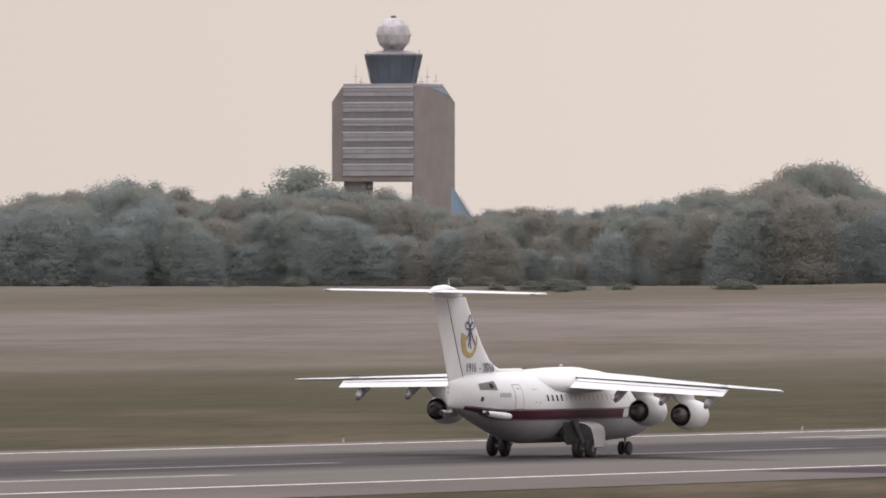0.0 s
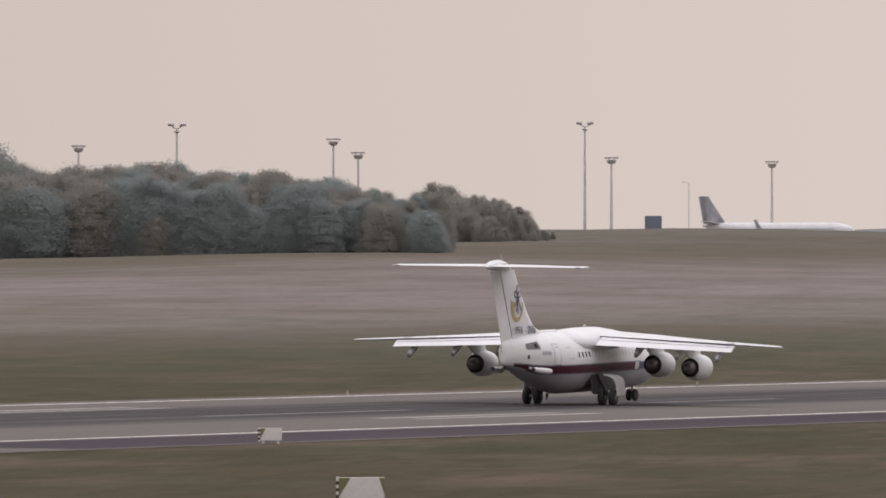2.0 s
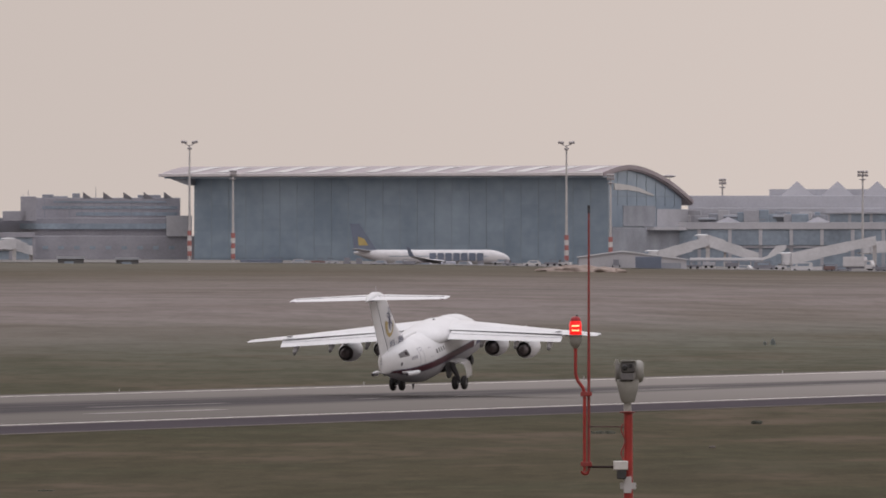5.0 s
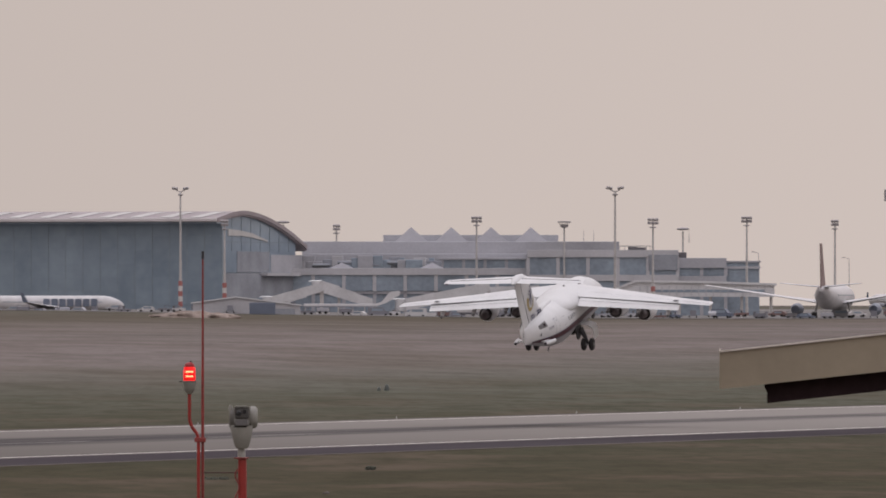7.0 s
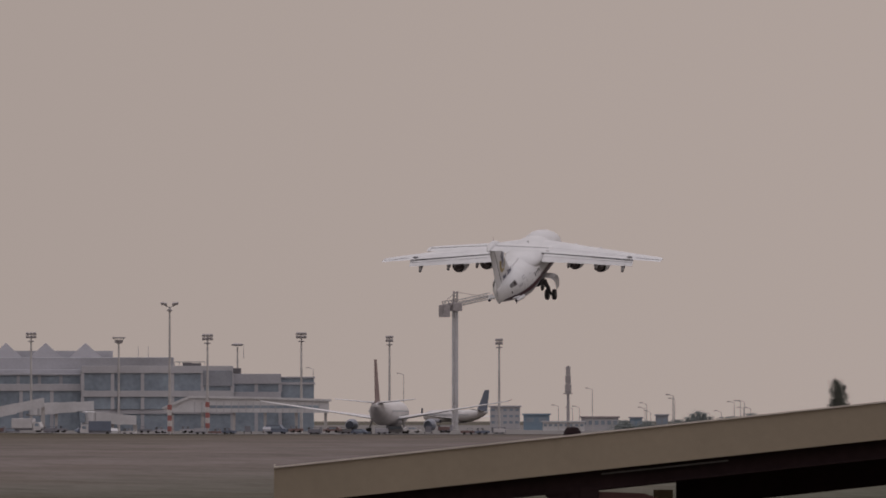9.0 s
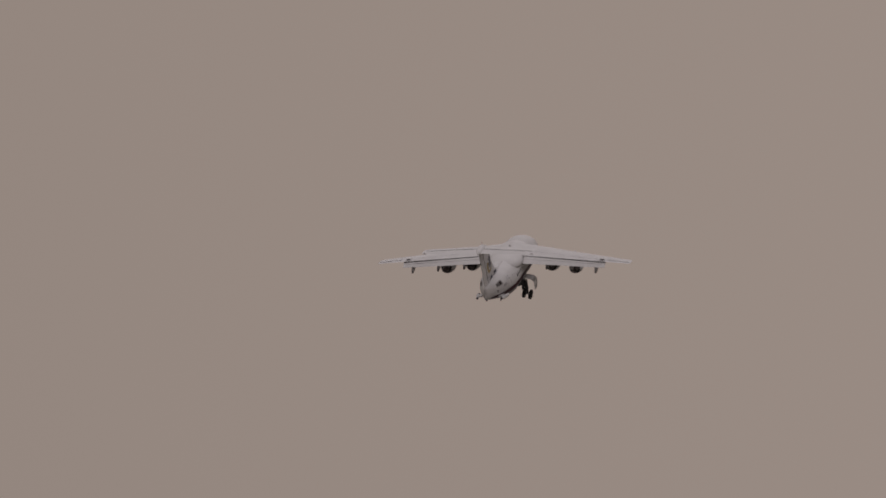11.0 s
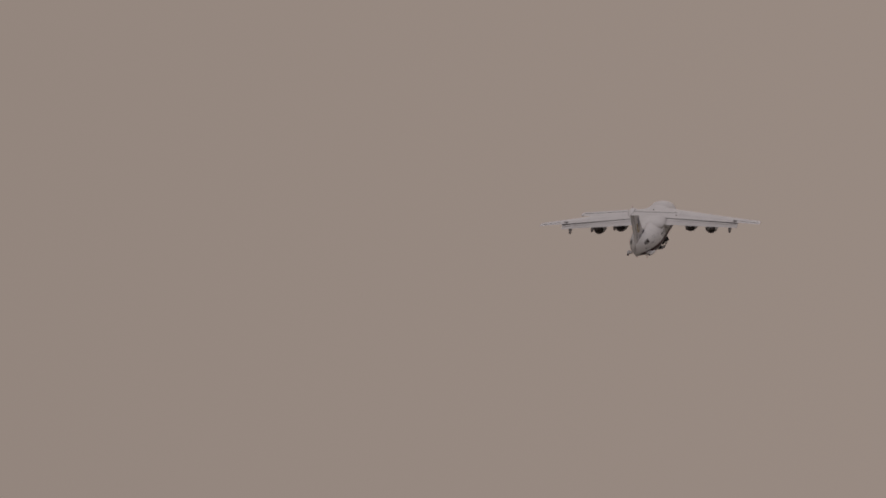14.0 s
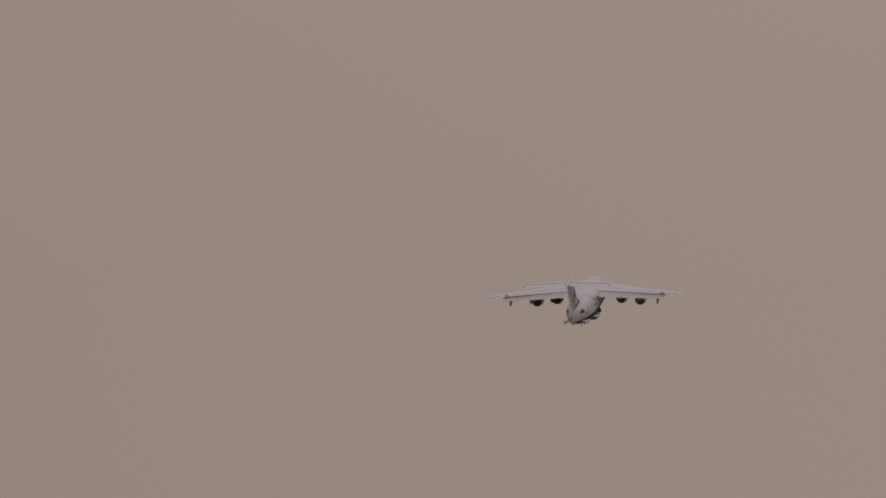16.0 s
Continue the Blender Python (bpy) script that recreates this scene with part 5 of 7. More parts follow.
def build_mast(height, style, banded):
    m = thing("floodlight_mast", pose(0, 0, 0), "tall floodlight mast with red and white banded foot" if banded else "tall grey steel apron floodlight mast", "floodlight mast", "apron masts")
    part("mast_pole", lathe(((-1, 0.42), (0, 0.40), (height * 0.6, 0.27), (height - 1.0, 0.2)), 10, "z"), M_GALV, m, "tapered steel pole", True)
    if banded:
        for i in range(5):
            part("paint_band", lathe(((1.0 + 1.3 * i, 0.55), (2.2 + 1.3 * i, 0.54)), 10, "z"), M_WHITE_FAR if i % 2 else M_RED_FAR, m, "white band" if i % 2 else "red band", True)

    def lamp(head, x, y, z, w=0.42, turn=0.0):
        part("floodlight", boxes((-w, w, -0.28, 0.28, -0.3, 0.3), bevel=0.06), M_LAMPHEAD, head, "boxy floodlight", False, pose(x, y, z, 26, 0, turn))

    if style == "arm":
        # two raised arms with a lamp cluster at each end and a small ring under them
        head = part("cross_arm", tube(tube(bmesh.new(), (0, 0, height - 1.3), (-1.5, 0, height - 0.5), 0.11, n=6), (0, 0, height - 1.3), (1.5, 0, height - 0.5), 0.11, n=6), M_LAMPHEAD, m, "raised pair of arms")
        for x, z in ((-1.75, -0.25), (-1.0, -0.35), (1.0, -0.35), (1.75, -0.25)):
            lamp(head, x, -0.15, height + z, 0.36)
        part("service_ring", lathe(((height - 2.2, 0.3), (height - 2.0, 0.62), (height - 1.75, 0.62), (height - 1.6, 0.3)), 10, "z"), M_LAMPHEAD, m, "small service ring", True)
    elif style == "cup":
        # a wide rim of lamps over a tapered basket
        head = part("lamp_basket", lathe(((height - 1.7, 0.5), (height - 1.5, 0.95), (height - 0.9, 1.15), (height - 0.75, 0.4)), 12, "z"), M_LAMPHEAD, m, "tapered lamp basket", True)
        part("rim_ring", lathe(((height - 0.35, 1.55), (height - 0.3, 1.75), (height - 0.05, 1.75), (height, 1.5)), 14, "z"), M_LAMPHEAD, head, "wide rim")
        for i in range(6):
            a = math.pi * i / 3
            part("rim_strut", tube(bmesh.new(), (1.0 * math.cos(a), 1.0 * math.sin(a), height - 0.9), (1.6 * math.cos(a), 1.6 * math.sin(a), height - 0.2), 0.06, n=5), M_GALV, head)
    elif style == "disc":
        head = part("lamp_disc", lathe(((height - 0.75, 0.4), (height - 0.6, 1.55), (height - 0.3, 1.7), (height - 0.05, 1.0), (height, 0.2)), 16, "z"), M_LAMPHEAD, m, "flat round lamp canopy", True)
    elif style == "funnel":
        head = part("lamp_tiers", lathe(((height - 3.0, 0.25), (height - 2.7, 0.7), (height - 2.5, 0.7), (height - 2.4, 0.3)), 10, "z"), M_LAMPHEAD, m, "tiered lamp head")
        for i, (z, w) in enumerate(((0.0, 1.9), (-0.9, 1.5), (-1.75, 1.1))):
            part("tier_bar", boxes((-w, w, -0.12, 0.12, height + z - 0.5, height + z - 0.36)), M_LAMPHEAD, head, "lamp bar")
            for k in (-1, -0.33, 0.33, 1):
                lamp(head, k * w, -0.15, height + z - 0.15, 0.3)
    else:
        # two rows of boxy lamps on a frame
        wide = 1.35 if style == "boxes" else 0.95
        head = part("lamp_frame", boxes((-wide, wide, -0.1, 0.1, height - 0.4, height - 0.28), (-wide, wide, -0.1, 0.1, height - 1.3, height - 1.18), (-0.1, 0.1, -0.1, 0.1, height - 1.4, height - 0.2)), M_LAMPHEAD, m, "two-tier lamp frame")
        for z in (0.0, -0.85):
            for k in (-1, 0, 1):
                lamp(head, k * wide * 0.68, -0.15, height - 0.15 + z, wide * 0.31)
        part("service_ring", lathe(((height - 2.3, 0.25), (height - 2.15, 0.85), (height - 2.0, 0.85), (height - 1.9, 0.25)), 10, "z"), M_LAMPHEAD, m, "service ring")
    return m


def build_masts():
    rows = ((1650, 301, "cup", 3300), (1824, 263, "arm", 3300), (2101, 289, "cup", 3300), (2145, 313, "cup", 3300), (2546, 260, "arm", 3450), (2593, 322, "cup", 3450), (2877, 329, "cup", 3500), (3134, 290, "cup", 3550),
            (3170, 257, "arm", 3500), (3378, 282, "funnel", 3400), (3900, 252, "arm", 3560), (3977, 305, "narrow", 3540), (4567, 253, "arm", 3560), (4645, 312, "narrow", 3540), (4749, 312, "disc", 3700), (4843, 320, "narrow", 3700), (5091, 306, "boxes", 3640), (5246, 313, "cup", 3640),
            (5336, 252, "arm", 3400), (5403, 309, "boxes", 3480), (5456, 324, "disc", 3680), (5569, 306, "boxes", 3560), (5725, 312, "narrow", 3560), (5919, 317, "narrow", 3600))
    for u, v, style, d in rows:
        b = (u - 784) / 25
        z0 = gz(b, d)
        top = EYE_HEIGHT + (468 - v) * d / 25000
        h = round(top - z0, 0)
        banded = u in (3900, 3977, 4567, 4645, 5336, 5403)
        key = (h, style, banded)
        m = facing(b, d, top - h, (u * 37) % 25 - 12)
        if key in MASTS:
            copy_thing(MASTS[key], m)
        else:
            MASTS[key] = build_mast(h, style, banded)
            MASTS[key].matrix_basis = m


# ---- terminal buildings ----
def build_hall():
    """The long glazed hall under one curved roof. Its origin is the front's right corner at the ground."""
    b, d = (4640 - 784) / 25, 3600
    hall = thing("terminal_hall", facing(b, d, 9.2, -22), "long dark-glazed terminal hall under a curved roof", "terminal")
    L, D, top = 115.0, 52.0, 23.3
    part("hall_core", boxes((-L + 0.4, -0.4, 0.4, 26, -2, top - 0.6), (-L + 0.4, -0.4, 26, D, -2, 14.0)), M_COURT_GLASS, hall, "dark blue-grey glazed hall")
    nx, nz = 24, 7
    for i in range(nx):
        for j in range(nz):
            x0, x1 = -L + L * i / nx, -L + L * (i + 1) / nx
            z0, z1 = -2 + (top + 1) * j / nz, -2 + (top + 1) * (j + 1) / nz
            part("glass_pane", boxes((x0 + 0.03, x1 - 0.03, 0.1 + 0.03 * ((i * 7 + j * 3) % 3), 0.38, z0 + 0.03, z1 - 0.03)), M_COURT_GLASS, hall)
    for i in range(nx + 1):
        x = -L + L * i / nx
        part("mullion", boxes((x - 0.07, x + 0.07, 0.06, 0.4, -2, top - 0.8)), M_MULLION, hall)
    # right gable: pale blocks below, glass under the arch
    part("gable_wall", boxes((-0.3, 0.3, 2.5, D + 3.0, -2, 9.5)), M_GABLE, hall, "grey gable panels")
    part("gable_wall", boxes((-0.32, 0.25, 10.0, D * 0.62, 9.7, 15.0)), M_GABLE, hall, "grey upper gable panels")
    part("gable_wall", boxes((-0.34, 0.2, D * 0.64, D + 3.0, 9.7, 14.2)), M_CONCRETE, hall, "pale end panels under the roof's foot")
    # sky reflection in the gable glass, added as a pale curved strip
    part("gable_reflection", prism([(3.7, 20.7), (12.7, 20.3), (20.0, 19.7), (30.6, 17.9), (30.6, 17.5), (20.0, 18.6), (12.7, 19.0), (3.7, 19.0)], "x", 0.14, 0.4), M_SKYLIGHT, hall, "pale curved strip for the sky reflected in the gable glass")
    part("gable_canopy", boxes((-0.1, 2.2, D * 0.5, D, 8.8, 9.6)), M_CONCRETE_PALE, hall, "pale projecting slab")

    def arch(y):
        k = (y + 6) / (D + 10)
        return top + 2.0 * math.sin(min(1, k * 3.2) * math.pi / 2) - 8.8 * max(0, k - 0.28) ** 1.8 / 0.72 ** 1.8

    ys = [-6 + (D + 10) * i / 24 for i in range(25)]
    gy = [0.4 + (D * 0.97 - 0.4) * i / 16 for i in range(17)]
    part("gable_glass", prism([(y, arch(y) - 0.9) for y in gy] + [(gy[-1], 9.6), (gy[0], 9.6)], "x", -0.2, 0.12), M_COURT_GLASS, hall, "dark glass under the arched gable")
    for i in range(1, 8):
        y = D * i / 8
        part("gable_mullion", boxes((0.12, 0.22, y - 0.12, y + 0.12, 15.0, arch(y) - 0.9)), M_MULLION, hall)
    part("gable_transom", boxes((0.12, 0.24, 1.0, D * 0.94, 17.3, 17.5)), M_MULLION, hall, "transom across the gable glass")
    bm = bmesh.new()
    prof = [(y, arch(y)) for y in ys]
    under = [(y, arch(y) - (0.35 if y < -5 else 1.3)) for y in ys[::-1]]
    prism(prof + under, "x", -L - 7, 0.9, bm)
    part("curved_roof", bm, M_ROOF_METAL, hall, "pinkish-grey curved metal roof", True)
    part("roof_edge", boxes((-L - 7.3, 1.1, -6.5, -5.9, arch(-6) - 0.75, arch(-6) + 0.1), bevel=0.1), M_ROOF_EDGE, hall, "white roof edge")
    bm = bmesh.new()
    prism([(y, arch(y) + 0.15) for y in ys] + [(y, arch(y) - 0.9) for y in ys[::-1]], "x", 0.9, 1.3, bm)
    part("roof_edge", bm, M_ROOF_METAL, hall, "pinkish arched roof edge")
    part("soffit", boxes((-L - 6, 0.8, -5.6, 0.3, top - 1.2, top - 0.9)), M_TERM_GLASS, hall, "dark roof soffit")
    part("soffit_wedge", prism([(-L - 6.6, top - 0.6), (-L + 0.2, top - 0.6), (-L + 0.2, top - 3.0)], "y", -4.5, D - 4), M_GABLE, hall, "grey tapered underside of the roof end")
    for i in range(14):
        x = -L - 2 + (L + 2) * (i + 0.3) / 14
        g = []
        bm = bmesh.new()
        for y in (-4.6, -2.5, 0.5, 3.5, 6.0):
            g.append([bm.verts.new((x + dx + 0.25 * y, y, arch(y) + 0.12)) for dx in (0, 3.2)])
        for p, q in zip(g, g[1:]):
            bm.faces.new((p[0], p[1], q[1], q[0]))
        part("skylight", bm, M_SKYLIGHT, hall, "white slanted skylight strip")


def facade(parent, x0, x1, y, z0, z1, bays, slab, depth=12.0, slab_mat=None, cols=True):
    """A storey: a slab edge over recessed glazing between columns."""
    slab_mat = slab_mat or M_CONCRETE_PALE
    part("storey_core", boxes((x0, x1, y + 0.8, y + depth, z0, z1)), M_TERM_GLASS, parent, "dark glazing")
    part("slab_edge", boxes((x0 - 0.2, x1 + 0.2, y, y + depth, z1 - slab, z1), bevel=0.05), slab_mat, parent, "pale slab edge")
    for i in range(bays + 1):
        x = x0 + (x1 - x0) * i / bays
        if cols:
            part("column", boxes((x - 0.45, x + 0.45, y + 0.15, y + 1.0, z0, z1 - slab)), slab_mat, parent)
    for i in range(bays * 3):
        x = x0 + (x1 - x0) * (i + 0.5) / (bays * 3)
        part("pane", boxes((x - (x1 - x0) / bays / 6 + 0.12, x + (x1 - x0) / bays / 6 - 0.12, y + 0.6 + 0.1 * (i % 2), y + 0.85, z0 + 0.2, z1 - slab - 0.1)), M_TERM_GLASS, parent)


def build_terminal_right():
    d = 3640
    k = d / 25000

    def X(u):
        return (u - 5100) * k

    def Z(v):
        return EYE_HEIGHT + (468 - v) * k - 7.0

    t = thing("terminal_pier", facing((5100 - 784) / 25, d, 7.0), "grey concrete terminal with stepped roofs and pyramids", "terminal")
    part("rear_block", boxes((X(4780), X(5345), 26, 46, -1, Z(348)), bevel=0.1), M_CONCRETE, t, "grey upper block")
    part("roof_strip", boxes((X(4924), X(5237), 39, 45, Z(348), Z(336))), M_CONCRETE, t, "grey roof upstand")
    for u in (4974, 5046, 5117, 5188):
        bm = bmesh.new()
        c = X(u)
        w = 4.2
        base = [bm.verts.new((c + a * w, 32 + e * w, Z(348.2))) for a, e in ((-1, -1), (1, -1), (1, 1), (-1, 1))]
        tip = bm.verts.new((c, 32, Z(322)))
        bm.faces.new(base[::-1])
        for i in range(4):
            bm.faces.new((base[i], base[(i + 1) % 4], tip))
        part("roof_pyramid", bm, M_PYRAMID, t, "grey pyramid rooflight")
    part("link_block", boxes((X(4690), X(4800), 20, 34, -1, Z(378)), bevel=0.1), M_CONCRETE, t, "grey block joining the hall")
    part("mid_block", boxes((X(4790), X(5200), 16, 30, -1, Z(370)), bevel=0.1), M_CONCRETE, t, "grey set-back storey")
    part("set_back_glazing", boxes((X(5030), X(5182), 13, 15.8, Z(396), Z(380)), bevel=0.05), M_TERM_GLASS, t, "dark set-back glazing")
    for u in (5030, 5068, 5106, 5144, 5180):
        part("column", boxes((X(u) - 0.4, X(u) + 0.4, 12.6, 13.2, Z(396), Z(379))), M_CONCRETE, t)
    part("set_back_slab", boxes((X(5026), X(5184), 12.4, 16, Z(381), Z(377)), bevel=0.05), M_CONCRETE, t, "pale slab edge over the glazing")
    rng = random.Random(12)
    for i in range(26):
        u, w, v = 4762 + 10.2 * i + rng.uniform(-4, 4), rng.uniform(0.6, 2.2), rng.uniform(373, 389)
        part("roof_unit", boxes((X(u) - w, X(u) + w, 9 + rng.uniform(0, 4), 14.5, Z(398), Z(v)), bevel=0.08), rng.choice((M_CONCRETE, M_GABLE, M_TERM_GLASS, M_CONCRETE, M_CONCRETE_PALE)), t, "rooftop plant unit")
    for i in range(5):
        u = 4800 + 44 * i
        part("duct", tube(bmesh.new(), (X(u), 10.5, Z(391 - (i % 2) * 5)), (X(u + 30), 10.5, Z(391 - (i % 2) * 5)), 0.45, n=8), M_GABLE, t, "grey rooftop duct", True)
    for u in (4852, 5012):
        bm = bmesh.new()
        base = [bm.verts.new((X(u) + a * 3.4, 10 + e * 3, Z(397))) for a, e in ((-1, -1), (1, -1), (1, 1), (-1, 1))]
        tip = bm.verts.new((X(u), 10, Z(386)))
        for i in range(4):
            bm.faces.new((base[i], base[(i + 1) % 4], tip))
        part("roof_pyramid", bm, M_PYRAMID, t, "low grey pyramid rooflight")
    facade(t, X(4747), X(5182), 4, Z(437), Z(396), 8, 1.8, 14)
    facade(t, X(4747), X(5182), 5, -1, Z(437), 8, 0.7, 13, M_CONCRETE)
    facade(t, X(5182), X(5447), 0, Z(408), Z(364), 5, 1.9, 24)
    facade(t, X(5182), X(5447), 0, Z(441), Z(408), 5, 1.6, 24)
    facade(t, X(5182), X(5447), 1, -1, Z(441), 5, 1.2, 22, M_CONCRETE)
    part("pale_bay", boxes((X(5395), X(5447), -0.1, 0.7, Z(400), Z(372)), bevel=0.05), M_GABLE, t, "paler end bay")
    facade(t, X(5447), X(5532), 2, Z(410), Z(378), 2, 2.6, 20, M_CONCRETE)
    facade(t, X(5447), X(5532), 2, -1, Z(410), 2, 1.5, 20, M_CONCRETE)
    part("end_block", boxes((X(5532), X(5592), 4, 20, -1, Z(384)), bevel=0.1), M_TERM_GLASS, t, "dark end block")
    part("end_slab", boxes((X(5532), X(5594), 3.5, 20, Z(397), Z(393)), (X(5532), X(5594), 3.5, 20, Z(386), Z(383))), M_CONCRETE, t)
    for u, v in ((5455, 368), (5368, 358), (5384, 359)):
        part("roof_unit", boxes((X(u) - 1.2, X(u) + 1.2, 8, 11, Z(384), Z(v))), M_TOWER_GLASS, t, "dark rooftop unit")
    part("roof_rail", boxes((X(5345), X(5400), 9.0, 9.15, Z(357.5), Z(356)), *[(X(5345 + 9 * i) - 0.06, X(5345 + 9 * i) + 0.06, 9.0, 9.12, Z(366), Z(356.2)) for i in range(7)]), M_GALV, t, "thin rail along the roof edge")
    for u in (5282, 5300, 5470):
        part("roof_aerial", tube(bmesh.new(), (X(u), 30, Z(350)), (X(u), 30, Z(328)), 0.12, 0.05, 5), M_GALV, t, "thin roof aerial")


def build_terminal_left():
    d = 3650
    k = d / 25000

    def X(u):
        return (u - 3600) * k

    def Z(v):
        return EYE_HEIGHT + (468 - v) * k - 8.5

    t = thing("old_terminal", facing((3600 - 784) / 25, d, 8.5), "low grey terminal wing with flat stepped roofs", "terminal")
    facade(t, X(3252), X(3625), 4, Z(437), Z(414), 9, 1.3, 16, M_OLD)
    facade(t, X(3268), X(3560), 6, Z(414), Z(391), 8, 1.4, 14, M_OLD)
    facade(t, X(3252), X(3625), 3, -1, Z(437), 9, 1.4, 16, M_OLD)
    part("end_wall", boxes((X(3600), X(3910), 10, 30, -1, Z(420)), bevel=0.1), M_OLD, t, "grey ground-floor block")
    for i in range(9):
        part("small_window", boxes((X(3640 + 28 * i), X(3650 + 28 * i), 9.85, 10.1, Z(444), Z(438))), M_TERM_GLASS, t, "small dark window")
    part("upper_block", boxes((X(3560), X(3885), 14, 36, -1, Z(388)), bevel=0.1), M_OLD, t, "grey upper storey")
    part("upper_block", boxes((X(3615), X(3885), 18, 36, -1, Z(352)), bevel=0.1), M_OLD, t, "grey roof storey")
    part("upper_block", boxes((X(3600), X(3890), 13, 20, Z(408), Z(398))), M_TERM_GLASS, t, "dark ribbon window")
    for z0, z1, xa, xb in ((384, 378, 3700, 3880), (372, 367, 3640, 3880), (361, 358, 3660, 3860)):
        part("ribbon_window", boxes((X(xa), X(xb), 17.85, 18.1, Z(z0), Z(z1))), M_TERM_GLASS, t, "dark ribbon window")
    for i in range(12):
        x = X(3622 + 22 * i)
        part("panel_joint", boxes((x - 0.08, x + 0.08, 17.8, 18.05, Z(398), Z(352))), M_GABLE, t)
    for u, w, v in ((3650, 3, 346), (3668, 5, 349), (3830, 6, 347), (3700, 2, 344)):
        part("roof_unit", boxes((X(u) - w / 2, X(u) + w / 2, 22, 26, Z(353), Z(v)), bevel=0.1), M_GABLE, t, "grey rooftop plant")
    for u, v in ((3606, 346), (3615, 338), (3735, 332)):
        part("roof_aerial", tube(bmesh.new(), (X(u), 24, Z(353)), (X(u), 24, Z(v)), 0.12, 0.06, 5), M_GALV, t, "thin roof aerial")
    part("pale_panel", boxes((X(3860), X(3905), 9, 12, Z(421), Z(384))), M_CONCRETE_PALE, t, "pale wall panel")
    for i in range(5):
        c = X(3712 + 36 * i)
        part("roof_sawtooth", prism([(c, Z(354)), (c, Z(342)), (c + 2.6, Z(354))], "y", 18, 24), M_TOWER_GLASS, t, "dark sawtooth rooflight")
    for u, w, v in ((3295, 5, 386), (3420, 8, 384), (3530, 4, 382), (3590, 6, 376), (3615, 4, 350)):
        part("roof_unit", boxes((X(u) - w / 2, X(u) + w / 2, 8, 12, Z(394), Z(v)), bevel=0.1), M_OLD, t, "grey rooftop plant")
    part("roof_aerial", tube(tube(bmesh.new(), (X(3266), 8, Z(394)), (X(3266), 8, Z(376)), 0.7, 0.5, 8), (X(3266), 8, Z(376)), (X(3266), 8, Z(370)), 0.1, n=5), M_GALV, t)


def build_bridge(u0, u1, v0, v1, d, tall=3.0):
    """A boarding bridge: sloping tunnel sections on a wheeled pillar, with a rounded cab."""
    k = d / 25000
    z0 = 7.5
    t = thing("boarding_bridge", facing(((u0 + u1) / 2 - 784) / 25, d, z0), "white passenger boarding bridge on a wheeled pillar", "boarding bridge", "boarding bridges")
    x0, x1 = (u0 - u1) / 2 * k, (u1 - u0) / 2 * k
    za, zb = EYE_HEIGHT + (468 - v0) * k - z0, EYE_HEIGHT + (468 - v1) * k - z0
    n = 3
    for i in range(n):
        a, b = i / n, (i + 1) / n
        xa, xb = x0 + (x1 - x0) * a, x0 + (x1 - x0) * b
        ha, hb = za + (zb - za) * a, za + (zb - za) * b
        e = 0.16 * i
        tunnel = part("tunnel", prism([(xa, ha - tall + e), (xb + 0.3, hb - tall + e), (xb + 0.3, hb - e), (xa, ha - e)], "y", -1.6 + e, 1.6 - e), M_BRIDGE, t, "white tunnel section")
        for q in range(5):
            xq = xa + (xb - xa) * (q + 0.5) / 5
            hq = ha + (hb - ha) * (q + 0.5) / 5
            part("tunnel_rib", boxes((xq - 0.08, xq + 0.08, -1.7 + e, -1.55 + e, hq - tall + e, hq - e)), M_BRIDGE, tunnel)
    part("bridge_cab", lathe(((za - tall - 0.2, 1.7), (za - tall, 1.9), (za - 0.1, 1.9), (za + 0.1, 1.0)), 14, "z"), M_BRIDGE, t, "rounded bridge cab", True, pose(x0 - 1.5, 0, 0))
    part("cab_opening", boxes((x0 - 3.9, x0 - 2.6, -2.2, -0.3, za - tall + 0.2, za - 0.3)), M_TERM_GLASS, t, "dark cab opening")
    part("pillar", boxes((x0 + 4, x0 + 4.7, -0.5, 0.5, -2, za - tall + 0.6), (x0 + 3, x0 + 5.7, -1.6, 1.6, -0.2, 0.5)), M_GALV, t, "wheeled steel pillar")
    part("rotunda_leg", boxes((x1 - 0.5, x1 + 0.5, -0.5, 0.5, -2, zb - tall + 0.6)), M_GALV, t, "fixed leg")
    return t


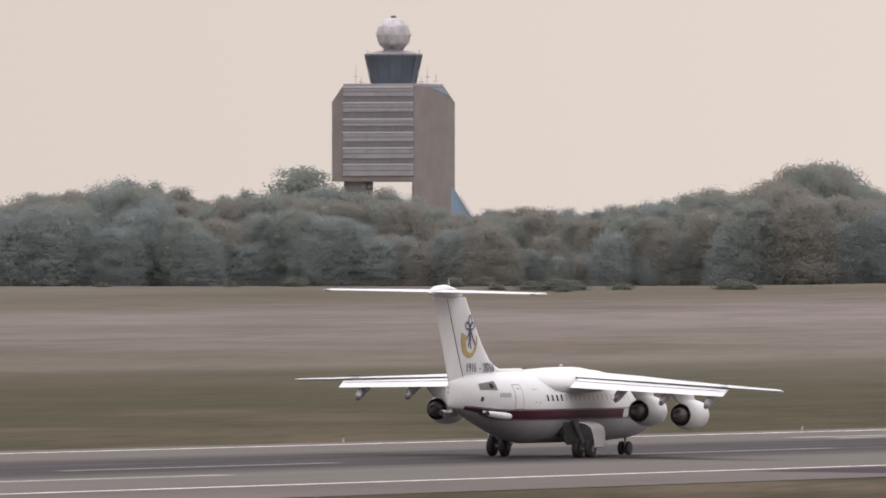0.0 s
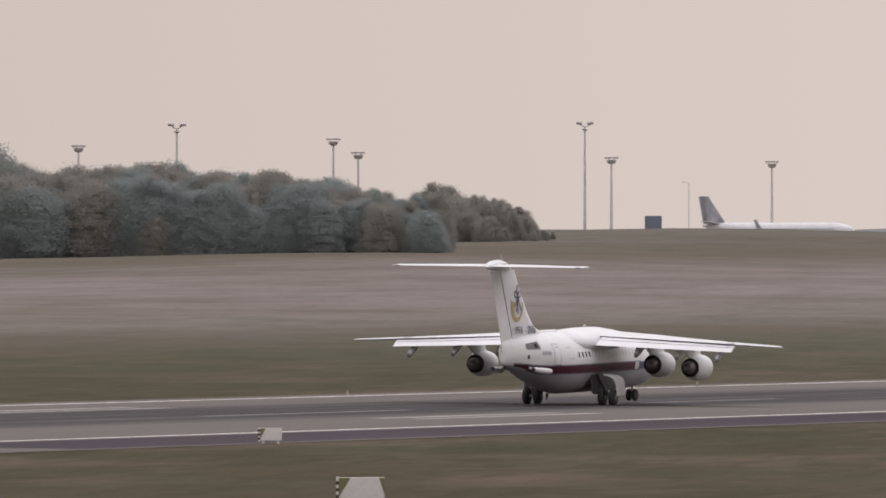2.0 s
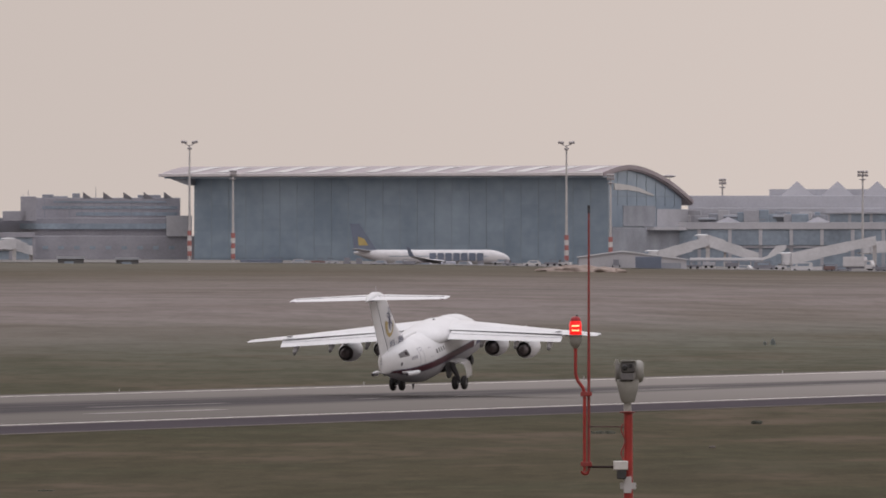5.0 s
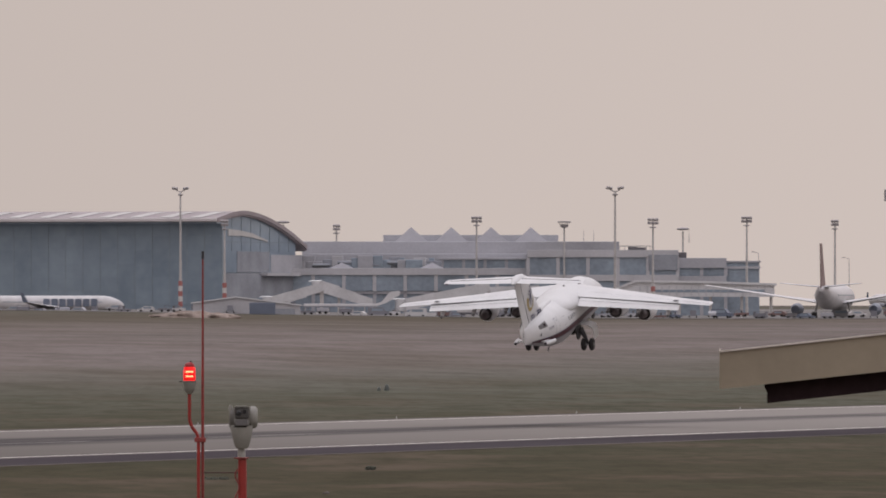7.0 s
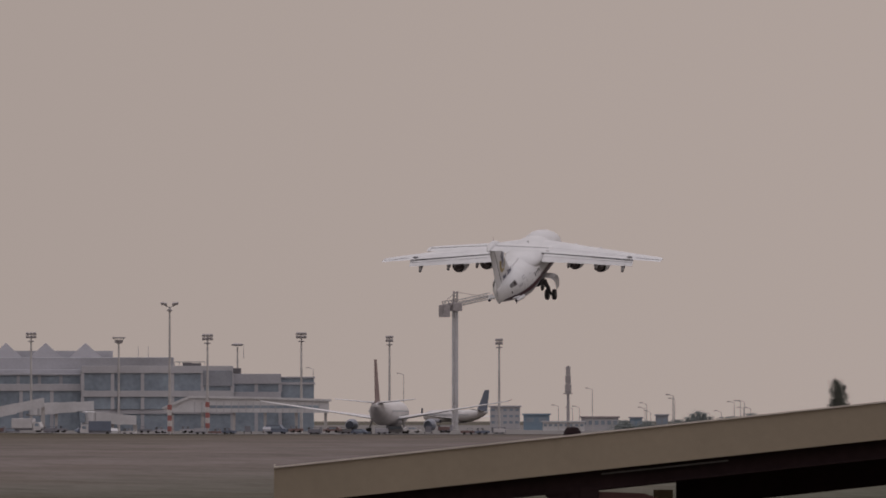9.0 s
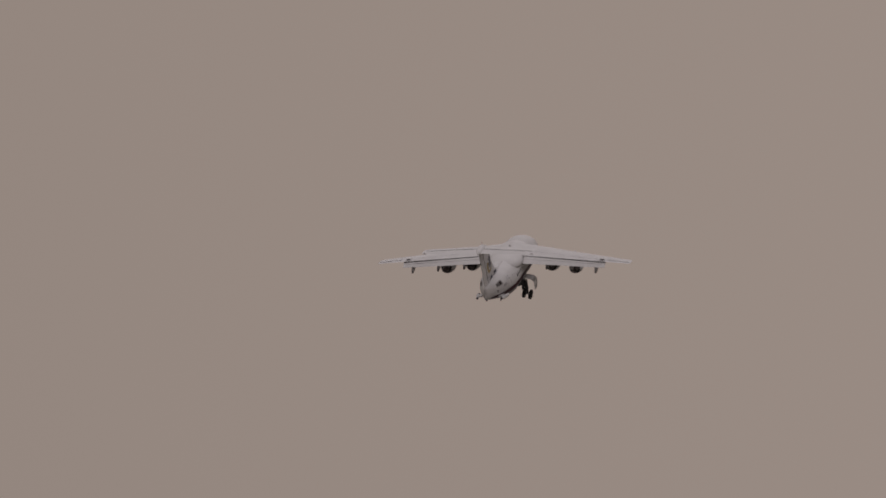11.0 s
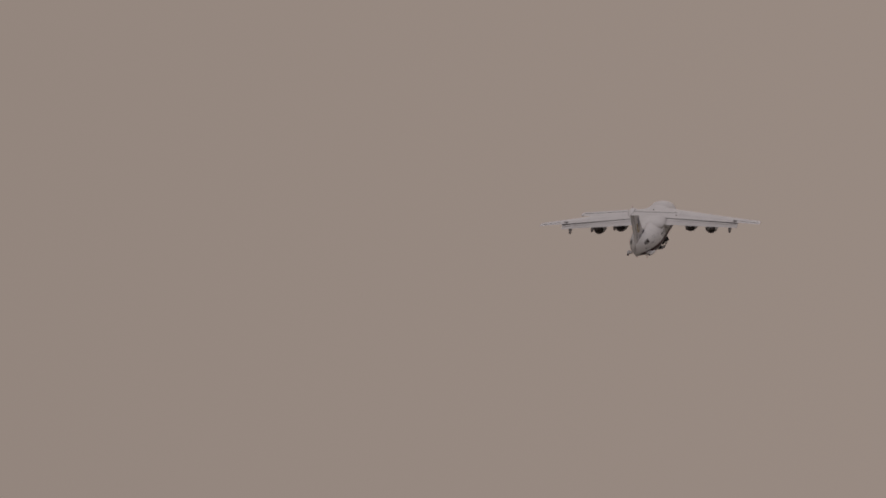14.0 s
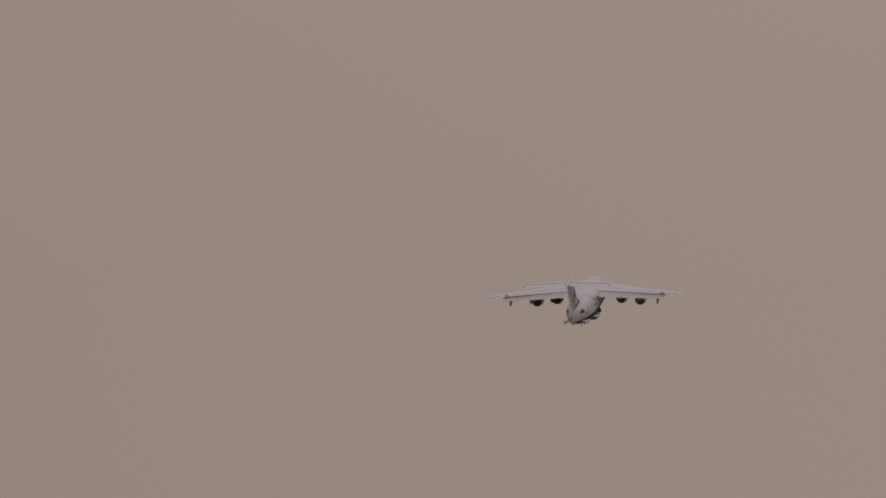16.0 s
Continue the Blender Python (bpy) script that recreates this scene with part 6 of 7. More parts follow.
def build_corridor():
    """A fixed covered corridor on the apron: white hipped end, ribbed sides, on legs."""
    d = 3500
    k = d / 25000
    z0 = gz((5470 - 784) / 25, d)

    def X(u):
        return (u - 5470) * k

    def Z(v):
        return EYE_HEIGHT + (468 - v) * k - z0

    t = thing("covered_corridor", facing((5470 - 784) / 25, d, z0), "pale fixed boarding corridor with a hipped white roof", "corridor")
    part("corridor_wall", prism([(X(5326), Z(446)), (X(5326), Z(438)), (X(5372), Z(421)), (X(5500), Z(423)), (X(5618), Z(427)), (X(5618), Z(447))], "y", 0.0, 4.0), M_BRIDGE, t, "pale corridor wall")
    part("corridor_roof", prism([(X(5322), Z(438)), (X(5370), Z(417)), (X(5500), Z(419)), (X(5622), Z(423)), (X(5622), Z(427)), (X(5500), Z(423)), (X(5372), Z(421)), (X(5324), Z(441))], "y", -0.5, 4.5), M_BRIDGE, t, "white sheet roof")
    for i in range(18):
        x = X(5380 + 13 * i)
        part("wall_rib", boxes((x - 0.1, x + 0.1, -0.12, 0.05, Z(446), Z(428))), M_CONCRETE_PALE, t)
    part("corridor_window", boxes((X(5400), X(5600), -0.07, 0.04, Z(439), Z(434))), M_TERM_GLASS, t, "dark window strip")
    for u in (5340, 5395, 5450, 5505, 5560, 5612):
        part("leg", boxes((X(u) - 0.35, X(u) + 0.35, 1.2, 1.9, -1.0, Z(446))), M_GALV, t, "steel leg")


def build_airliner(u, v, d, turn, length=37.0, tail=None, belly=None, label="", bars=False, mark=None, size=1.0, span=16.8, tip=3.7, pod=5.0):
    """A parked twin-jet; its x axis runs from tail to nose."""
    k = d / 25000
    z0 = EYE_HEIGHT + (468 - v) * k
    t = thing("parked_airliner", facing((u - 784) / 25, d, z0, turn) @ Matrix.Scale(size, 4), label, "aircraft", "parked airliners")
    h = length / 2
    R = 1.95
    rise = 2.3 if size == 1.0 else 0.3
    rings = []
    for x, cz, r in ((h, 3.0, 0.05), (h - 0.5, 3.05, 0.7), (h - 1.6, 3.15, 1.3), (h - 3.2, 3.3, 1.75), (h - 5, 3.4, R), (-h * 0.45, 3.4, R), (-h * 0.65, 3.7, 1.65), (-h * 0.85, 4.2, 1.0), (-h, 4.6, 0.25)):
        rings.append(ring((x, 0, cz), (0, r, 0), (0, 0, r), 18))
    part("fuselage", loft(rings), M_VEHICLE, t, "white fuselage", True)
    part("fin", loft([[(-h + 5.8, 0.18, 5.0), (-h + 0.2, 0.06, 4.9), (-h + 0.2, -0.06, 4.9), (-h + 5.8, -0.18, 5.0)], [(-h + 1.4, 0.1, 11.8), (-h - 1.0, 0.04, 11.8), (-h - 1.0, -0.04, 11.8), (-h + 1.4, -0.1, 11.8)]]), tail or M_VEHICLE, t, "painted tail fin")
    if mark:
        for s in (1, -1):
            part("fin_mark", prism([(-h + 1.2, 6.4), (-h + 3.6, 6.4), (-h + 2.6, 8.0), (-h + 1.0, 8.6)], "y", s * 0.16, s * 0.19), mark, t, "plain coloured fin mark")
    for s in (1, -1):
        part("wing", loft([foil(4.2, 6.2, 2.4, s * 1.0, 0.12, 6), foil(0.2, 3.6, 2.4 + (tip - 2.4) * 0.36, s * span * 0.39, 0.11, 6), foil(-4.2, 1.5, tip, s * span, 0.10, 6)]), M_VEHICLE, t, "pale swept wing", True)
        part("winglet", loft([[(-4.3, s * span, tip), (-5.6, s * span, tip), (-5.6, s * (span + 0.06), tip), (-4.3, s * (span + 0.06), tip)], [(-5.6, s * (span + 0.6), tip + rise), (-6.3, s * (span + 0.6), tip + rise), (-6.3, s * (span + 0.64), tip + rise), (-5.6, s * (span + 0.64), tip + rise)]]), tail or M_VEHICLE, t, "upturned winglet")
        part("tailplane", loft([foil(-h + 4.6, 3.6, 5.0, s * 0.4, 0.1, 5), foil(-h + 1.0, 1.4, 5.6, s * 6.4, 0.1, 5)]), M_VEHICLE, t, "pale tailplane", True)
        part("engine", lathe(((1.6, 0.05), (1.6, 0.62), (3.6, 0.95), (5.4, 0.98), (5.9, 0.85), (5.7, 0.75), (5.0, 0.7), (5.0, 0.05)), 16), belly or M_VEHICLE_DARK, t, "dark engine cowl", True, pose(0, s * pod, 1.55))
        part("main_wheel", lathe(((-0.4, 0.1), (-0.4, 0.55), (0.4, 0.55), (0.4, 0.1)), 12, "y"), M_BLACK, t, "", True, pose(-1.0, s * 2.9, 0.55))
        part("main_leg", tube(bmesh.new(), (-1, s * 2.9, 0.5), (-0.8, s * 2.4, 2.6), 0.16, n=6), M_GALV, t)
        part("window_band", boxes((-h * 0.55, h * 0.72, s * 1.93 - 0.02, s * 1.93 + 0.05, 3.66, 3.82)), M_TERM_GLASS, t, "dark row of cabin windows")
    part("nose_wheel", lathe(((-0.25, 0.1), (-0.25, 0.38), (0.25, 0.38), (0.25, 0.1)), 12, "y"), M_BLACK, t, "", True, pose(h - 5.2, 0, 0.38))
    part("nose_leg", tube(bmesh.new(), (h - 5.2, 0, 0.4), (h - 5.2, 0, 2.0), 0.12, n=6), M_GALV, t)
    if bars:
        for s in (1, -1):
            for i in range(7):
                x = -0.6 + 1.95 * i
                part("name_bar", boxes((x, x + 1.55, s * 1.93 - 0.2, s * 1.93 + 0.08, 2.65, 4.55)), M_BLUE, t, "dark blue block of the airline name")
    return t


def build_vehicle(kind, u, v, d, turn, paint):
    k = d / 25000
    z0 = EYE_HEIGHT + (468 - v) * k
    names = {"van": ("service_van", "service van parked on the apron", 5.2, 2.2), "truck": ("catering_truck", "boxy service truck parked on the apron", 7.5, 3.4), "tug": ("baggage_tug", "low baggage tug on the apron", 3.4, 1.6), "car": ("car", "small car parked on the apron", 4.3, 1.45), "cart": ("baggage_cart", "baggage cart with a canopy on the apron", 3.2, 1.9)}
    name, label, L, H = names[kind]
    t = thing(name, facing((u - 784) / 25, d, z0, turn), label, kind if kind != "cart" else "trolley", "apron vehicles")
    if kind in ("van", "car"):
        pts = [(-L / 2, 0.4), (L / 2, 0.4), (L / 2, H * 0.55), (L / 2 - 0.9, H * 0.6), (L / 2 - 1.6, H), (-L / 2 + (0.1 if kind == "van" else 0.7), H), (-L / 2, H * 0.6)]
        part("body", prism(pts, "y", -0.95, 0.95), paint, t)
        part("side_window", boxes((-L / 2 + 0.9, L / 2 - 1.5, -0.97, 0.97, H * 0.6, H * 0.88)), M_TERM_GLASS, t, "dark side windows")
    elif kind == "truck":
        part("cargo_box", boxes((-L / 2, L / 2 - 2.1, -1.2, 1.2, 1.0, H), bevel=0.06), paint, t)
        part("cab", prism([(L / 2 - 2.0, 0.5), (L / 2, 0.5), (L / 2, 1.5), (L / 2 - 0.5, 2.5), (L / 2 - 2.0, 2.5)], "y", -1.1, 1.1), M_VEHICLE, t)
        part("windscreen", boxes((L / 2 - 1.4, L / 2 - 0.5, -1.13, 1.13, 1.5, 2.2)), M_TERM_GLASS, t, "dark cab window")
        part("chassis", boxes((-L / 2, L / 2, -0.9, 0.9, 0.5, 1.0)), M_VEHICLE_DARK, t)
    elif kind == "tug":
        part("body", prism([(-1.7, 0.35), (1.7, 0.35), (1.7, 0.95), (0.3, 1.0), (-1.7, 0.9)], "y", -0.8, 0.8), paint, t)
        part("canopy", boxes((-1.2, 0.2, -0.8, 0.8, 1.5, 1.6)), M_VEHICLE_DARK, t)
        for x in (-1.1, 0.1):
            part("post", boxes((x - 0.05, x + 0.05, -0.75, 0.75, 0.9, 1.5)), M_VEHICLE_DARK, t)
    else:
        part("deck", boxes((-1.6, 1.6, -0.8, 0.8, 0.45, 0.6)), M_VEHICLE_DARK, t)
        part("load", boxes((-1.5, 1.5, -0.75, 0.75, 0.6, 1.5), bevel=0.1), paint, t)
        part("canopy", boxes((-1.6, 1.6, -0.8, 0.8, 1.8, 1.9)), M_VEHICLE_DARK, t)
        for x in (-1.55, 1.55):
            part("post", boxes((x - 0.05, x + 0.05, -0.7, 0.7, 0.6, 1.8)), M_VEHICLE_DARK, t)
    r = 0.42 if kind == "truck" else 0.33
    for x in (-L / 2 + 0.9, L / 2 - 0.9):
        for s in (1, -1):
            part("wheel", lathe(((-0.12, 0.08), (-0.12, r), (0.12, r), (0.12, 0.08)), 10, "y"), M_BLACK, t, "", False, pose(x, s * 0.85, r))


def build_apron_life():
    build_airliner(2890, 476, 3500, 0, 38, M_TAIL_PALE, None, "white airliner with striped tail behind the rise")
    build_airliner(4329, 483, 3480, 0, 38.5, M_BLUE, None, "white airliner with dark tail and blue name blocks", True, M_YELLOW)
    build_airliner(5722, 486, 3450, 84, 38, M_VEHICLE_RED, M_BLUE, "white wide-bodied twin-jet parked tail-on at the pier", size=1.55, span=19.6, tip=5.3, pod=6.2)
    build_airliner(5842, 471, 4600, 125, 36, M_BLUE, None, "white airliner with deep blue tail on the apron")
    for u0, u1, v0, v1, d in ((4730, 4817, 446, 418, 3560), (4817, 4905, 418, 448, 3575), (4965, 5112, 450, 418, 3550), (5105, 5200, 430, 424, 3565), (3164, 3330, 431, 426, 3560), (3410, 3590, 431, 424, 3560), (3590, 3620, 424, 436, 3565), (5205, 5275, 445, 450, 3560)):
        build_bridge(u0, u1, v0, v1, d)
    rng = random.Random(21)
    paints = (M_VEHICLE, M_CONCRETE, M_VEHICLE_DARK, M_VEHICLE_RED, M_BRIDGE, M_CONCRETE, M_VEHICLE_DARK, M_BLUE)
    for i in range(64):
        u = 4060 + 29.5 * i + rng.uniform(-10, 10)
        v = 471 + 13 * smooth01((u - 4300) / 900) + rng.uniform(-2, 3)
        if 4205 < u < 4440:
            v += 4
        build_vehicle(rng.choice(("van", "truck", "tug", "car", "cart", "cart", "tug", "cart") if not 4200 < u < 4460 else ("tug", "cart", "car")), u, v, 3440 + rng.uniform(-30, 20), rng.choice((0, 180, 15, -20, 160, 90)), rng.choice(paints))
    build_vehicle("car", 3510, 472, 3050, 5, M_YELLOW)
    # low sheds on the apron
    for u, w, v0, v1, d, mat, label in ((4684, 190, 446, 480, 3420, M_BRIDGE, "pale wide apron shed with a shallow roof"), (4645, 60, 464, 482, 3430, M_BRIDGE, "small white apron shed"), (4712, 46, 457, 480, 3400, M_BLUE, "dark blue container on the apron"), (4020, 60, 462, 474, 3450, M_BLUE, "long blue container by the hall"),
                                         (2667, 30, 426, 446, 3300, M_BLUE, "dark blue container on the rise"), (3690, 46, 456, 474, 3300, M_HUT, "dark green hut on the grass"), (3790, 40, 458, 474, 3300, M_HUT, "dark hut on the grass edge")):
        k = d / 25000
        z0, z1 = EYE_HEIGHT + (468 - v1) * k, EYE_HEIGHT + (468 - v0) * k
        s = thing("shed" if "shed" in label or "hut" in label else "container", facing((u - 784) / 25, d, z0), label, "shed" if "shed" in label or "hut" in label else "container")
        W = w * k / 2
        h = z1 - z0
        if "wide" in label:
            part("gable", prism([(-W, h * 0.66), (-W * 0.2, h * 0.93), (W, h * 0.55), (W, h * 0.4), (-W, h * 0.4)], "y", -0.05, 7), M_CONCRETE_PALE, s, "pale gable front")
            part("roof", prism([(-W - 0.5, h * 0.68), (-W * 0.2, h), (W + 0.5, h * 0.56), (W + 0.5, h * 0.5), (-W * 0.2, h * 0.94), (-W - 0.5, h * 0.62)], "y", -0.6, 8), M_BRIDGE, s, "white shallow sheet roof")
            part("wall_panel", boxes((W * 0.25, W * 0.9, -0.1, 0.02, -1.0, h * 0.36)), M_GABLE, s, "grey sliding door panel")
            part("wall", boxes((-W, W, 0, 7, -1.5, h * 0.5), bevel=0.05), M_CONCRETE_PALE, s)
            continue
        if "container" in label:
            part("body", boxes((-W, W, 0, 2.6, -1.5, h), bevel=0.06), mat, s, "dark blue steel box")
            for i in range(8):
                x = -W + 2 * W * (i + 0.5) / 8
                part("rib", boxes((x - W * 0.05, x + W * 0.05, -0.07, 0.02, -1.0, h - 0.25)), mat, s)
            continue
        part("wall", boxes((-W, W, 0, 7, -1.5, h * 0.72), bevel=0.05), mat, s)
        part("roof", prism([(-0.4, h * 0.72), (3.5, h), (7.4, h * 0.72)], "x", -W - 0.3, W + 0.3), M_BRIDGE if mat is M_BRIDGE else mat, s, "shallow sheet roof")
        part("door", boxes((-W * 0.5, -W * 0.5 + 2.2, -0.06, 0.05, -1, h * 0.5)), M_TERM_GLASS, s, "dark doorway")


def build_walkway():
    """A long low white canopy on posts that ends in a rising ramp."""
    d = 3500
    k = d / 25000
    b = (4870 - 784) / 25
    z0 = gz(b, d)

    def X(u):
        return (u - 4870) * k

    def Z(v):
        return EYE_HEIGHT + (468 - v) * k - z0

    t = thing("covered_walkway", facing(b, d, z0), "long low white canopy with a rising ramp on the apron", "walkway")
    part("canopy", boxes((X(4785), X(4914), -1.5, 1.5, Z(464), Z(459)), bevel=0.08), M_BRIDGE, t, "white flat canopy")
    part("ramp", prism([(X(4912), Z(464)), (X(4930), Z(458)), (X(4955), Z(444)), (X(4955), Z(436)), (X(4938), Z(438)), (X(4922), Z(456)), (X(4912), Z(459))], "y", -1.6, 1.6), M_BRIDGE, t, "white rising ramp")
    part("canopy_edge", boxes((X(4785), X(4914), -1.56, -1.48, Z(465), Z(463))), M_GABLE, t, "grey gutter edge")
    for i in range(7):
        x = X(4788 + 21 * i)
        part("post", boxes((x - 0.12, x + 0.12, -1.3, -1.06, -1.0, Z(463))), M_GALV, t, "thin steel post")


def build_mounds():
    """Low heaps of dug earth on the grass before the apron."""
    for i, (u, w, h) in enumerate(((4552, 4.6, 1.0), (4588, 5.6, 1.5), (4628, 4.8, 1.2))):
        b, d = (u - 784) / 25, 3100
        bm = bmesh.new()
        made = bmesh.ops.create_icosphere(bm, subdivisions=4, radius=1.0)
        for v in made["verts"]:
            c = v.co.copy()
            lump = 1 + 0.35 * noise.noise(c * 1.6 + Vector((i * 5.0, 0, 0))) + 0.12 * noise.noise(c * 5.0)
            v.co = Vector((c.x * w * lump, c.y * 3.0 * lump, max(-0.3, c.z) * h * lump))
        tagged(part("earth_mound", bm, M_EARTH, smooth=True, at=facing(b, d, gz(b, d))), "low heap of dry brown earth on grass", "mound", "earth mounds")


def build_crane():
    d = 3800
    k = d / 25000
    b = (5841 - 784) / 25
    z0 = gz(b, d)
    top = EYE_HEIGHT + (468 - 262) * k - z0
    c = thing("tower_crane", facing(b, d, z0, 35), "tower crane with raised jib over the apron", "crane")

    def lattice(a, q, w, n):
        a, q = Vector(a), Vector(q)
        ax = (q - a).normalized()
        s = ax.orthogonal().normalized()
        r = ax.cross(s)
        bm = bmesh.new()
        cs = [(s + r) * w, (s - r) * w, (-s - r) * w, (-s + r) * w]
        for o in cs:
            tube(bm, a + o, q + o, 0.14, n=4)
        for i in range(n):
            p0, p1 = a.lerp(q, i / n), a.lerp(q, (i + 1) / n)
            for j in range(4):
                tube(bm, p0 + cs[j], p1 + cs[(j + 1) % 4], 0.09, n=4)
        return bm

    part("crane_mast", lattice((0, 0, -1), (0, 0, top), 0.62, 26), M_BRIDGE, c, "pale lattice mast")
    part("crane_mast_core", boxes((-0.36, 0.36, -0.36, 0.36, -1, top)), M_BRIDGE, c, "pale ladder shaft")
    part("jib", lattice((0, 0, top + 1.2), (11.5, 0, top + 3.4), 0.6, 10), M_GALV, c, "lattice jib")
    part("counter_jib", lattice((0, 0, top + 1.2), (-4.2, 0, top + 0.8), 0.7, 4), M_LAMPHEAD, c, "short counter jib")
    part("counterweight", boxes((-4.6, -2.4, -1.2, 1.2, top - 2.4, top + 0.8), bevel=0.1), M_LAMPHEAD, c, "dark counterweight")
    part("slewing_cab", boxes((-1.5, 1.5, -1.3, 1.3, top - 0.8, top + 1.4), bevel=0.1), M_LAMPHEAD, c, "dark cab")
    part("tower_head", lattice((0, 0, top + 1.4), (0.2, 0, top + 4.6), 0.5, 4), M_LAMPHEAD, c, "lattice tower head")
    part("tie_bar", tube(tube(bmesh.new(), (0.2, 0, top + 4.4), (9, 0, top + 3.2), 0.08, n=4), (0.2, 0, top + 4.4), (-4, 0, top + 1.2), 0.08, n=4), M_LAMPHEAD, c)


def build_far_right():
    d = 3700
    k = d / 25000

    def post(u, v, r, name, label, cat, mat=M_GALV, head=None):
        b = (u - 784) / 25
        z0 = gz(b, d)
        h = EYE_HEIGHT + (468 - v) * k - z0
        t = thing(name, facing(b, d, z0), label, cat, "far posts")
        part("pole", lathe(((-1, r), (h, r * 0.6)), 8, "z"), mat, t, "", True)
        if head == "drum":
            for i in range(3):
                part("antenna_panel", boxes((-0.85 + 0.12 * i, 0.85 - 0.12 * i, -0.3, 0.3, h - 7 + 2.3 * i, h - 4.75 + 2.3 * i), bevel=0.15), M_LAMPHEAD, t, "dark antenna panel")
            part("platform", lathe(((h - 7.4, 1.1), (h - 7.2, 1.2), (h - 7.0, 0.5)), 10, "z"), M_LAMPHEAD, t)
        elif head == "arm":
            part("lamp_arm", tube(bmesh.new(), (0, 0, h), (-1.2, 0, h + 0.4), 0.07, n=5), mat, t)
            part("lamp_head", boxes((-1.9, -1.0, -0.2, 0.2, h + 0.3, h + 0.5)), M_LAMPHEAD, t)

    post(6041, 364, 0.45, "radio_mast", "dark radio mast with panel antennas", "mast", M_LAMPHEAD, "drum")
    for u, v in ((6084, 406), (5590, 370), (6228, 418), (6353, 428), (6180, 432), (6335, 430), (5750, 380), (2730, 369)):
        post(u, v, 0.14, "street_lamp", "thin street lamp on the horizon", "lamp", M_GALV, "arm")

    def house(u0, u1, v0, v1, dd, wall, roof, label, storeys=1, bays=4):
        kk = dd / 25000
        b = ((u0 + u1) / 2 - 784) / 25
        w, z0, h = (u1 - u0) / 2 * kk, EYE_HEIGHT + (468 - v1) * kk, (v1 - v0) * kk
        t = thing("distant_building", facing(b, dd, z0), label, "building", "far buildings")
        part("wall", boxes((-w, w, 0, 8, -2.0, h), bevel=0.05), wall, t)
        part("roof", boxes((-w - 0.35, w + 0.35, -0.4, 8.3, h, h + 0.4)), roof, t, "flat roof edge")
        for q in range(storeys):
            for j in range(bays):
                x = -w + 2 * w * (j + 0.5) / bays
                part("window", boxes((x - w / bays * 0.6, x + w / bays * 0.6, -0.07, 0.05, h * (q + 0.35) / storeys, h * (q + 0.75) / storeys)), M_TERM_GLASS, t, "dark window")

    house(5903, 5956, 437, 470, 3820, M_CONCRETE_PALE, M_CONCRETE, "small white three-storey airfield building", 3, 5)
    house(5962, 6008, 451, 470, 3760, M_TEAL, M_TEAL, "blue-green sheet-clad shed on the far apron", 1, 2)
    house(6064, 6130, 456, 475, 3740, M_CONCRETE_PALE, M_ROOF_METAL, "low white building under a wide brownish roof", 1, 6)
    house(5996, 6070, 464, 475, 3700, M_BRIDGE, M_BRIDGE, "long low white store on the far apron", 1, 8)
    house(6150, 6172, 457, 474, 3780, M_TEAL, M_GABLE, "small blue-grey hut on the airfield edge", 1, 2)
    house(6196, 6218, 452, 474, 3790, M_GABLE, M_CONCRETE, "small grey block on the airfield edge", 1, 2)
    house(6330, 6362, 456, 472, 3800, M_CONCRETE, M_CONCRETE, "small pale block beyond the shelter", 1, 3)
    house(6420, 6442, 452, 472, 3800, M_GABLE, M_CONCRETE, "small grey block beyond the shelter", 1, 2)
    for u, v in ((6024, 436), (6049, 440), (6061, 438), (6177, 440), (6187, 446), (6226, 417), (6230, 424), (6312, 446), (6346, 428), (6352, 440), (6364, 440)):
        post(u, v, 0.11, "street_lamp", "thin street lamp on the horizon", "lamp", M_GALV, "arm")
    for u, h, w in ((6519, 14.0, 6.0), (6252, 4.0, 4.0), (6262, 5.0, 4.6), (6272, 5.6, 5.0), (6282, 5.2, 4.4), (6292, 4.2, 4.0), (6400, 4.5, 6.5), (6470, 5.0, 8.0), (6140, 3.2, 8.5), (6180, 3.0, 9.0), (6235, 3.4, 7.0), (6325, 4.2, 9.5), (6365, 5.0, 8.0), (6435, 4.4, 9.0)):
        b = (u - 784) / 25
        tr = build_tree(300 + u, 14.0 if h > 8 else 5.0, 9.0, M_LEAF_HAZE if h < 8 else M_LEAF_BUSH, h < 8, 0 if h < 8 else 22000)
        s = h / (14.0 if h > 8 else 5.0)
        p = spot(b, 3700)
        tr.matrix_basis = pose(p.x, p.y, gz(b, 3700) - 0.3) @ Matrix.Diagonal((w / 9.0, w / 9.0, s, 1))


build_woods()
build_tower()
build_masts()
build_hall()
build_terminal_right()
build_terminal_left()
build_corridor()
build_apron_life()
build_walkway()
build_mounds()
build_crane()
build_far_right()


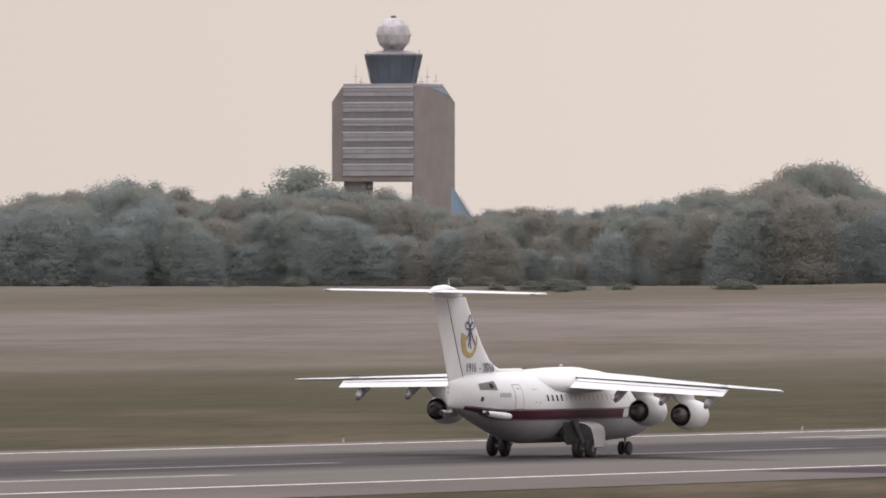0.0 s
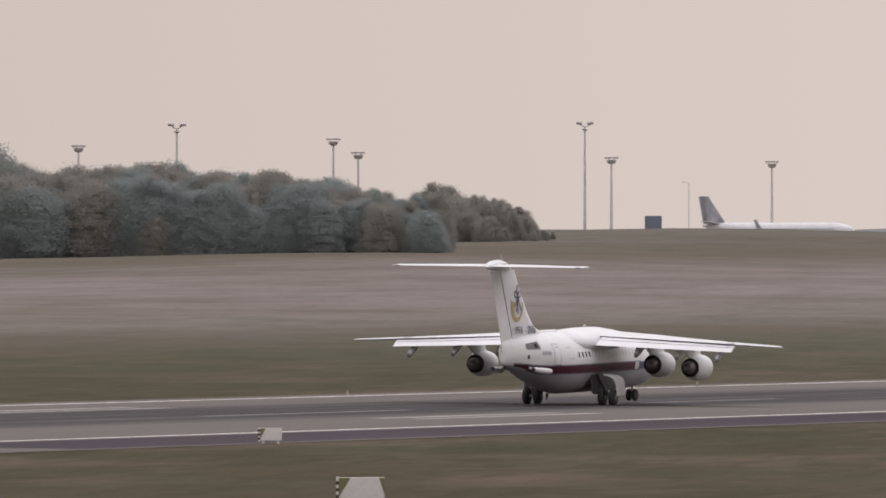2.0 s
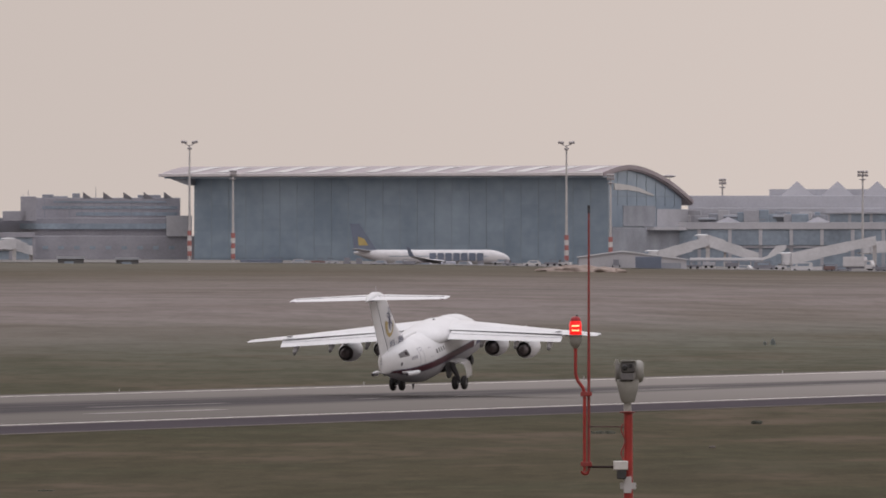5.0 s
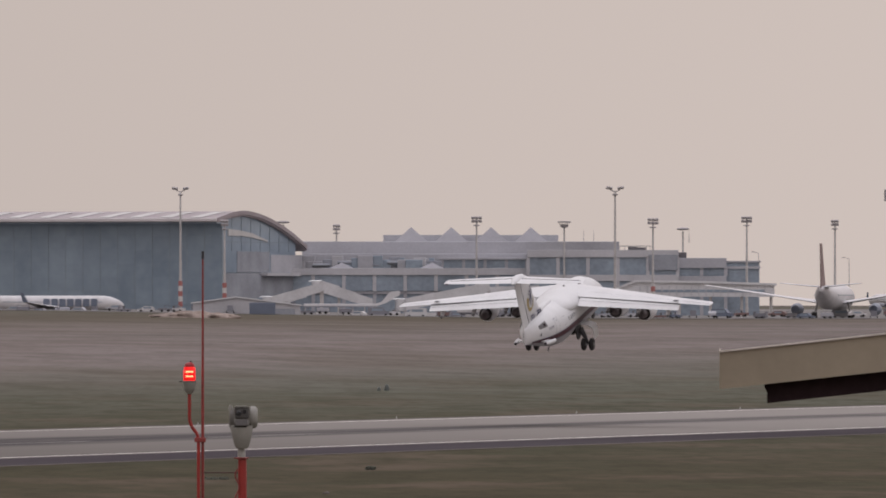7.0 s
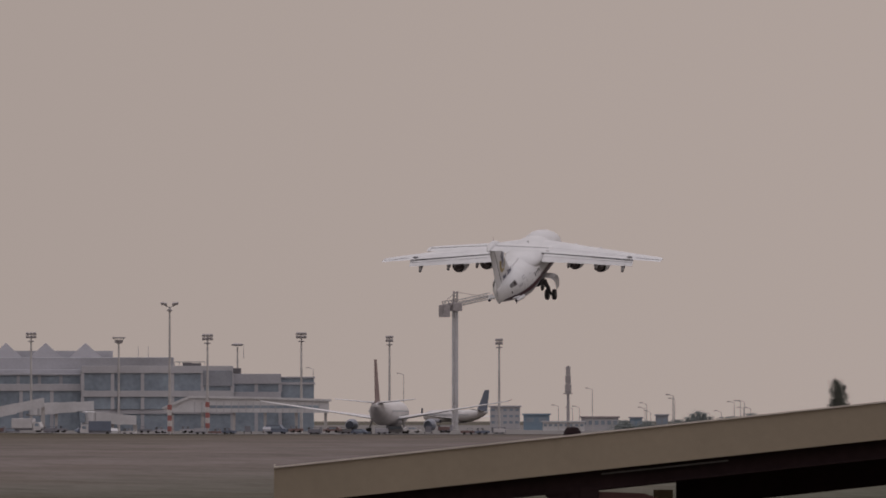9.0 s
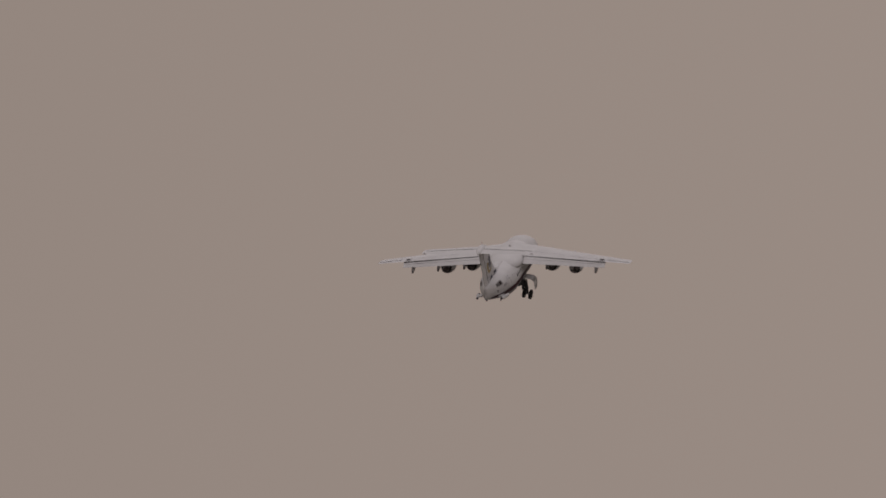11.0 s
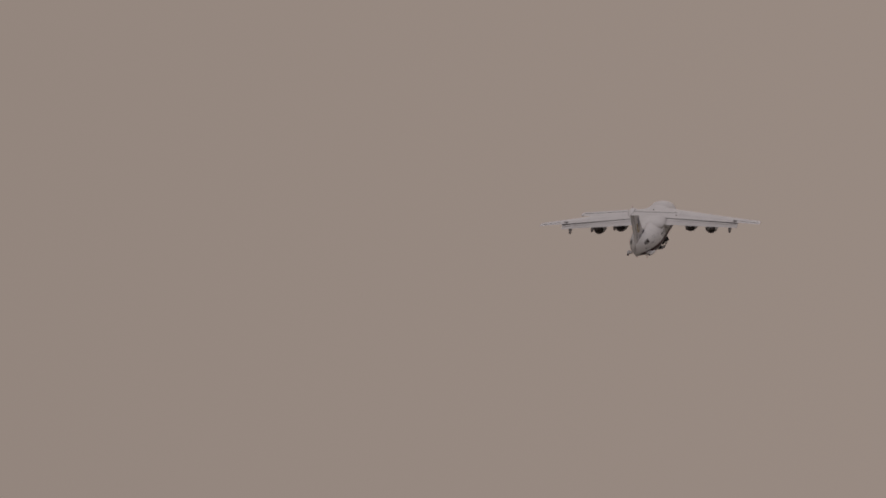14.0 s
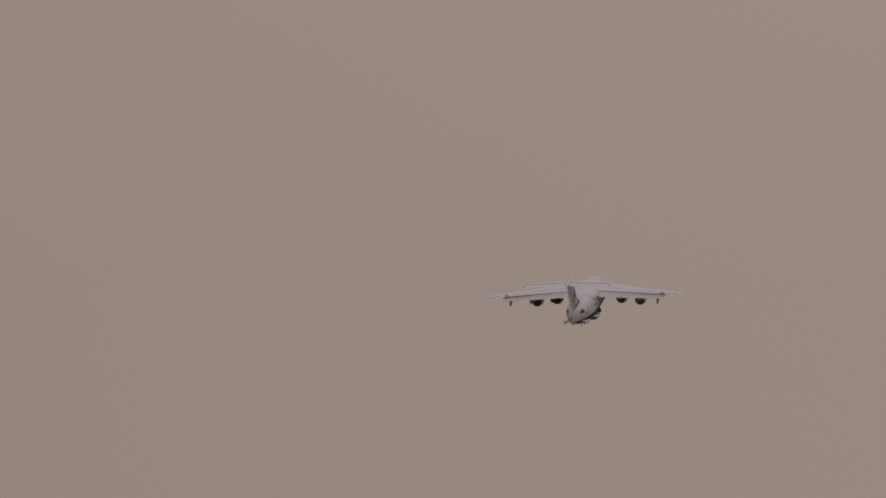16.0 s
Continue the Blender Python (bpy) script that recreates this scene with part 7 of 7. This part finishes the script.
# ---- near things between the viewpoint and the runway ----
def build_beacon_mast():
    """A red pipe stand with an obstruction beacon, a whip aerial and a camera head on a red post."""
    d = 330
    k = d / 25000

    def X(u):
        return (u - 4660) * k

    def Z(v):
        return EYE_HEIGHT + (468 - v) * k

    b = (4660 - 784) / 25
    g = gz(b, d)
    t = thing("beacon_mast", facing(b, d, 0), "red obstruction beacon and whip aerial on a pipe stand", "beacon", )
    xb, xa = X(4583), X(4603)
    bm = tube(bmesh.new(), (xb, 0, Z(619)), (xb, 0, Z(664)), 0.04, n=12)
    for a, c in (((xb, Z(664)), (xb + 0.05, Z(676))), ((xb + 0.05, Z(676)), (X(4597), Z(690))), ((X(4597), Z(690)), (X(4599), Z(702))), ((X(4599), Z(702)), (X(4599), Z(836)))):
        tube(bm, (a[0], 0, a[1]), (c[0], 0, c[1]), 0.04, n=12)
    part("beacon_pipe", bm, M_RED, t, "bent red pipe", True)
    part("whip_aerial", lathe(((Z(836), 0.036), (Z(640), 0.034), (Z(500), 0.026), (Z(368), 0.02)), 10, "z"), M_RED_DARK, t, "long dark red whip aerial", True, pose(xa + 0.045, 0.05, 0))
    part("whip_tip", lathe(((Z(380), 0.03), (Z(366), 0.03)), 8, "z"), M_DARK, t, "dark tip", True, pose(xa + 0.045, 0.05, 0))
    for v in (700, 824):
        part("clamp", boxes((X(4592), X(4612), -0.07, 0.12, Z(v + 4), Z(v - 4)), bevel=0.01), M_RED_DARK, t, "red pipe clamp")
    part("drain_elbow", loft([ring((X(4600) + 0.07 * math.cos(a), 0, Z(836) - 0.07 * math.sin(a)), (0.04 * math.cos(a), 0, -0.04 * math.sin(a)), (0, 0.04, 0), 10) for a in [math.pi - math.pi * i / 6 for i in range(7)]]), M_RED, t, "pipe elbow", True)
    for v, r in ((758, 0.014), (829, 0.025)):
        part("stay", tube(bmesh.new(), (X(4605), 0.03, Z(v)), (X(4672), 0.03, Z(v)), r, n=8), M_BEAM_RED if v < 800 else M_BEAM, t, "thin dark stay")
    # beacon: socket, collar, lit lens with two bright elements, cap
    part("beacon_socket", lathe(((Z(619), 0.045), (Z(616.5), 0.075), (Z(612), 0.118), (Z(606), 0.143), (Z(599), 0.156), (Z(596), 0.16)), 24, "z"), M_HOUSING_PALE, t, "pale grey beacon socket", True, pose(xb, 0, 0))
    part("socket_collar", lathe(((Z(598), 0.165), (Z(597.5), 0.175), (Z(595.5), 0.175), (Z(595), 0.15)), 24, "z"), M_HOUSING, t, "dark clamp collar", True, pose(xb, 0, 0))
    part("clamp_tab", boxes((xb - 0.25, xb - 0.15, -0.02, 0.02, Z(598), Z(596))), M_BAY_GREY, t, "small clamp tab")
    lens = part("beacon_lens", lathe(((Z(596), 0.138), (Z(593), 0.146), (Z(590), 0.141), (Z(587), 0.146), (Z(584), 0.140), (Z(581), 0.144), (Z(577), 0.138), (Z(573), 0.130), (Z(570), 0.118)), 28, "z"), M_BEACON_GLOW, t, "glowing red beacon lens", True, pose(xb, 0, 0))
    for v in (579.5, 587.5):
        part("light_element", loft([ring((x, -0.10, Z(v)), (0, 0.065, 0), (0, 0, 0.022), 12) for x in (-0.085, -0.04, 0.04, 0.085)]), M_BEACON_HOT, lens, "bright lamp bar", True)
    part("beacon_cap", lathe(((Z(571), 0.122), (Z(568), 0.118), (Z(565), 0.100), (Z(563), 0.055), (Z(562.5), 0.007)), 24, "z"), M_RED_DEEP, t, "domed deep red cap", True, pose(xb, 0, 0))
    part("cap_knob", lathe(((Z(563), 0.03), (Z(560), 0.025), (Z(559), 0.005)), 10, "z"), M_BAY_GREY, t, "small dark knob", True, pose(xb + 0.03, 0, 0))

    # camera post
    p = thing("camera_post", facing(b, d, 0), "grey twin-lens camera head on a red post", "camera")
    cx = X(4675)
    part("post", lathe(((g - 0.2, 0.13), (Z(732), 0.10)), 16, "z"), M_RED, p, "red painted post", True, pose(cx + 0.02, 0, 0))
    part("top_plate", lathe(((Z(734), 0.10), (Z(733), 0.18), (Z(731), 0.18), (Z(730), 0.06)), 16, "z"), M_RED_DARK, p, "red top plate", True, pose(cx, 0, 0))
    part("neck", lathe(((Z(732), 0.11), (Z(729), 0.09), (Z(715), 0.085), (Z(713), 0.12)), 16, "z"), M_HOUSING_PALE, p, "pale grey neck", True, pose(cx, 0, 0))
    octo = ((-1, -0.6), (-0.6, -1), (0.6, -1), (1, -0.6), (1, 0.6), (0.6, 1), (-0.6, 1), (-1, 0.6))
    part("camera_yoke", loft([[(cx + dx + a * w, e * d2, Z(v)) for a, e in octo] for v, w, d2, dx in ((715, 0.13, 0.13, 0.01), (711, 0.165, 0.16, 0.01), (690, 0.235, 0.20, 0.01), (678, 0.265, 0.21, 0.0), (674, 0.25, 0.2, 0.0))]), M_HOUSING_PALE, p, "grey tapered yoke", True)
    part("arm_cheek", loft([ring((cx + e, 0.02, Z(660) + up), (0, 0.19 * r, 0), (0, 0, 0.26 * r), 20) for e, r, up in ((0.17, 0.86, 0), (0.21, 1.02, 0), (0.31, 1.0, 0), (0.36, 0.84, 0), (0.38, 0.6, 0))]), M_HOUSING_PALE, p, "rounded pale side cheek", True)
    part("yoke_arm", loft([ring((cx + e, 0.02, Z(662)), (0, 0.15 * r, 0), (0, 0, 0.235 * r), 18) for e, r in ((-0.29, 0.7), (-0.275, 0.92), (-0.22, 1.0), (-0.15, 0.9))]), M_HOUSING, p, "left yoke arm", True)
    part("arm_tip", loft([[(cx - 0.25 + a * w, e * 0.06, Z(v)) for a, e in octo] for v, w in ((648, 0.07), (640, 0.035), (638, 0.015))]), M_HOUSING_PALE, p, "raised tip of the arm")
    head = part("camera_head", loft([[(cx + 0.01 + a * w, -0.26 if e < 0 else 0.20, Z(v)) for a, e in octo] for v, w in ((675, 0.15), (668, 0.19), (650, 0.195), (642, 0.16), (640, 0.12))]), M_HOUSING, p, "rounded camera head", True)
    part("sun_hood", loft([[(cx + 0.01 + a * w, -0.31 if e < 0 else 0.05, Z(v)) for a, e in octo] for v, w in ((642, 0.18), (640.5, 0.16), (639.5, 0.12))]), M_HOUSING_PALE, head, "pale sun hood", True)
    part("front_plate", boxes((cx - 0.15, cx + 0.165, -0.29, -0.24, Z(662.5), Z(642.5)), bevel=0.03), M_BAY_GREY, head, "dark grey front plate", True)
    part("front_recess", boxes((cx - 0.16, cx + 0.15, -0.275, -0.22, Z(675.5), Z(663)), bevel=0.02), M_RECESS, head, "shaded recess under the lenses", True)
    for dx, v, r in ((-0.063, 653.0, 0.060), (0.068, 649.7, 0.048)):
        part("lens", lathe(((-0.33, 0.01), (-0.33, r * 0.75), (-0.315, r), (-0.27, r)), 18, "y"), M_LENS, head, "round dark lens", True, pose(cx + dx, 0, Z(v)))
    part("chin_gap", boxes((cx - 0.19, cx + 0.12, -0.23, -0.205, Z(677.5), Z(675.5))), M_BAY, head, "dark gap under the head")
    part("cable_box", boxes((X(4650), X(4676), -0.35, 0.0, Z(834), Z(818)), bevel=0.015), M_SIGN_WHITE, p, "small white equipment box", True)
    part("box_base", boxes((X(4656), X(4673), -0.32, -0.02, Z(850), Z(833)), bevel=0.02), M_BAY, p, "dark lower half of the box", True)
    part("bracket", boxes((X(4662), X(4690), -0.12, 0.12, Z(868), Z(857)), (X(4668), X(4682), -0.16, 0.16, Z(875), Z(846)), bevel=0.01), M_GALV, p, "pale steel clamp bracket")
    bm = bmesh.new()
    prev = None
    for i in range(14):
        q = Vector((cx - 0.1 - 0.05 * math.sin(i * 0.9), -0.08, Z(752 + 6 * i)))
        if prev is not None:
            tube(bm, prev, q, 0.018, n=6)
        prev = q
    part("cable", bm, M_RED_DARK, p, "looped cable down the post", True)


def build_shed_roof():
    """A mono-pitch shelter: pale fascia over dark oxide-red steelwork, with its posts down to the ground."""
    d = 125
    k = d / 25000

    def X(u):
        return (u - 5525) * k

    def Z(v):
        return EYE_HEIGHT + (468 - v) * k

    s = thing("shelter", facing((5525 - 784) / 25, d, 0), "open shelter with beige fascia and oxide-red steel frame", "shelter")
    x0, x1 = X(5523), X(7400)
    slope = (Z(429) - Z(545)) / (X(6604) - X(5525))

    def top(x):
        return Z(545) + slope * (x - x0)

    part("fascia", prism([(x0, top(x0) - 0.31), (x1, top(x1) - 0.31), (x1, top(x1)), (x0, top(x0))], "y", -0.03, 0.03), M_FASCIA, s, "beige sheet fascia")
    part("drip_edge", prism([(x0 - 0.01, top(x0)), (x1, top(x1)), (x1, top(x1) + 0.014), (x0 - 0.01, top(x0) + 0.014)], "y", -0.05, 0.05), M_FASCIA_EDGE, s, "drip edge along the fascia, painted pale as a highlight")
    part("lower_lip", prism([(x0 - 0.005, top(x0) - 0.325), (x1, top(x1) - 0.325), (x1, top(x1) - 0.31), (x0 - 0.005, top(x0) - 0.31)], "y", -0.045, 0.03), M_FASCIA, s)
    part("end_cap", prism([(x0 - 0.012, top(x0) - 0.32), (x0, top(x0) - 0.32), (x0, top(x0) + 0.01), (x0 - 0.012, top(x0) + 0.01)], "y", -0.045, 8.0), M_FASCIA, s, "folded end of the fascia")
    part("roof_deck", prism([(x0, top(x0) - 0.05), (x1, top(x1) - 0.05), (x1, top(x1) - 0.02), (x0, top(x0) - 0.02)], "y", 0.03, 8.0), M_BEAM, s, "dark roof deck")
    for i in range(1, 5):
        x = x0 + (x1 - x0) * i / 5.0
        part("fascia_joint", prism([(x, top(x) - 0.308), (x + 0.006, top(x) - 0.308), (x + 0.006, top(x) - 0.004), (x, top(x) - 0.004)], "y", -0.034, -0.03), M_FASCIA, s, "fine sheet joint")
    xb = X(5605)
    part("edge_beam", prism([(xb, top(xb) - 0.48), (x1, top(x1) - 0.48), (x1, top(x1) - 0.31), (xb, top(xb) - 0.31)], "y", 0.1, 0.2), M_BEAM, s, "dark oxide-red edge beam")
    part("beam_flange", prism([(xb, top(xb) - 0.495), (x1, top(x1) - 0.495), (x1, top(x1) - 0.48), (xb, top(xb) - 0.48)], "y", 0.06, 0.24), M_BEAM, s)
    for j in range(1, 6):
        part("purlin", prism([(xb, top(xb) - 0.40), (x1, top(x1) - 0.40), (x1, top(x1) - 0.06), (xb, top(xb) - 0.06)], "y", 0.1 + 1.5 * j, 0.2 + 1.5 * j), M_BEAM, s, "dark roof purlin")
    for u in (6058, 6900):
        x = X(u)
        g = -1.3
        # an upright of H section: web, two flanges
        part("post", boxes((x - 0.085, x + 0.085, 0.165, 0.185, g, top(x) - 0.48), (x - 0.10, x - 0.08, 0.08, 0.27, g, top(x) - 0.48), (x + 0.08, x + 0.10, 0.08, 0.27, g, top(x) - 0.48)), M_BEAM, s, "dark steel post")
        part("bracket", prism([(x - 0.31, top(x) - 0.50), (x + 0.1, top(x) - 0.46), (x + 0.1, top(x) - 0.66), (x - 0.18, top(x) - 0.64)], "y", 0.08, 0.24), M_BEAM, s, "haunch under the beam")
        part("cross_beam", boxes((x - 0.03, x + 0.05, 0.2, 7.6, top(x) - 0.42, top(x) - 0.30)), M_BEAM, s, "dark cross beam")
    part("brace", prism([(X(6076), Z(586)), (X(6178), Z(590)), (X(6700), Z(783)), (X(6700), Z(816)), (X(6160), Z(619)), (X(6076), Z(618))], "y", 0.10, 0.2), M_BEAM_RED, s, "oxide-red diagonal brace")
    part("brace_flange", prism([(X(6160), Z(619)), (X(6700), Z(816)), (X(6700), Z(820)), (X(6160), Z(623))], "y", 0.06, 0.24), M_BEAM, s, "dark lower flange of the brace")
    part("gusset", boxes((X(6062), X(6096), 0.07, 0.1, Z(622), Z(580)), bevel=0.003), M_BEAM, s, "dark gusset plate")
    # streak of light reflected on the flange, added as a thin grey strip
    part("beam_reflection", prism([(X(6100), Z(557)), (X(6325), Z(533)), (X(6325), Z(530)), (X(6100), Z(554))], "y", 0.03, 0.06), M_BAY_GREY, s, "thin grey strip for the reflection on the beam flange")
    box_part = part("switch_box", boxes((X(6079), X(6128), -0.12, 0.12, Z(703), Z(651)), bevel=0.008), M_FASCIA, s, "small beige switch box on the post")
    part("box_side", boxes((X(6112), X(6127.5), -0.135, -0.118, Z(702), Z(652))), M_HOUSING, box_part, "darker door edge")
    part("box_cap", boxes((X(6079), X(6094), -0.08, 0.08, Z(652), Z(640)), bevel=0.005), M_BAY_GREY, box_part, "dark cable gland")
    for u in (6088, 6100, 6112):
        part("conduit", tube(bmesh.new(), (X(u), 0.0, Z(702)), (X(u), 0.0, Z(900)), 0.012, n=6), M_BAY_GREY, box_part, "dark conduit")
    part("lamp_fitting", boxes((X(6056), X(6062), -0.06, 0.08, Z(658), Z(637)), bevel=0.005), M_HOUSING_PALE, s, "small pale fitting on the post")
    part("pale_post", boxes((X(6232), X(6268), 7.35, 7.5, -1.3, Z(590))), M_FASCIA, s, "pale rear post")
    xr = X(6120)
    part("rear_purlin", prism([(xr, top(xr) - 0.56), (x1, top(x1) - 0.56), (x1, top(x1) - 0.1), (xr, top(xr) - 0.1)], "y", 7.55, 7.65), M_BEAM, s, "dark rear purlin")
    xr = X(6276)
    part("rear_beam", prism([(xr, top(xr) - 0.80), (x1, top(x1) - 0.80), (x1, top(x1) - 0.3), (xr, top(xr) - 0.3)], "y", 7.7, 7.85), M_BEAM, s, "dark rear beam")
    xv = X(6050)
    part("roof_vent", loft([ring((xv, 0.35, top(xv) + z), (r, 0, 0), (0, r, 0), 10) for z, r in ((0.0, 0.085), (0.04, 0.075), (0.075, 0.05), (0.085, 0.01))]), M_BEAM, s, "small dark roof cap", True)


def build_markers():
    def wedge(u, d, w, h, face, label):
        b = (u - 784) / 25
        z0 = gz(b, d)
        t = thing("marker_board", facing(b, d, z0), label, "marker", "runway markers")
        part("board", boxes((-w / 2, w / 2, -0.05, 0.05, 0.16, h), bevel=0.012), M_SIGN_WHITE, t, "white board")
        part("corner_panel", prism([(-w / 2, 0.17), (-w * 0.22, h - 0.02), (-w / 2, h - 0.02)], "y", -0.06, -0.052), M_OLIVE_PAINT, t, "olive corner triangle")
        if face:
            part("corner_panel", prism([(w / 2, 0.35), (w / 2, h - 0.02), (w * 0.38, h - 0.02)], "y", -0.06, -0.052), M_OLIVE_PAINT, t, "olive corner triangle")
        part("edge_post", boxes((-w / 2 - 0.05, -w / 2 + 0.04, -0.07, 0.07, 0.1, h + 0.02), bevel=0.01), M_SIGN_WHITE, t, "pale edge post")
        for i in range(3):
            part("stripe", boxes((-w / 2 - 0.055, -w / 2 + 0.045, -0.076, -0.069, 0.2 + h * 0.26 * i, 0.2 + h * 0.26 * i + h * 0.13)), M_SIGN_BLACK, t, "black hazard stripe")
        for x in (-w * 0.33, w * 0.33):
            part("foot", boxes((x - 0.05, x + 0.05, -0.06, 0.06, -0.1, 0.16)), M_GALV, t)

    wedge(1990, 674, 1.08, 0.76, False, "small white tapered marker board in the grass")
    wedge(2150, 527, 1.75, 0.98, True, "white tapered marker board in the grass")
    wedge(3693, 510, 1.6, 0.95, False, "white tapered marker board with striped edge")
    d = 505
    b = (3776 - 784) / 25
    t = thing("runway_sign", facing(b, d, gz(b, d)), "red and black lit runway holding sign", "sign")
    k = d / 25000
    top = EYE_HEIGHT + (468 - 898) * k - gz(b, d)
    part("sign_case", boxes((-0.95, 0.95, -0.12, 0.12, top - 0.78, top), bevel=0.02), M_VEHICLE_DARK, t, "dark sign case")
    part("red_panel", boxes((-0.88, 0.24, -0.135, -0.11, top - 0.72, top - 0.04)), M_SIGN_RED, t, "red panel")
    part("black_panel", boxes((0.26, 0.90, -0.135, -0.11, top - 0.72, top - 0.04)), M_SIGN_BLACK, t, "black panel")
    lettering("sign_lettering", "13R", 0.50, M_SIGN_TEXT, t, pose(-0.30, -0.137, top - 0.60, 90, 0, 0), 0.004, "white letters")
    lettering("sign_lettering", "C", 0.54, M_SIGN_YELLOW, t, pose(0.58, -0.137, top - 0.60, 90, 0, 0), 0.004, "yellow letter")
    for x in (-0.7, 0.0, 0.7):
        part("leg", boxes((x - 0.04, x + 0.04, -0.05, 0.05, -0.1, top - 0.76)), M_GALV, t)
    # guard light
    d = 505
    b = (3334 - 784) / 25
    g = gz(b, d)
    t = thing("guard_light", facing(b, d, g), "low dark guard light with a lit red lamp", "lamp")
    z = EYE_HEIGHT + (468 - 936) * k - g
    part("lamp_box", boxes((-0.38, 0.34, -0.12, 0.15, z - 0.16, z + 0.18), bevel=0.05), M_SIGN_BLACK, t, "dark lamp housing")
    part("lamp_visor", boxes((-0.4, 0.36, -0.24, -0.1, z + 0.15, z + 0.19)), M_SIGN_BLACK, t)
    part("lit_lamp", lathe(((-0.16, 0.02), (-0.15, 0.10), (-0.11, 0.12)), 16, "y"), M_AMBER, t, "lit red lens", True, pose(0.06, 0, z))
    part("dark_lamp", lathe(((-0.15, 0.02), (-0.14, 0.10), (-0.11, 0.12)), 16, "y"), M_BEAM, t, "unlit lens", True, pose(-0.22, 0, z))
    part("stand", boxes((-0.05, 0.05, -0.05, 0.05, -0.1, z - 0.15)), M_GALV, t)
    # small edge lights along the runway
    light = thing("edge_light", pose(0, 0, 0), "small white runway edge light", "lamp", "runway edge lights")
    part("lamp_stem", lathe(((-0.05, 0.10), (0.02, 0.08), (0.16, 0.06)), 8, "z"), M_GALV, light, "grey stem", True)
    part("lamp_dome", lathe(((0.16, 0.09), (0.26, 0.08), (0.32, 0.02)), 10, "z"), M_HOUSING_PALE, light, "grey dome", True)
    for i in range(28):
        m = pose(488 + 60.6 * i, 316.0, ground_z(488 + 60.6 * i, 316.0) + 0.02) @ Matrix.Scale(0.75, 4)
        if i == 0:
            light.matrix_basis = m
        else:
            copy_thing(light, m)


def build_weeds():
    """Dark tufts of weed and a pale stone in the grass short of the runway."""
    for i, (u, d, w, h) in enumerate(((4903, 864, 0.55, 0.30), (4634, 815, 1.5, 0.24), (3470, 588, 0.8, 0.11), (3647, 610, 0.7, 0.10), (3502, 539, 0.7, 0.10))):
        rng = random.Random(300 + i)
        b = (u - 784) / 25
        bm = bmesh.new()
        for _ in range(170):
            a, r = rng.uniform(0, 6.28), w / 2 * math.sqrt(rng.random())
            p = Vector((r * math.cos(a), r * math.sin(a), -0.03))
            lean = Vector((rng.gauss(0, 0.25) + 0.5 * p.x / w, rng.gauss(0, 0.25) + 0.5 * p.y / w, 1)) * h * rng.uniform(0.5, 1.1) * (1 - 0.8 * (r / w) ** 2)
            side = Vector((math.cos(a * 3), math.sin(a * 3), 0)) * rng.uniform(0.02, 0.05)
            mid = p + lean * 0.55
            bm.faces.new([bm.verts.new(q) for q in (p - side * 0.5, p + side * 0.5, mid + side, p + lean, mid - side)])
        tagged(part("weed_tuft", bm, M_LEAF_BUSH, at=facing(b, d, gz(b, d))), "dark green weed tuft in mown grass", "weed", "weed tufts")
    b = (4825 - 784) / 25
    bm = bmesh.new()
    made = bmesh.ops.create_icosphere(bm, subdivisions=2, radius=1.0)
    for v in made["verts"]:
        v.co = Vector((v.co.x * 0.2, v.co.y * 0.15, v.co.z * 0.1 + 0.03)) * (1 + 0.3 * noise.noise(v.co * 1.7))
    tagged(part("stone", bm, M_SHOULDER_LIGHT, smooth=True, at=facing(b, 752, gz(b, 752))), "pale stone lying in mown grass", "stone")


build_beacon_mast()
build_shed_roof()
build_markers()
build_weeds()


def motions():
    walk(jet, [(t, pose(x, y, z, bank, -pitch, 0)) for t, x, y, z, pitch, bank in FLIGHT_ROWS])
    for leg, door, flap_door, s in main_legs:
        x, y, z = leg.location
        # the strut lengthens as the weight comes off it, then the leg folds inwards
        walk(leg, [(t, pose(x, y, z - drop, s * a, 0, 0)) for t, a, drop in ((0, 0, 0), (3.2, 0, 0.0), (5.3, 0, 0.3), (6.0, 0, 0.36), (10.1, 0, 0.36), (11.2, -18, 0.3), (12.5, -45, 0.2), (13.2, -72, 0.1), (13.8, -84, 0.1), (16, -84, 0.1))])
        x, y, z = door.location
        walk(door, [(t, pose(x, y, z, s * a, 0, 0)) for t, a in ((0, 0), (10.1, 0), (11.5, -12), (12.5, -38), (13.2, -66), (13.9, -88), (16, -88))])
        x, y, z = flap_door.location
        walk(flap_door, [(t, pose(x, y, z, s * a, 0, 0)) for t, a in ((0, 0), (10.1, 0), (12.5, -6), (13.6, -40), (14.4, -62), (16, -62))])
    x, y, z = nose_leg.location
    walk(nose_leg, [(t, pose(x, y, z, 0, a, 0)) for t, a in ((0, 0), (10.1, 0), (12.3, -70), (13.2, -85), (16, -85))])


motions()
